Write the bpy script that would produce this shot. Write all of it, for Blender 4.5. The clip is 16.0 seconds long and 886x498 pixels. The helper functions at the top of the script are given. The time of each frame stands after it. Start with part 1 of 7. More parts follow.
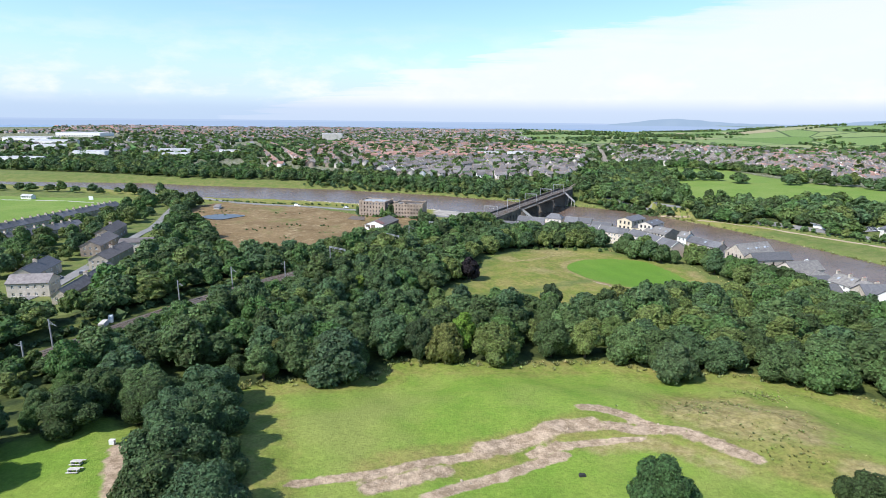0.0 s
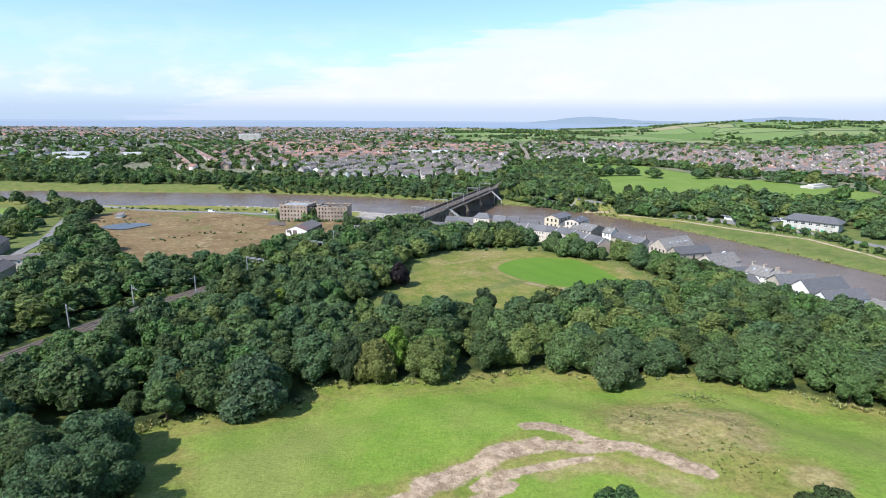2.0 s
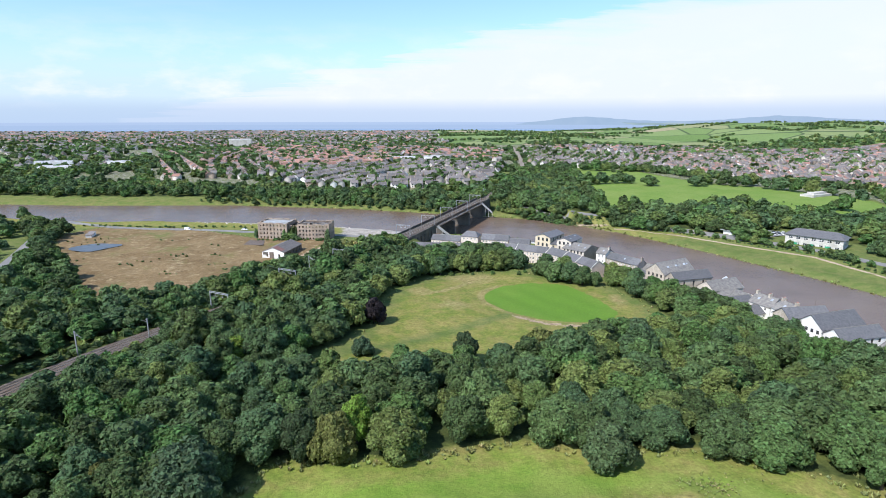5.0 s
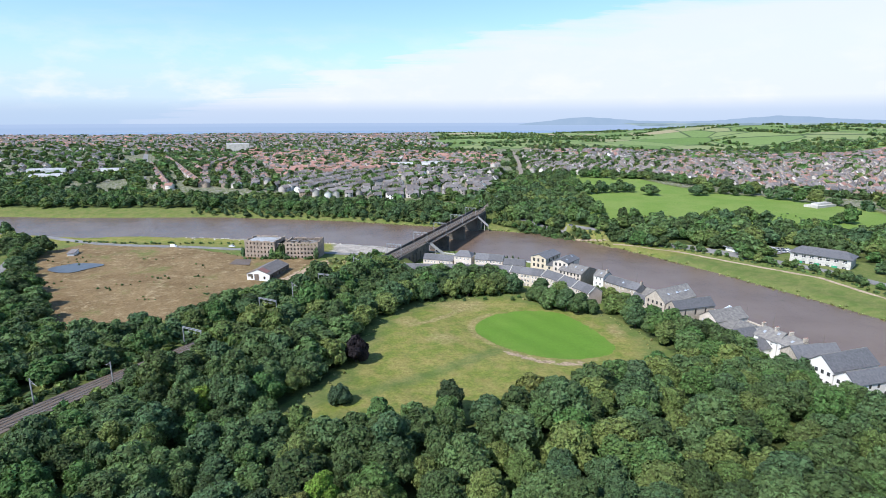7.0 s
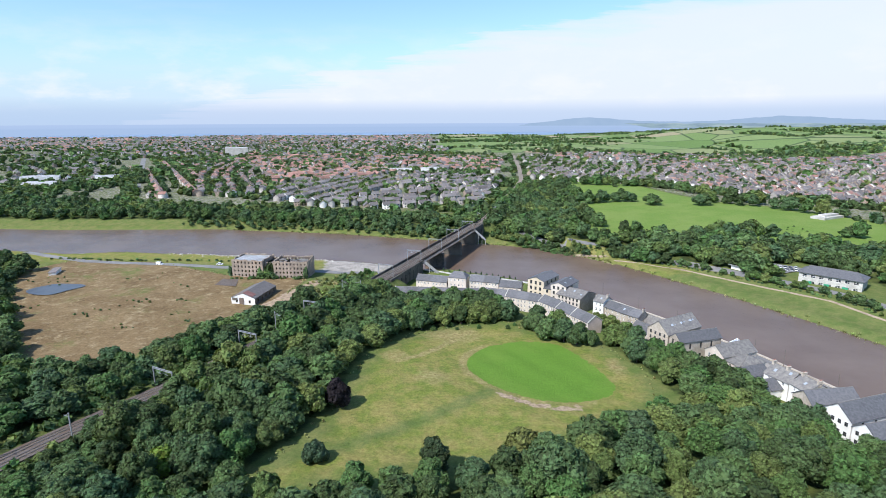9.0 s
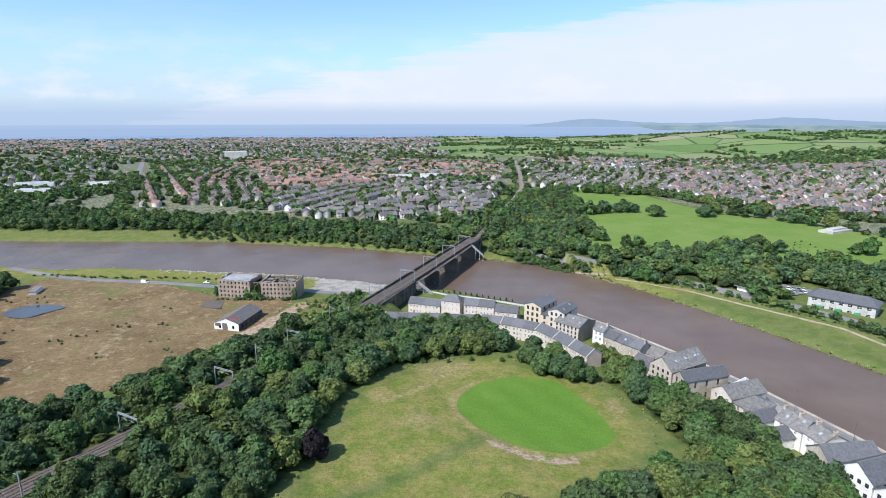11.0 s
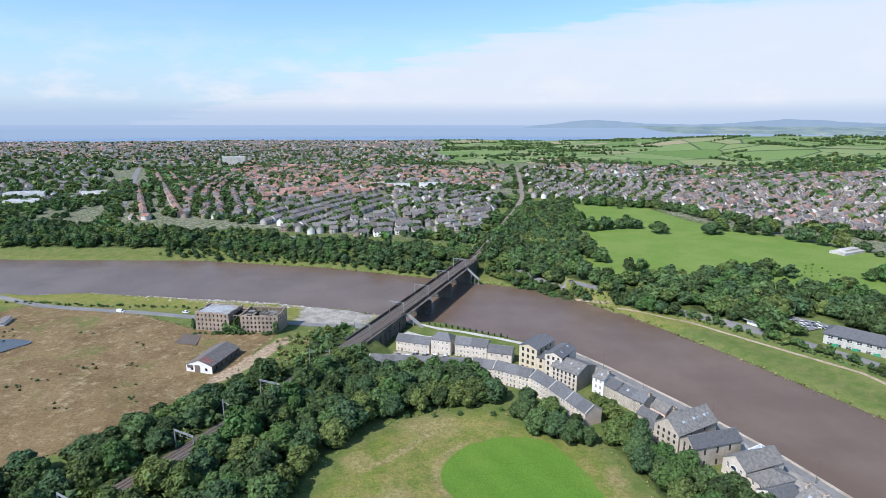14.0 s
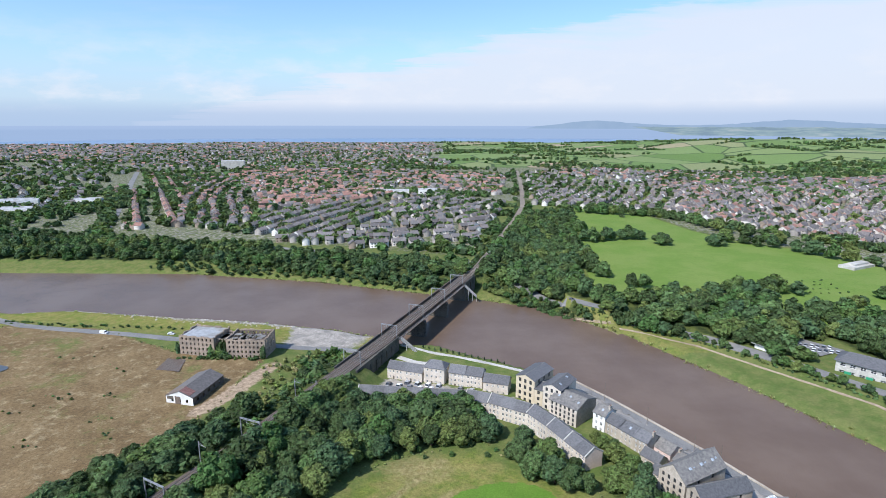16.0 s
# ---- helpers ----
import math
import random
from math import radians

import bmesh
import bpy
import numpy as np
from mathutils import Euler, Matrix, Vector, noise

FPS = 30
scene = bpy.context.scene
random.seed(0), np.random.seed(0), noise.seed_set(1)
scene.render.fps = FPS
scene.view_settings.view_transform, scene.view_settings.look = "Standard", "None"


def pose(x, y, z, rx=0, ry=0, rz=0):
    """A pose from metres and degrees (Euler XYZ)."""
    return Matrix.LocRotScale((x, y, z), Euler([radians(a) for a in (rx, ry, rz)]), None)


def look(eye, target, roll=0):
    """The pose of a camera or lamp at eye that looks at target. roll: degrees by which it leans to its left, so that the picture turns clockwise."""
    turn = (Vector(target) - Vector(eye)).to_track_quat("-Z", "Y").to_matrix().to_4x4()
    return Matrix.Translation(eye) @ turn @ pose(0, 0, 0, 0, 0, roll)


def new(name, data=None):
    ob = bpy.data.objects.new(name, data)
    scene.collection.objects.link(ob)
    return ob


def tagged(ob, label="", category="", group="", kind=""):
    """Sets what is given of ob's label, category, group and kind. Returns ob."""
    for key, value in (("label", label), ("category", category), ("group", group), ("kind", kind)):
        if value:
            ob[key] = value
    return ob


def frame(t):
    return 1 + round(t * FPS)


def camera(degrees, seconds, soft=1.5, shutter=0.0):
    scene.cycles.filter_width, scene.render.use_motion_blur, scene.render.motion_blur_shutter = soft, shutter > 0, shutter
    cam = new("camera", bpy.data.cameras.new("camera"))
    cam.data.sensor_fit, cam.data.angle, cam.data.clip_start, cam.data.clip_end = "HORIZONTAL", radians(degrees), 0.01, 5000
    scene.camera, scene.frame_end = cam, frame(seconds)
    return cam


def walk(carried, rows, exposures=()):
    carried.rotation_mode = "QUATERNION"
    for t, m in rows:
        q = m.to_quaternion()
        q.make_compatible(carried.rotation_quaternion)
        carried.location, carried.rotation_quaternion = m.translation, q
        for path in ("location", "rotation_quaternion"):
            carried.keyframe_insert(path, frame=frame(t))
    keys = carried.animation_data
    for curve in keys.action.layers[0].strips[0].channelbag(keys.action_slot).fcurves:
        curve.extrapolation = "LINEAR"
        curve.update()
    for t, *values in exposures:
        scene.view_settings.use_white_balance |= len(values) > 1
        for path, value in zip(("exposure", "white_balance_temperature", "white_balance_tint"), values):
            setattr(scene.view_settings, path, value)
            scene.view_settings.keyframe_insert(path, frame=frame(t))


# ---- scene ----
cam = camera(77.50, 16.0, soft=0.75)


def view(x, y, z, yaw, pitch, roll):
    a, b = radians(yaw), radians(pitch)
    eye = Vector((x, y, z))
    return look(eye, eye + Vector((-math.sin(a) * math.cos(b), math.cos(a) * math.cos(b), math.sin(b))), roll)


PATH = [
    (0.0, view(-0.00, -0.00, 77.83, 7.608, -13.305, 0.666)),
    (0.5, view(-0.96, 2.43, 77.74, 2.912, -13.302, 0.602)),
    (1.0, view(-1.39, 5.01, 77.69, 1.149, -13.327, 0.553)),
    (1.5, view(-1.36, 7.76, 77.66, 0.320, -13.336, 0.452)),
    (2.0, view(-1.11, 10.70, 77.79, -0.066, -13.356, 0.363)),
    (2.5, view(-0.47, 13.88, 78.30, -0.198, -13.363, 0.294)),
    (3.0, view(0.42, 17.18, 79.07, -0.326, -13.350, 0.225)),
    (3.5, view(1.49, 20.48, 80.17, -0.434, -13.320, 0.180)),
    (4.0, view(2.65, 23.94, 81.68, -0.463, -13.290, 0.120)),
    (6.5, view(9.30, 41.74, 91.90, -0.420, -13.221, -0.117)),
    (7.0, view(10.63, 45.47, 94.02, -0.364, -13.188, -0.117)),
    (7.5, view(11.87, 49.31, 96.15, -0.329, -13.184, -0.152)),
    (8.0, view(13.20, 53.19, 98.26, -0.257, -13.160, -0.176)),
    (8.5, view(14.41, 57.08, 100.39, -0.195, -13.151, -0.251)),
    (9.0, view(15.60, 61.04, 102.55, -0.156, -13.139, -0.182)),
    (11.5, view(21.78, 80.66, 113.11, 0.124, -13.024, -0.033)),
    (12.0, view(22.79, 84.53, 115.19, 0.146, -13.006, -0.020)),
    (12.5, view(23.68, 88.33, 117.29, 0.153, -12.991, -0.030)),
    (13.0, view(24.73, 92.19, 119.42, 0.197, -12.988, -0.004)),
    (13.5, view(25.95, 96.11, 121.55, 0.273, -12.973, 0.039)),
    (14.0, view(27.10, 100.01, 123.70, 0.347, -12.963, 0.087)),
    (14.5, view(28.21, 103.85, 125.81, 0.416, -12.954, 0.101)),
    (15.0, view(29.10, 107.64, 127.86, 0.446, -12.941, 0.095)),
    (15.5, view(30.08, 111.51, 129.89, 0.494, -12.935, 0.050)),
    (16.0, view(31.12, 115.31, 131.91, 0.547, -12.900, 0.097)),
]
walk(cam, PATH, [(0, 0.39, 6250, 13), (4, 0.36, 6200, 13), (9, 0.27, 6100, 13), (12.5, 0.16, 6050, 13), (16, 0.12, 6000, 13)])

# ---------------------------------------------------------------- light
SUN_AZ = Vector((-0.74, -0.67, 0)).normalized()
SUN_EL = radians(47)
sun = new("sun", bpy.data.lights.new("sun", "SUN"))
sun.data.energy, sun.data.angle, sun.data.color = 5.0, radians(0.55), (1.0, 0.95, 0.87)
sun.matrix_world = look((0, 0, 400), Vector((0, 0, 400)) - (SUN_AZ * math.cos(SUN_EL) + Vector((0, 0, math.sin(SUN_EL)))))
tagged(sun, kind="structure")


class Net:
    """Short-hand for a node tree."""

    def __init__(self, tree):
        self.tree = tree
        tree.nodes.clear()

    def add(self, kind, ins=None, **props):
        n = self.tree.nodes.new(kind)
        if "data_type" in props:
            n.data_type = props["data_type"]
        if "blend_type" in props:
            n.blend_type = props["blend_type"]
        if "operation" in props:
            n.operation, n.use_clamp = props["operation"], props.get("use_clamp", False)
        if "attribute_name" in props:
            n.attribute_name = props["attribute_name"]
        for key, value in (ins or {}).items():
            if isinstance(value, bpy.types.NodeSocket):
                self.tree.links.new(value, n.inputs[key])
            else:
                n.inputs[key].default_value = value
        return n

    def ramp(self, fac, stops):
        n = self.add("ShaderNodeValToRGB", {0: fac})
        el = n.color_ramp.elements
        while len(el) < len(stops):
            el.new(0.5)
        for e, (p, c) in zip(el, stops):
            e.position, e.color = p, c if len(c) == 4 else (*c, 1)
        return n.outputs[0]

    def noise(self, vec, scale, detail=4, rough=0.55, out=0):
        return self.add("ShaderNodeTexNoise", {"Vector": vec, "Scale": scale, "Detail": detail, "Roughness": rough}).outputs[out]

    def mix(self, fac, a, b, blend="MIX"):
        n = self.add("ShaderNodeMix", data_type="RGBA", blend_type=blend)
        for i, v in ((0, fac), (6, a), (7, b)):
            if isinstance(v, bpy.types.NodeSocket):
                self.tree.links.new(v, n.inputs[i])
            else:
                n.inputs[i].default_value = v if i == 0 or len(v) == 4 else (*v, 1)
        return n.outputs[2]

    def math(self, op, a, b=0.0, clamp=False):
        return self.add("ShaderNodeMath", {0: a, 1: b}, operation=op, use_clamp=clamp).outputs[0]


def make_world():
    w = bpy.data.worlds.new("world")
    w.use_nodes = True
    scene.world = w
    n = Net(w.node_tree)
    sky = n.add("ShaderNodeTexSky")
    sky.sky_type, sky.sun_disc, sky.sun_elevation, sky.sun_rotation = "NISHITA", False, SUN_EL, math.atan2(SUN_AZ.x, SUN_AZ.y)
    sky.altitude, sky.air_density, sky.dust_density, sky.ozone_density = 50, 1.0, 0.6, 1.6
    co = n.add("ShaderNodeTexCoord").outputs["Generated"]
    xyz = n.add("ShaderNodeSeparateXYZ", {0: co})
    # cloud deck seen in perspective: the direction's x, y over its height
    h = n.math("ADD", n.math("MAXIMUM", xyz.outputs[2], 0.0), 0.06)
    px, py = n.math("DIVIDE", xyz.outputs[0], h), n.math("DIVIDE", xyz.outputs[1], h)
    flat = n.add("ShaderNodeCombineXYZ", {0: px, 1: py, 2: 0.0}).outputs[0]
    big = n.noise(flat, 0.55, 7, 0.6)
    streak = n.noise(n.add("ShaderNodeMapping", {0: flat, 3: (0.35, 1.0, 1.0)}).outputs[0], 1.3, 8, 0.62)
    # a bank of thin cloud spreads over the north-eastern half of the sky
    bank = n.math("SUBTRACT", n.math("ADD", n.math("MULTIPLY", px, 0.766), n.math("MULTIPLY", py, 0.644)), 3.75)
    bank = n.math("ADD", n.math("MULTIPLY", bank, 0.42), n.math("MULTIPLY", n.math("SUBTRACT", big, 0.5), 1.1))
    bank = n.math("ADD", bank, n.math("MULTIPLY", n.math("SUBTRACT", streak, 0.5), 1.0))
    cover = n.ramp(n.math("ADD", n.math("MULTIPLY", bank, 0.5), 0.5), [(0.45, (0, 0, 0)), (0.50, (0.65, 0.65, 0.65)), (0.62, (1, 1, 1))])
    thin = n.ramp(n.math("ADD", n.math("MULTIPLY", streak, 0.7), n.math("MULTIPLY", big, 0.4)), [(0.55, (0, 0, 0)), (0.8, (1, 1, 1))])
    low = n.ramp(xyz.outputs[2], [(0.01, (0, 0, 0)), (0.035, (1, 1, 1)), (0.09, (0.5, 0.5, 0.5)), (0.16, (0, 0, 0))])
    puff = n.ramp(n.noise(n.add("ShaderNodeMapping", {0: co, 3: (1, 1, 2.6)}).outputs[0], 8.0, 8, 0.6), [(0.48, (0, 0, 0)), (0.66, (1, 1, 1))])
    col = n.mix(1.0, sky.outputs[0], (1.12, 1.36, 1.50), "MULTIPLY")
    haze = n.ramp(xyz.outputs[2], [(0.0, (0.85, 0.85, 0.85)), (0.05, (0.72, 0.72, 0.72)), (0.12, (0.22, 0.22, 0.22)), (0.24, (0, 0, 0))])
    col = n.mix(haze, col, (4.6, 5.6, 6.7))
    col = n.mix(n.math("MULTIPLY", thin, 0.25), col, (5.6, 6.1, 6.7))
    col = n.mix(n.math("MULTIPLY", cover, 0.9), col, (6.3, 6.6, 7.0))
    col = n.mix(n.math("MULTIPLY", n.math("MULTIPLY", low, puff), 0.85), col, (6.9, 7.0, 7.1))
    band = n.ramp(xyz.outputs[2], [(0.0, (1, 1, 1)), (0.014, (0.9, 0.9, 0.9)), (0.035, (0, 0, 0))])
    col = n.mix(n.math("MULTIPLY", band, 0.7), col, (3.45, 4.45, 5.85))
    # the bay and low hills across it, haze painted in, too far to shift
    bear = n.math("DIVIDE", n.math("ARCTAN2", xyz.outputs[0], xyz.outputs[1]), radians(80))
    up = n.math("ADD", xyz.outputs[2], n.math("MULTIPLY", n.math("SUBTRACT", n.noise(co, 45.0, 5, 0.6), 0.5), 0.004))
    bay = n.ramp(n.math("ADD", n.math("MULTIPLY", xyz.outputs[2], 40.0), 0.5), [(0.0, (3.0, 3.95, 5.45)), (0.12, (3.25, 4.2, 5.7)), (0.28, (3.35, 4.25, 5.75))])
    col = n.mix(n.math("LESS_THAN", xyz.outputs[2], -0.0055), col, bay)
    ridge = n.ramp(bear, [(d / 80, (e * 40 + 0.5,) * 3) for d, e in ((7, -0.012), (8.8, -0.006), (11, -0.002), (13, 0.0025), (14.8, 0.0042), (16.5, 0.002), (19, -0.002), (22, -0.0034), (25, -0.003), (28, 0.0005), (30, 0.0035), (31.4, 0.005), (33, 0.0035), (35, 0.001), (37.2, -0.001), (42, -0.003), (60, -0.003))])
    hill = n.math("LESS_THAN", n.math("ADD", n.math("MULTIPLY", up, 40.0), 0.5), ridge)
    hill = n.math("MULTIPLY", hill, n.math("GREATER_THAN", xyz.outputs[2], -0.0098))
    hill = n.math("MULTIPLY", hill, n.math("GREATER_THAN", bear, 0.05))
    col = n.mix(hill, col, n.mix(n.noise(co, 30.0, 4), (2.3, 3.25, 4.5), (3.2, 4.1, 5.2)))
    # green land under the hills, dimmed by painted haze, east of the bay
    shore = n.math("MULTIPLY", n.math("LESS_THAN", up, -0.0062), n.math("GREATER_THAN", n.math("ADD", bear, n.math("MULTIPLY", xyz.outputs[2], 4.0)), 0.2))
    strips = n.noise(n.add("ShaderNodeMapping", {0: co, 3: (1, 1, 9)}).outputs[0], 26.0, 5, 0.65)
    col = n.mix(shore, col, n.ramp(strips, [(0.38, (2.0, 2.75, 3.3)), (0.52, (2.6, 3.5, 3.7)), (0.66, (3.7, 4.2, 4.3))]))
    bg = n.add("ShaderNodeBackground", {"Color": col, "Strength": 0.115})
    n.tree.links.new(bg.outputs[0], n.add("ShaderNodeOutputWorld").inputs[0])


make_world()


# ---------------------------------------------------------------- materials
def material(name, build, rough=0.8, metal=0.0, bump=0.0, spec=0.4):
    """build(net, place) gives a colour socket and, if wanted, a height socket."""
    m = bpy.data.materials.new(name)
    m.use_nodes = True
    n = Net(m.node_tree)
    place = n.add("ShaderNodeNewGeometry").outputs["Position"]
    made = build(n, place)
    col, height = made if isinstance(made, tuple) else (made, None)
    sh = n.add("ShaderNodeBsdfPrincipled", {"Base Color": col, "Roughness": rough, "Metallic": metal, "Specular IOR Level": spec})
    if height is not None and bump:
        b = n.add("ShaderNodeBump", {"Height": height, "Strength": 0.8, "Distance": bump})
        n.tree.links.new(b.outputs[0], sh.inputs["Normal"])
    n.tree.links.new(sh.outputs[0], n.add("ShaderNodeOutputMaterial").inputs[0])
    return m


def speckled(a, b, scale, c=None, scale2=0.15, bump_scale=6.0):
    """Two colours by fine noise, drawn towards a third by coarse noise."""
    def build(n, p):
        f = n.noise(p, scale, 6, 0.65)
        col = n.mix(n.ramp(f, [(0.36, (0, 0, 0)), (0.64, (1, 1, 1))]), a, b)
        if c:
            g = n.noise(p, scale2, 4, 0.6)
            col = n.mix(n.ramp(g, [(0.45, (0, 0, 0)), (0.7, (1, 1, 1))]), col, c)
        return col, n.noise(p, bump_scale, 4, 0.6)
    return build


def randomed(a, b, scale, spread=0.35):
    """As speckled, but each object or loose piece is lighter or darker by chance."""
    def build(n, p):
        f = n.noise(p, scale, 5, 0.65)
        col = n.mix(n.ramp(f, [(0.35, (0, 0, 0)), (0.65, (1, 1, 1))]), a, b)
        r = n.math("FRACT", n.math("ADD", n.add("ShaderNodeObjectInfo").outputs["Random"], n.add("ShaderNodeNewGeometry").outputs["Random Per Island"]))
        v = n.math("ADD", n.math("MULTIPLY", r, 2 * spread), 1 - spread)
        return n.add("ShaderNodeHueSaturation", {"Value": v, "Color": col}).outputs[0], f
    return build


def foliage(name, base, warm, attr=False):
    """Leaves: every tree has its own tint, and so has every clump; a little light passes through."""
    m = bpy.data.materials.new(name)
    m.use_nodes = True
    n = Net(m.node_tree)
    geo = n.add("ShaderNodeNewGeometry")
    p, isl = geo.outputs["Position"], geo.outputs["Random Per Island"]
    tree_tint = n.add("ShaderNodeAttribute", attribute_name="tint").outputs["Fac"] if attr else n.add("ShaderNodeObjectInfo").outputs["Random"]
    col = n.ramp(tree_tint, [(0.0, tuple(c * 0.62 for c in base)), (0.22, base), (0.4, (base[0] * 0.8, base[1] * 0.92, base[2] * 1.2)), (0.58, tuple(c * 1.3 for c in base)), (0.74, (base[0] * 0.9, base[1] * 1.15, base[2] * 0.9)),
                             (0.90, warm), (0.95, tuple(c * 1.25 for c in warm)), (1.0, tuple(c * 0.7 for c in base))])
    leafy = n.noise(p, 2.6, 6, 0.75)
    v = n.math("ADD", n.math("MULTIPLY", isl, 1.0), n.math("MULTIPLY", n.ramp(leafy, [(0.32, (0.2, 0.2, 0.2)), (0.68, (1, 1, 1))]), 0.8))
    col = n.add("ShaderNodeHueSaturation", {"Hue": n.math("ADD", n.math("MULTIPLY", isl, 0.025), 0.4875), "Saturation": 0.97, "Value": v, "Color": col}).outputs[0]
    bump = n.add("ShaderNodeBump", {"Height": leafy, "Strength": 0.9, "Distance": 0.35})
    sh = n.add("ShaderNodeBsdfPrincipled", {"Base Color": col, "Roughness": 0.6, "Specular IOR Level": 0.18, "Normal": bump.outputs[0]})
    tr = n.add("ShaderNodeBsdfTranslucent", {"Color": n.mix(1.0, col, (1.25, 1.3, 0.6), "MULTIPLY")})
    mix = n.add("ShaderNodeMixShader", {0: 0.20, 1: sh.outputs[0], 2: tr.outputs[0]})
    n.tree.links.new(mix.outputs[0], n.add("ShaderNodeOutputMaterial").inputs[0])
    return m


LEAF = (0.088, 0.137, 0.046)
WARM = (0.138, 0.176, 0.048)
M = {}
M["leaf"] = foliage("leaf", LEAF, WARM)
M["leaf_wood"] = foliage("leaf_wood", LEAF, WARM, True)
M["leaf_warm"] = foliage("leaf_warm", (0.125, 0.135, 0.035), (0.14, 0.135, 0.04))
M["leaf_light"] = foliage("leaf_light", (0.15, 0.25, 0.032), (0.17, 0.24, 0.035))
M["leaf_dark"] = foliage("leaf_dark", (0.072, 0.112, 0.046), (0.078, 0.118, 0.048))
M["leaf_copper"] = foliage("leaf_copper", (0.034, 0.027, 0.030), (0.045, 0.03, 0.034))
M["leaf_tuft"] = foliage("leaf_tuft", (0.27, 0.28, 0.095), (0.36, 0.315, 0.14), True)
M["bark"] = material("bark", speckled((0.06, 0.045, 0.03), (0.13, 0.10, 0.07), 4.0), 0.9, bump=0.05)
M["slate"] = material("slate", randomed((0.088, 0.089, 0.093), (0.15, 0.149, 0.152), 1.3, 0.22), 0.6, bump=0.02)
M["slate_old"] = material("slate_old", randomed((0.13, 0.125, 0.12), (0.25, 0.235, 0.21), 0.9, 0.2), 0.75, bump=0.04)
M["slate_town"] = material("slate_town", randomed((0.125, 0.115, 0.11), (0.20, 0.185, 0.175), 0.8, 0.35), 0.85)
M["tile_red"] = material("tile_red", randomed((0.26, 0.13, 0.096), (0.37, 0.215, 0.168), 0.8, 0.35), 0.8)
M["tile_brown"] = material("tile_brown", randomed((0.125, 0.11, 0.105), (0.205, 0.185, 0.175), 0.8, 0.35), 0.8)
M["stone"] = material("stone", speckled((0.38, 0.33, 0.265), (0.54, 0.48, 0.39), 1.6, (0.30, 0.255, 0.20), 0.12, 3.0), 0.85, bump=0.05)
M["stone_pale"] = material("stone_pale", speckled((0.54, 0.48, 0.40), (0.68, 0.61, 0.52), 1.2, (0.45, 0.40, 0.33), 0.1, 3.0), 0.85, bump=0.04)
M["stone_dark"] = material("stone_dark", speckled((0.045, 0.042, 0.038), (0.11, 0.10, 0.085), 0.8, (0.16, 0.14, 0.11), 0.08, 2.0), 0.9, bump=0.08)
M["brick"] = material("brick", speckled((0.26, 0.20, 0.15), (0.42, 0.34, 0.265), 1.4, (0.20, 0.165, 0.13), 0.12, 3.0), 0.9, bump=0.05)
M["render_white"] = material("render_white", speckled((0.74, 0.73, 0.69), (0.82, 0.81, 0.78), 0.7, (0.66, 0.64, 0.58), 0.2), 0.8)
M["render_town"] = material("render_town", randomed((0.40, 0.365, 0.33), (0.56, 0.52, 0.47), 0.6, 0.4), 0.85)
M["cladding"] = material("cladding", speckled((0.045, 0.05, 0.06), (0.07, 0.075, 0.085), 0.8), 0.5)
M["paint_ochre"] = material("paint_ochre", speckled((0.52, 0.435, 0.30), (0.62, 0.535, 0.40), 0.6), 0.7)
M["concrete"] = material("concrete", speckled((0.42, 0.40, 0.36), (0.56, 0.54, 0.49), 0.9, (0.34, 0.32, 0.28), 0.1), 0.85, bump=0.02)
M["asphalt"] = material("asphalt", speckled((0.15, 0.148, 0.142), (0.21, 0.207, 0.20), 1.5, (0.25, 0.24, 0.225), 0.08), 0.9)
M["ballast"] = material("ballast", speckled((0.075, 0.062, 0.052), (0.17, 0.14, 0.12), 2.2, (0.11, 0.075, 0.055), 0.15, 8.0), 0.95, bump=0.08)
M["ballast_pale"] = material("ballast_pale", speckled((0.20, 0.165, 0.13), (0.30, 0.25, 0.20), 1.2, (0.16, 0.14, 0.10), 0.05), 0.95)
M["rail"] = material("rail", speckled((0.30, 0.27, 0.25), (0.42, 0.40, 0.38), 3.0), 0.35, metal=0.9)
M["steel"] = material("steel", speckled((0.27, 0.28, 0.285), (0.38, 0.39, 0.395), 1.2), 0.6, metal=0.4)
M["iron"] = material("iron", speckled((0.075, 0.06, 0.05), (0.15, 0.115, 0.09), 1.0, (0.2, 0.13, 0.08), 0.2), 0.7, metal=0.3)
M["timber"] = material("timber", speckled((0.10, 0.08, 0.06), (0.2, 0.165, 0.13), 2.0), 0.85)
M["frame_white"] = material("frame_white", speckled((0.72, 0.72, 0.70), (0.8, 0.8, 0.78), 3.0), 0.5)
M["frame_dark"] = material("frame_dark", speckled((0.06, 0.06, 0.06), (0.1, 0.1, 0.1), 3.0), 0.5)
M["glass"] = material("glass", lambda n, p: n.mix(n.noise(p, 0.8, 2), (0.015, 0.018, 0.022), (0.035, 0.04, 0.045)), 0.08, spec=0.8)
M["glass_roof"] = material("glass_roof", speckled((0.30, 0.34, 0.38), (0.42, 0.46, 0.5), 0.6), 0.15, spec=0.9)
M["sheet_metal"] = material("sheet_metal", speckled((0.40, 0.405, 0.40), (0.54, 0.54, 0.53), 0.5, (0.32, 0.30, 0.27), 0.2), 0.5, metal=0.2)
M["tarp_blue"] = material("tarp_blue", speckled((0.16, 0.27, 0.46), (0.24, 0.36, 0.55), 0.8), 0.6)
M["red_paint"] = material("red_paint", speckled((0.45, 0.05, 0.035), (0.55, 0.08, 0.05), 1.0), 0.5)
M["green_paint"] = material("green_paint", speckled((0.03, 0.25, 0.13), (0.05, 0.33, 0.18), 1.0), 0.5)
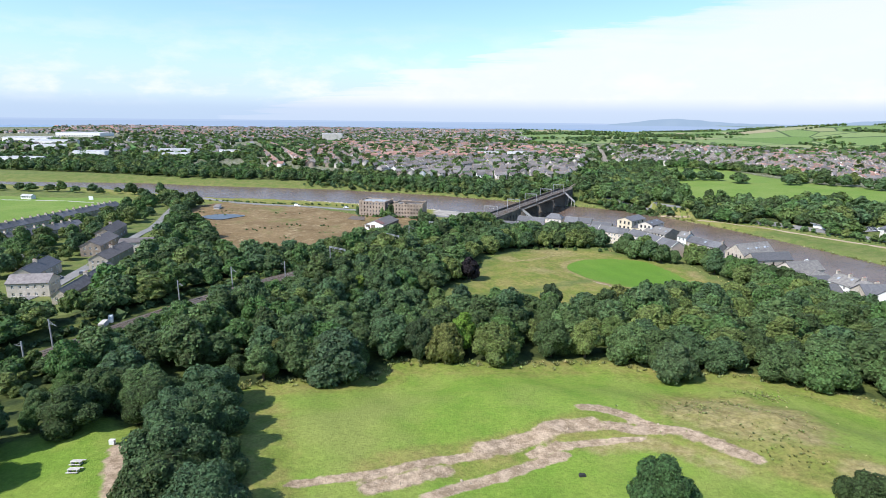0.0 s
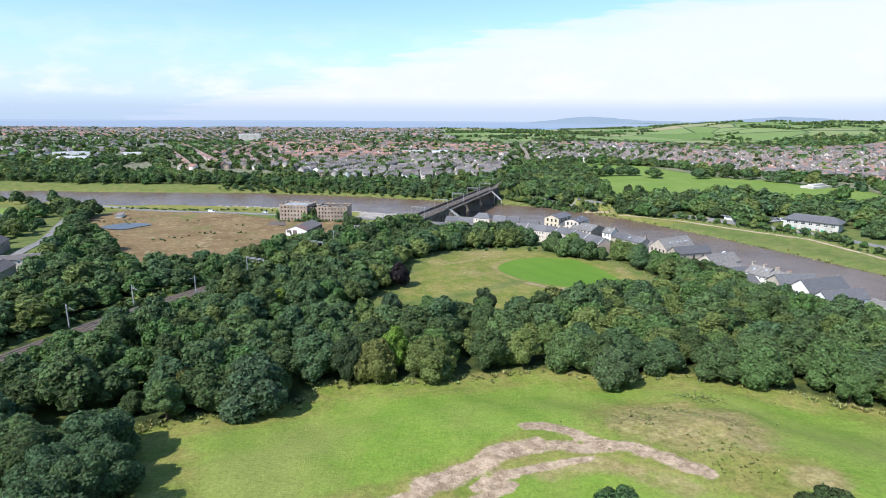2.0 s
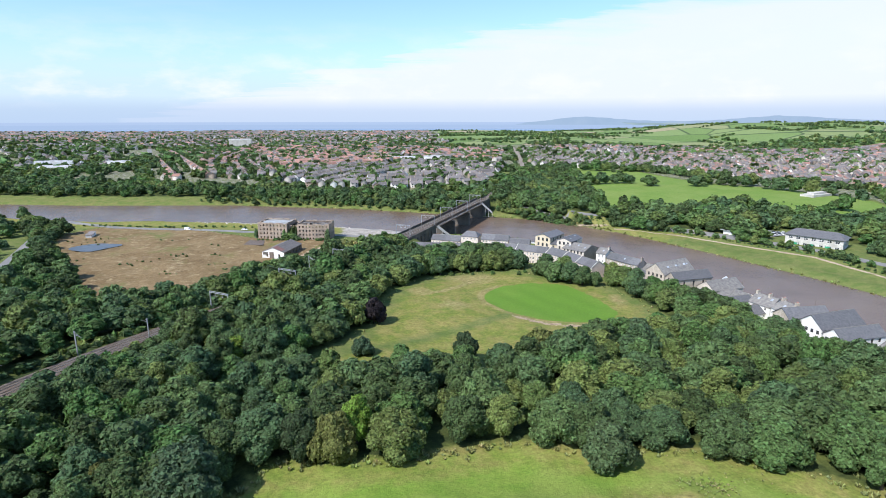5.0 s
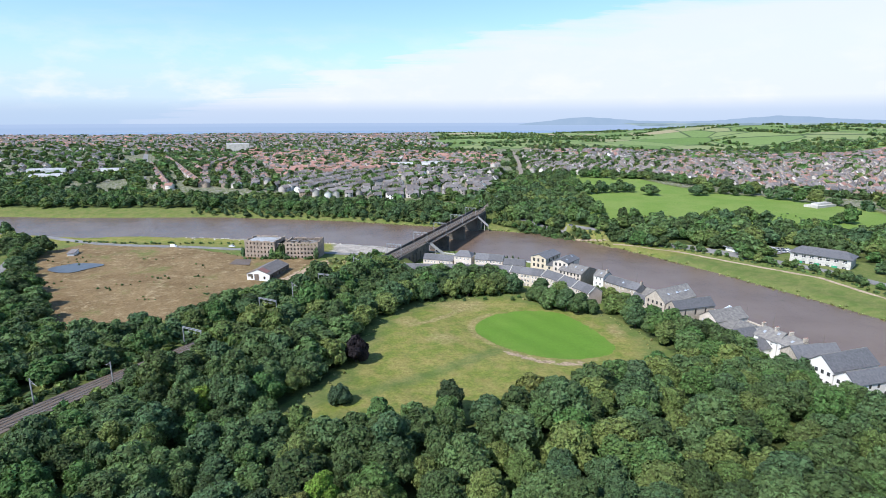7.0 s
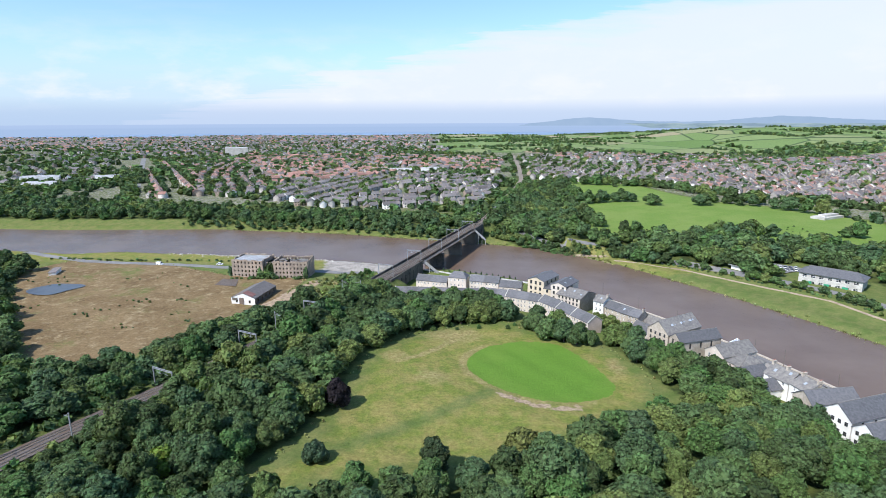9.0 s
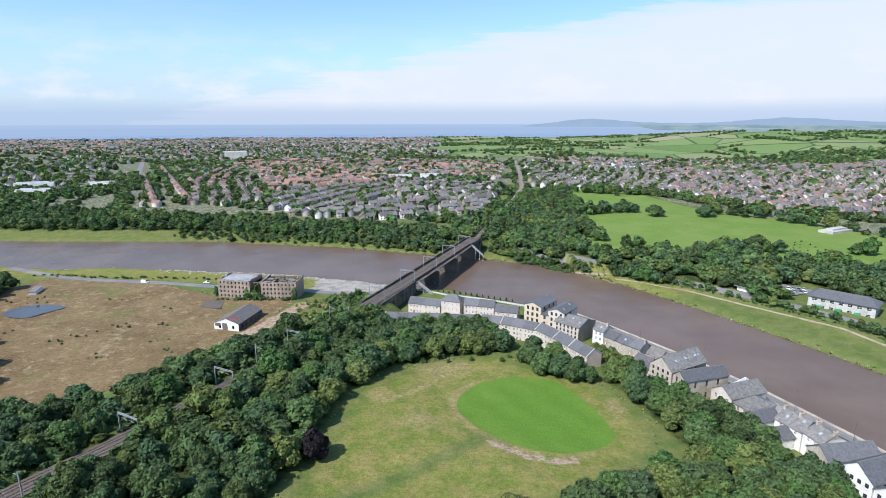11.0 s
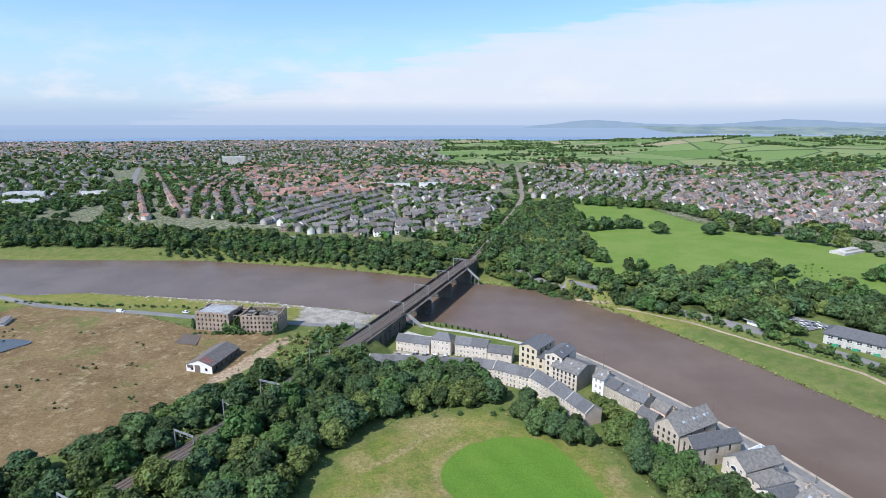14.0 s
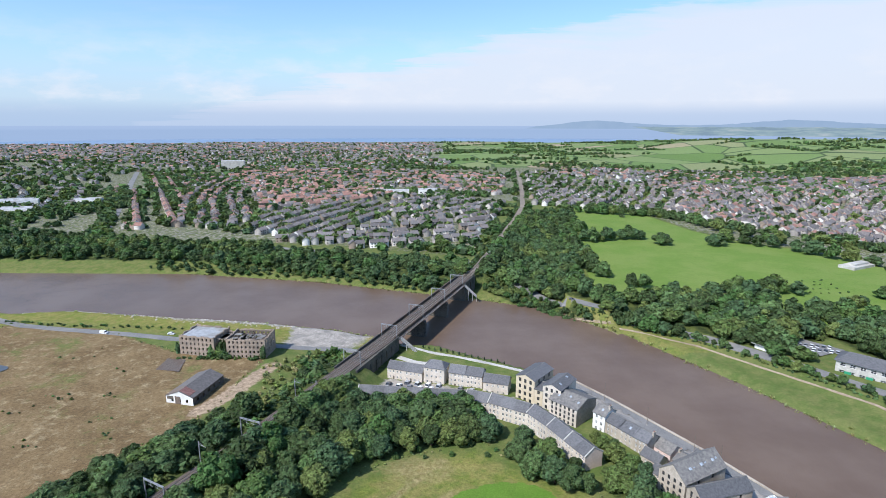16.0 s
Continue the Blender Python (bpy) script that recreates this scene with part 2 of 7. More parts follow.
M["car_paint"] = material("car_paint", randomed((0.28, 0.29, 0.31), (0.34, 0.35, 0.37), 1.0, 0.85), 0.25, spec=0.7)
M["car_white"] = material("car_white", speckled((0.75, 0.76, 0.77), (0.8, 0.8, 0.8), 1.0), 0.25, spec=0.7)
M["rubber"] = material("rubber", speckled((0.02, 0.02, 0.02), (0.035, 0.035, 0.035), 5.0), 0.8)
M["dirt_pale"] = material("dirt_pale", speckled((0.28, 0.215, 0.145), (0.42, 0.34, 0.25), 1.2, (0.22, 0.17, 0.11), 0.2), 0.95, bump=0.1)


def ground_colour(n, p):
    def mask(name, soft=0.35, scale=0.35):
        a = n.add("ShaderNodeAttribute", attribute_name=name).outputs["Fac"]
        a = n.math("ADD", a, n.math("MULTIPLY", n.math("SUBTRACT", n.noise(p, scale, 5, 0.65), 0.5), 0.9))
        return n.ramp(a, [(0.5 - soft / 2, (0, 0, 0)), (0.5 + soft / 2, (1, 1, 1))])
    fine = n.noise(p, 1.7, 6, 0.7)
    mid = n.noise(p, 0.16, 5, 0.62)
    wide = n.noise(p, 0.03, 4, 0.6)
    grass = n.mix(n.ramp(mid, [(0.4, (0, 0, 0)), (0.62, (1, 1, 1))]), (0.142, 0.23, 0.032), (0.178, 0.247, 0.042))
    grass = n.mix(n.ramp(wide, [(0.45, (0, 0, 0)), (0.65, (1, 1, 1))]), grass, (0.21, 0.245, 0.06))
    rough = n.mix(n.ramp(mid, [(0.38, (0, 0, 0)), (0.6, (1, 1, 1))]), (0.150, 0.178, 0.036), (0.232, 0.205, 0.066))
    straw = n.mix(n.ramp(n.noise(p, 0.5, 6, 0.7), [(0.38, (0, 0, 0)), (0.62, (1, 1, 1))]), (0.21, 0.165, 0.068), (0.33, 0.275, 0.13))
    brown = n.mix(n.ramp(n.noise(p, 0.045, 7, 0.68), [(0.36, (0, 0, 0)), (0.64, (1, 1, 1))]), (0.150, 0.102, 0.050), (0.215, 0.152, 0.078))
    brown = n.mix(n.ramp(n.noise(p, 0.2, 8, 0.75), [(0.52, (0, 0, 0)), (0.66, (1, 1, 1))]), brown, (0.31, 0.245, 0.14))
    brown = n.mix(n.ramp(n.noise(p, 0.035, 8, 0.75), [(0.55, (0, 0, 0)), (0.68, (1, 1, 1))]), brown, (0.13, 0.145, 0.045))
    bright = n.mix(n.ramp(wide, [(0.4, (0, 0, 0)), (0.6, (1, 1, 1))]), (0.102, 0.196, 0.026), (0.128, 0.212, 0.034))
    lawn = n.mix(n.ramp(wide, [(0.4, (0, 0, 0)), (0.6, (1, 1, 1))]), (0.135, 0.212, 0.042), (0.168, 0.232, 0.056))
    dirt = n.mix(n.ramp(n.noise(p, 0.5, 6, 0.7), [(0.4, (0, 0, 0)), (0.6, (1, 1, 1))]), (0.25, 0.185, 0.12), (0.43, 0.33, 0.23))
    # dark woodland floor; its tone also carries the trees' shade beside the railway
    floor_shade = n.mix(n.ramp(mid, [(0.4, (0, 0, 0)), (0.6, (1, 1, 1))]), (0.035, 0.05, 0.018), (0.09, 0.11, 0.03))
    mud = n.mix(n.ramp(mid, [(0.4, (0, 0, 0)), (0.6, (1, 1, 1))]), (0.16, 0.13, 0.09), (0.24, 0.2, 0.14))
    paved = n.mix(n.ramp(mid, [(0.4, (0, 0, 0)), (0.6, (1, 1, 1))]), (0.26, 0.24, 0.21), (0.38, 0.345, 0.30))
    # far farmland: fields divided like a patchwork
    cells = n.add("ShaderNodeTexVoronoi", {"Vector": n.add("ShaderNodeMapping", {0: p, 3: (1, 0.75, 0)}).outputs[0], "Scale": 0.0062})
    patch = n.add("ShaderNodeSeparateColor", {0: cells.outputs["Color"]}).outputs[0]
    farm = n.ramp(patch, [(0.0, (0.12, 0.19, 0.055)), (0.35, (0.17, 0.235, 0.085)), (0.7, (0.20, 0.24, 0.10)), (0.9, (0.25, 0.25, 0.13)), (1.0, (0.34, 0.27, 0.18))])
    rims = n.add("ShaderNodeTexVoronoi", {"Vector": n.add("ShaderNodeMapping", {0: p, 3: (1, 0.75, 0)}).outputs[0]})
    rims.feature = "DISTANCE_TO_EDGE"
    rims.inputs["Scale"].default_value = 0.0062
    farm = n.mix(n.ramp(rims.outputs["Distance"], [(0.014, (1, 1, 1)), (0.022, (0, 0, 0))]), farm, (0.06, 0.09, 0.04))
    dull = n.mix(n.ramp(mid, [(0.38, (0, 0, 0)), (0.62, (1, 1, 1))]), (0.095, 0.135, 0.035), (0.15, 0.165, 0.055))
    col = grass
    for name, c, soft in (("dull", dull, 0.5), ("farm", farm, 0.3), ("rough", rough, 0.6), ("straw", straw, 0.5), ("brown", brown, 0.25), ("floor_shade", floor_shade, 0.3), ("bright", bright, 0.12), ("lawn", lawn, 0.12),
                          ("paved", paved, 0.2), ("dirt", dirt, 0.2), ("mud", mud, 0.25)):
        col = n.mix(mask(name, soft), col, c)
    clod = n.ramp(n.noise(p, 0.75, 8, 0.78), [(0.34, (0, 0, 0)), (0.66, (1, 1, 1))])
    rough_here = n.math("MAXIMUM", n.add("ShaderNodeAttribute", attribute_name="brown").outputs["Fac"], n.add("ShaderNodeAttribute", attribute_name="rough").outputs["Fac"])
    deep = n.math("ADD", n.math("MULTIPLY", rough_here, 0.42), n.math("SUBTRACT", 0.28, n.math("MULTIPLY", n.add("ShaderNodeAttribute", attribute_name="bright").outputs["Fac"], 0.75)))
    deep = n.math("MAXIMUM", deep, 0.12)
    shade = n.math("ADD", n.math("MULTIPLY", n.math("SUBTRACT", clod, 0.5), deep), 1.0)
    shade = n.math("ADD", shade, n.math("MULTIPLY", n.math("SUBTRACT", fine, 0.5), 0.9))
    col = n.add("ShaderNodeHueSaturation", {"Value": shade, "Color": col}).outputs[0]
    return col, n.math("ADD", fine, n.math("MULTIPLY", mid, 2.0))


M["ground"] = material("ground", ground_colour, 0.95, bump=0.25, spec=0.1)


def water_colour(n, p):
    f = n.noise(p, 0.02, 5, 0.6)
    col = n.mix(n.ramp(f, [(0.4, (0, 0, 0)), (0.62, (1, 1, 1))]), (0.135, 0.092, 0.064), (0.165, 0.117, 0.084))
    rip = n.noise(n.add("ShaderNodeMapping", {0: p, 2: (0, 0, 0.5), 3: (1.0, 0.35, 1.0)}).outputs[0], 0.55, 6, 0.7)
    return col, rip


M["water"] = material("water", water_colour, 0.26, bump=0.2, spec=0.18)
M["pond_water"] = material("pond_water", speckled((0.075, 0.085, 0.095), (0.10, 0.11, 0.12), 0.3), 0.35, spec=0.25)
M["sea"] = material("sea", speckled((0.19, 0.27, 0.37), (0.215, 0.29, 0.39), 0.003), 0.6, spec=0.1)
M["brick_pink"] = material("brick_pink", speckled((0.55, 0.42, 0.33), (0.65, 0.51, 0.41), 1.5, (0.48, 0.37, 0.29), 0.15), 0.9, bump=0.02)
M["rust_sheet"] = material("rust_sheet", speckled((0.16, 0.07, 0.06), (0.27, 0.15, 0.13), 0.9), 0.8)
M["brick_dark"] = material("brick_dark", speckled((0.13, 0.10, 0.08), (0.2, 0.16, 0.13), 1.5), 0.95)
M["render_pink"] = material("render_pink", speckled((0.62, 0.47, 0.42), (0.70, 0.56, 0.5), 0.8), 0.85)


# ---------------------------------------------------------------- mesh tools
class Build:
    """Collects faces of one mesh, with a material slot for each."""

    def __init__(self):
        self.v, self.f, self.m, self.slots = [], [], [], []

    def slot(self, mat):
        if mat not in self.slots:
            self.slots.append(mat)
        return self.slots.index(mat)

    def poly(self, pts, mat):
        k = len(self.v)
        self.v.extend(tuple(p) for p in pts)
        self.f.append(tuple(range(k, k + len(pts))))
        self.m.append(self.slot(mat))

    def box(self, o, ux, uy, uz, mat):
        """A box from the corner o along three edge vectors (right-handed)."""
        o, ux, uy, uz = Vector(o), Vector(ux), Vector(uy), Vector(uz)
        c = [o + ux * (i & 1) + uy * (i >> 1 & 1) + uz * (i >> 2 & 1) for i in range(8)]
        k = len(self.v)
        self.v.extend(tuple(p) for p in c)
        for q in ((0, 2, 3, 1), (4, 5, 7, 6), (0, 1, 5, 4), (2, 6, 7, 3), (0, 4, 6, 2), (1, 3, 7, 5)):
            self.f.append(tuple(k + i for i in q))
            self.m.append(self.slot(mat))

    def tube(self, a, b, r0, r1, mat, sides=6, caps=True):
        a, b = Vector(a), Vector(b)
        w = (b - a).normalized()
        u = w.orthogonal().normalized()
        t = w.cross(u)
        k = len(self.v)
        for p, r in ((a, r0), (b, r1)):
            for i in range(sides):
                g = 2 * math.pi * i / sides
                self.v.append(tuple(p + (u * math.cos(g) + t * math.sin(g)) * r))
        s = self.slot(mat)
        for i in range(sides):
            j = (i + 1) % sides
            self.f.append((k + i, k + j, k + sides + j, k + sides + i))
            self.m.append(s)
        if caps:
            self.f += [tuple(k + sides - 1 - i for i in range(sides)), tuple(k + sides + i for i in range(sides))]
            self.m += [s, s]

    def mesh(self, name):
        me = bpy.data.meshes.new(name)
        me.from_pydata(self.v, [], self.f)
        for s in self.slots:
            me.materials.append(M[s])
        me.polygons.foreach_set("material_index", self.m)
        me.update()
        return me

    def put(self, name, parent=None, label=""):
        ob = new(name, self.mesh(name))
        if parent:
            ob.parent = parent
        return tagged(ob, label)


def thing(name, label, category, group="", at=(0, 0, 0)):
    ob = new(name)
    ob.location = at
    ob.empty_display_size = 0.5
    return tagged(ob, label, category, group)


def structure(ob, label, category):
    return tagged(ob, label, category, kind="structure")


def inside(px, py, poly):
    """Which of the points lie in the polygon."""
    px, py = np.asarray(px, float), np.asarray(py, float)
    hit = np.zeros(px.shape, bool)
    for (x0, y0), (x1, y1) in zip(poly, poly[1:] + poly[:1]):
        if y0 != y1:
            hit ^= ((y0 > py) != (y1 > py)) & (px < (x1 - x0) * (py - y0) / (y1 - y0) + x0)
    return hit


def away(px, py, line, closed=False):
    """Distance to a polyline."""
    px, py = np.asarray(px, float), np.asarray(py, float)
    best = np.full(px.shape, 1e9)
    for (x0, y0), (x1, y1) in zip(line, line[1:] + (line[:1] if closed else [])):
        dx, dy = x1 - x0, y1 - y0
        q = np.clip(((px - x0) * dx + (py - y0) * dy) / (dx * dx + dy * dy + 1e-9), 0, 1)
        best = np.minimum(best, np.hypot(px - x0 - q * dx, py - y0 - q * dy))
    return best


def signed(px, py, poly):
    d = away(px, py, poly, True)
    return np.where(inside(px, py, poly), d, -d)


def step(a, b, x):
    q = np.clip((x - a) / (b - a), 0, 1)
    return q * q * (3 - 2 * q)


# ---------------------------------------------------------------- plan
BANK_S = [(-1500, 540), (-700, 520), (-420, 522), (-330, 490), (-268, 480), (-229, 486), (-147, 470), (-89, 464), (-41, 455), (-6, 440),
          (15, 424), (47, 402), (90, 376), (107, 352), (131, 312), (148, 279), (161, 245), (180, 190), (215, 120), (300, -40), (420, -250)]
BANK_N = [(-1500, 600), (-595, 568), (-436, 590), (-363, 582), (-200, 582), (-79, 558), (-10, 534), (47, 515), (106, 489), (132, 457),
          (152, 423), (180, 374), (206, 320), (232, 260), (262, 180), (300, 90), (350, -20), (480, -230)]
RIVER = BANK_S + BANK_N[::-1]
RAIL = [(-200, -60), (-160, 40), (-138, 90), (-129, 120), (-120, 153), (-111, 178), (-98, 205), (-80, 235), (-61, 272), (-46, 305),
        (-29, 347), (-16, 378), (-3, 409), (11, 446), (25, 483), (38, 518), (56, 567), (77, 650), (95, 730), (115, 810), (144, 947), (180, 1250), (211, 1572)]
BROWN = [(-266, 415), (-250, 446), (-190, 440), (-120, 402), (-68, 396), (-74, 364), (-72, 345), (-84, 318), (-108, 284), (-128, 262), (-150, 266), (-220, 350)]
FIELD = [(-16, 260), (-5, 288), (20, 305), (48, 313), (56, 298), (84, 287), (98, 240), (66, 211), (24, 190), (-6, 186), (-31, 176), (-36, 186), (-24, 206), (-22, 216)]
DISC = [(24, 262), (34, 281), (55, 288), (68, 281), (78, 250), (76, 240), (64, 233), (50, 234), (36, 244)]
MEADOW = [(-67, 107), (-50, 114), (-33, 124), (-30, 134), (-8, 132), (22, 140), (33, 136), (62, 133), (84, 122), (135, 95), (150, 20), (20, 20), (-25, 45), (-40, 70), (-52, 95)]
PARK = [(144, 526), (168, 516), (215, 522), (252, 528), (268, 498), (258, 462), (264, 438), (316, 458), (400, 500), (420, 560), (378, 653), (337, 687), (313, 752), (297, 870), (206, 945), (198, 781), (164, 672), (155, 593)]


def rounded(poly, times=2):
    """The polygon with its corners cut off again and again."""
    for _ in range(times):
        poly = [(p[0] * a + q[0] * (1 - a), p[1] * a + q[1] * (1 - a)) for p, q in zip(poly, poly[1:] + poly[:1]) for a in (0.75, 0.25)]
    return poly


DISC = rounded([(50 + (x - 50) * 1.05, 259 + (y - 259) * 1.05) for x, y in DISC])
FIELD = rounded(FIELD, 1)
CRICKET = [(-640, 330), (-344, 318), (-308, 389), (-343, 442), (-420, 436), (-640, 440)]

HILL = [(5, 91, 20.4), (18, 99, 21.2), (42, 86, 23.8), (-30, 74, 21.5), (-64, 106, 17), (-31, 128, 14.5), (14, 138, 14.8), (38, 135, 16.2), (84, 124, 17),
        (-44, 65, 23.5), (-75, 70, 22), (30, 55, 27.5), (60, 75, 26), (110, 60, 26), (0, 0, 31), (-90, 10, 26), (120, 0, 30), (-70, -120, 34), (100, -150, 36)]
WOODS = [(-40, 170, 13), (20, 170, 12.5), (90, 170, 12.5), (-16, 245, 10.5), (20, 210, 10), (50, 260, 7.6), (96, 240, 8), (50, 313, 8), (84, 290, 8),
         (-40, 250, 12), (130, 130, 15), (150, 100, 17), (200, 0, 20)]
QUAY = [(40, 348, 6.5), (0, 365, 5.5), (80, 330, 5.5), (112, 300, 5), (139, 240, 5), (150, 205, 5), (170, 160, 5), (200, 100, 6), (240, 20, 7)]
FLATS = [(-118, 400, 6), (-90, 345, 6), (-125, 281, 6.5), (-220, 360, 5.5), (-240, 445, 5), (-40, 440, 4.2), (-190, 200, 9), (-200, 280, 8),
         (-300, 300, 7), (-344, 400, 6), (-250, 120, 12), (-420, 250, 8), (-420, 480, 5), (-600, 300, 7), (-400, 0, 14), (-800, 200, 10), (-180, 100, 14)]


def land(px, py):
    """Height of the ground, without the river."""
    px, py = np.asarray(px, float), np.asarray(py, float)
    top, bottom = np.zeros(px.shape), np.zeros(px.shape)
    for x, y, z in HILL + WOODS + QUAY + FLATS:
        w = ((px - x) ** 2 + (py - y) ** 2 + 120) ** -1.7
        top += w * z
        bottom += w
    south = top / bottom
    far = np.hypot(px, py)
    north = 2.2 + 4.0 * step(18, 45, away(px, py, BANK_N)) + 3.0 * step(60, 260, away(px, py, BANK_N))
    north += 26 * step(500, 1500, px) * step(1500, 2600, py) + 16 * step(1500, 2400, py) * step(2900, 2000, py) * step(-400, 200, px)
    north += 34 * step(300, 700, px - 500) * step(1200, 2200, far) * step(3700, 2400, far)
    north += 5 * step(800, 1500, far) * np.sin(px * 0.0041 + 1.0) * np.cos(py * 0.0033)
    z = np.where(py > np.interp(px, [p[0] for p in BANK_S], [p[1] for p in BANK_S]) + 20, north, south)
    side = (px > 118) & (py < 520)
    mid = np.interp(py, [-250, -40, 60, 190, 274, 352], [450, 330, 275, 230, 190, 140])
    z = np.where(side, np.where(px > mid, north, south), z)
    rail = away(px, py, RAIL)
    south_of = py < 372
    bank = step(19, 7.5, rail)
    z = np.where(south_of, z + (12.6 - z) * bank, np.where(py > 545, z + (np.interp(py, [545, 700, 900], [12.6, 11, 9]) - z) * bank, z))
    return z


def height(px, py):
    z = land(px, py)
    d = -signed(px, py, RIVER)
    quay = step(2, 26, px) * step(520, 420, py) * (away(px, py, BANK_S) < away(px, py, BANK_N))
    ramp = step(-3, 14 - 11 * quay, d)
    z = -2.5 + (z + 2.5) * ramp
    for x, y, h, w in MOUNDS:
        z = z + h * np.exp(-((px - x) ** 2 + (py - y) ** 2) / (w * w))
    far = np.hypot(px, py)
    z = np.where((far > 3750) & (py > 0), np.minimum(z, 12 - 20 * step(3750, 3900, far)), z)
    return z


def ground_z(x, y):
    return float(height(np.array([x]), np.array([y]))[0])


def spread(a, b, n):
    return list(np.linspace(a, b, n, endpoint=False))


def make_ground():
    xs = spread(-4930, -1500, 16) + spread(-1500, -620, 44) + spread(-620, -330, 48) + spread(-330, -70, 84) + spread(-70, 100, 112) + spread(100, 260, 52) + spread(260, 620, 52) + spread(620, 1600, 44) + list(np.linspace(1600, 4930, 18))
    ys = spread(-4900, -600, 8) + spread(-600, 20, 24) + spread(20, 64, 14) + spread(64, 144, 54) + spread(144, 480, 110) + spread(480, 900, 74) + spread(900, 1700, 50) + spread(1700, 4000, 70) + list(np.linspace(4000, 4900, 8))
    gx, gy = np.meshgrid(xs, ys)
    px, py = gx.ravel(), gy.ravel()
    z = height(px, py)
    tame = (np.hypot(px, py) < 700)
    z = z + tame * 0.25 * np.sin(px * 0.31) * np.sin(py * 0.27 + px * 0.11) * (z > 1)
    nx, ny = len(xs), len(ys)
    i = np.arange(nx * ny).reshape(ny, nx)
    quads = np.stack([i[:-1, :-1], i[:-1, 1:], i[1:, 1:], i[1:, :-1]], -1).reshape(-1, 4)
    me = mesh_from(np.stack([px, py, z], 1), quads, "ground", [M["ground"]])
    me.polygons.foreach_set("use_smooth", np.ones(len(quads), bool))
    river_d = -signed(px, py, RIVER)

    def soft(poly, width):
        return np.clip(0.5 + signed(px, py, poly) / (2 * width), 0, 1)
    far = np.hypot(px, py)
    in_disc = soft(DISC, 2)
    meadow = np.maximum(soft(MEADOW, 3), soft(GLADE, 3))
    track = np.zeros(px.shape)
    for line, w in TRACKS:
        track = np.maximum(track, np.clip(1.0 - away(px, py, line) / (2 * w), 0, 1))
    north = py > np.interp(px, [p[0] for p in BANK_N], [p[1] for p in BANK_N])
    town = north * step(60, 130, away(px, py, BANK_N)) * step(3800, 3500, far) * np.where(px > 500, step(1700, 1500, far), np.where(px > 0, step(1750, 1600, py), 1)) * (1 - soft(PARK, 8)) * (1 - 0.95 * ((px > 60) & (px < 230) & (py < 1000) & (py > 500)))
    masks = {
        "bright": in_disc,
        "lawn": np.maximum(soft(PARK, 5), soft(CRICKET, 4)),
        "dull": 0.95 * (1 - np.maximum.reduce([meadow, soft(PARK, 6), soft(CRICKET, 6)])),
        "brown": soft(BROWN, 4),
        "straw": np.maximum.reduce([0.72 * step(6, 1, away(px, py, DISC, True)) * (px + 0.7 * py < 232) * (1 - in_disc), 0.66 * step(3.2, 0.8, away(px, py, [(-2, 262), (8, 271), (18, 284), (30, 300)])),
                                    0.6 * step(9, 2, np.hypot(px + 3, py - 268)), 0.55 * step(12, 3, np.hypot(px - 12, py - 250)), 0.58 * step(14, 4, np.hypot((px - 20) * 0.6, py - 294)),
                                    0.6 * step(10, 2, np.hypot((px - 84) * 1.4, (py - 262) * 0.7)), 0.6 * step(19, 8, np.hypot((px - 45) * 0.85, py - 105)) * meadow, 0.6 * step(4, 1.5, away(px, py, [(16, 91), (26, 92), (36, 84)])), 0.75 * step(7, 2, np.hypot(px - 56, (py - 84) * 1.2)), 0.62 * step(8, 3, np.hypot(px - 52, py - 97))]),
        "rough": np.maximum.reduce([soft(FIELD, 3) * (0.3 + 0.42 * step(2, 10, signed(px, py, FIELD)) - 0.45 * step(4.5, 1.5, away(px, py, MOWN))), 0.9 * step(22, 8, np.hypot((px - 44) * 0.9, py - 107)) * meadow, 0.85 * step(16, 5, np.hypot(px - 50, (py - 86) * 1.3)) * meadow, 0.68 * step(8, 3, away(px, py, [(-20, 78), (0, 88), (16, 99), (41, 90)])) * meadow, np.where((px < 0) & (py < 500), 0.9, np.where(px > 110, 0.56, 0.35)) * step(60, 15, river_d) * (river_d > 2) * (py > 415), 0.62 * step(12, 5, away(px, py, MEADOW, True))]),
        "dirt": np.maximum(track * 1.08, np.clip(1.2 - away(px, py, [(-80, 338), (-73, 352), (-67, 370), (-62, 386)]) / 6.5, 0, 1)),
        # woods and town ground, and the rail verge darkened as tree shade
        "floor_shade": np.maximum.reduce([soft(w, 4) for w in WOOD_AREAS] + [0.8 * step(15, 7, away(px, py, RAIL)), 0.56 * town]),
        "paved": np.maximum.reduce([0.85 * soft([(-4, 358), (60, 345), (64, 352), (30, 364), (0, 374)], 3), 0.46 * town, 0.86 * step(18, 12, away(px, py, BANK_S[12:19])) * (px > 88) * (py < 372) * (river_d > 0), 0.72 * soft([(-66, 412), (-25, 406), (-10, 438), (-40, 457), (-66, 460), (-150, 462), (-150, 452), (-70, 445)], 6)]),
        "mud": step(5, 0, river_d) * 1.0,
        "farm": step(1500, 1750, far) * north * np.where(px > -200, 1, 0.0),
    }
    for name, value in masks.items():
        me.attributes.new(name, "FLOAT", "POINT").data.foreach_set("value", value.astype(np.float32))
    structure(new("ground", me), "grassy rolling land with meadows, rough pasture and mud banks", "ground")


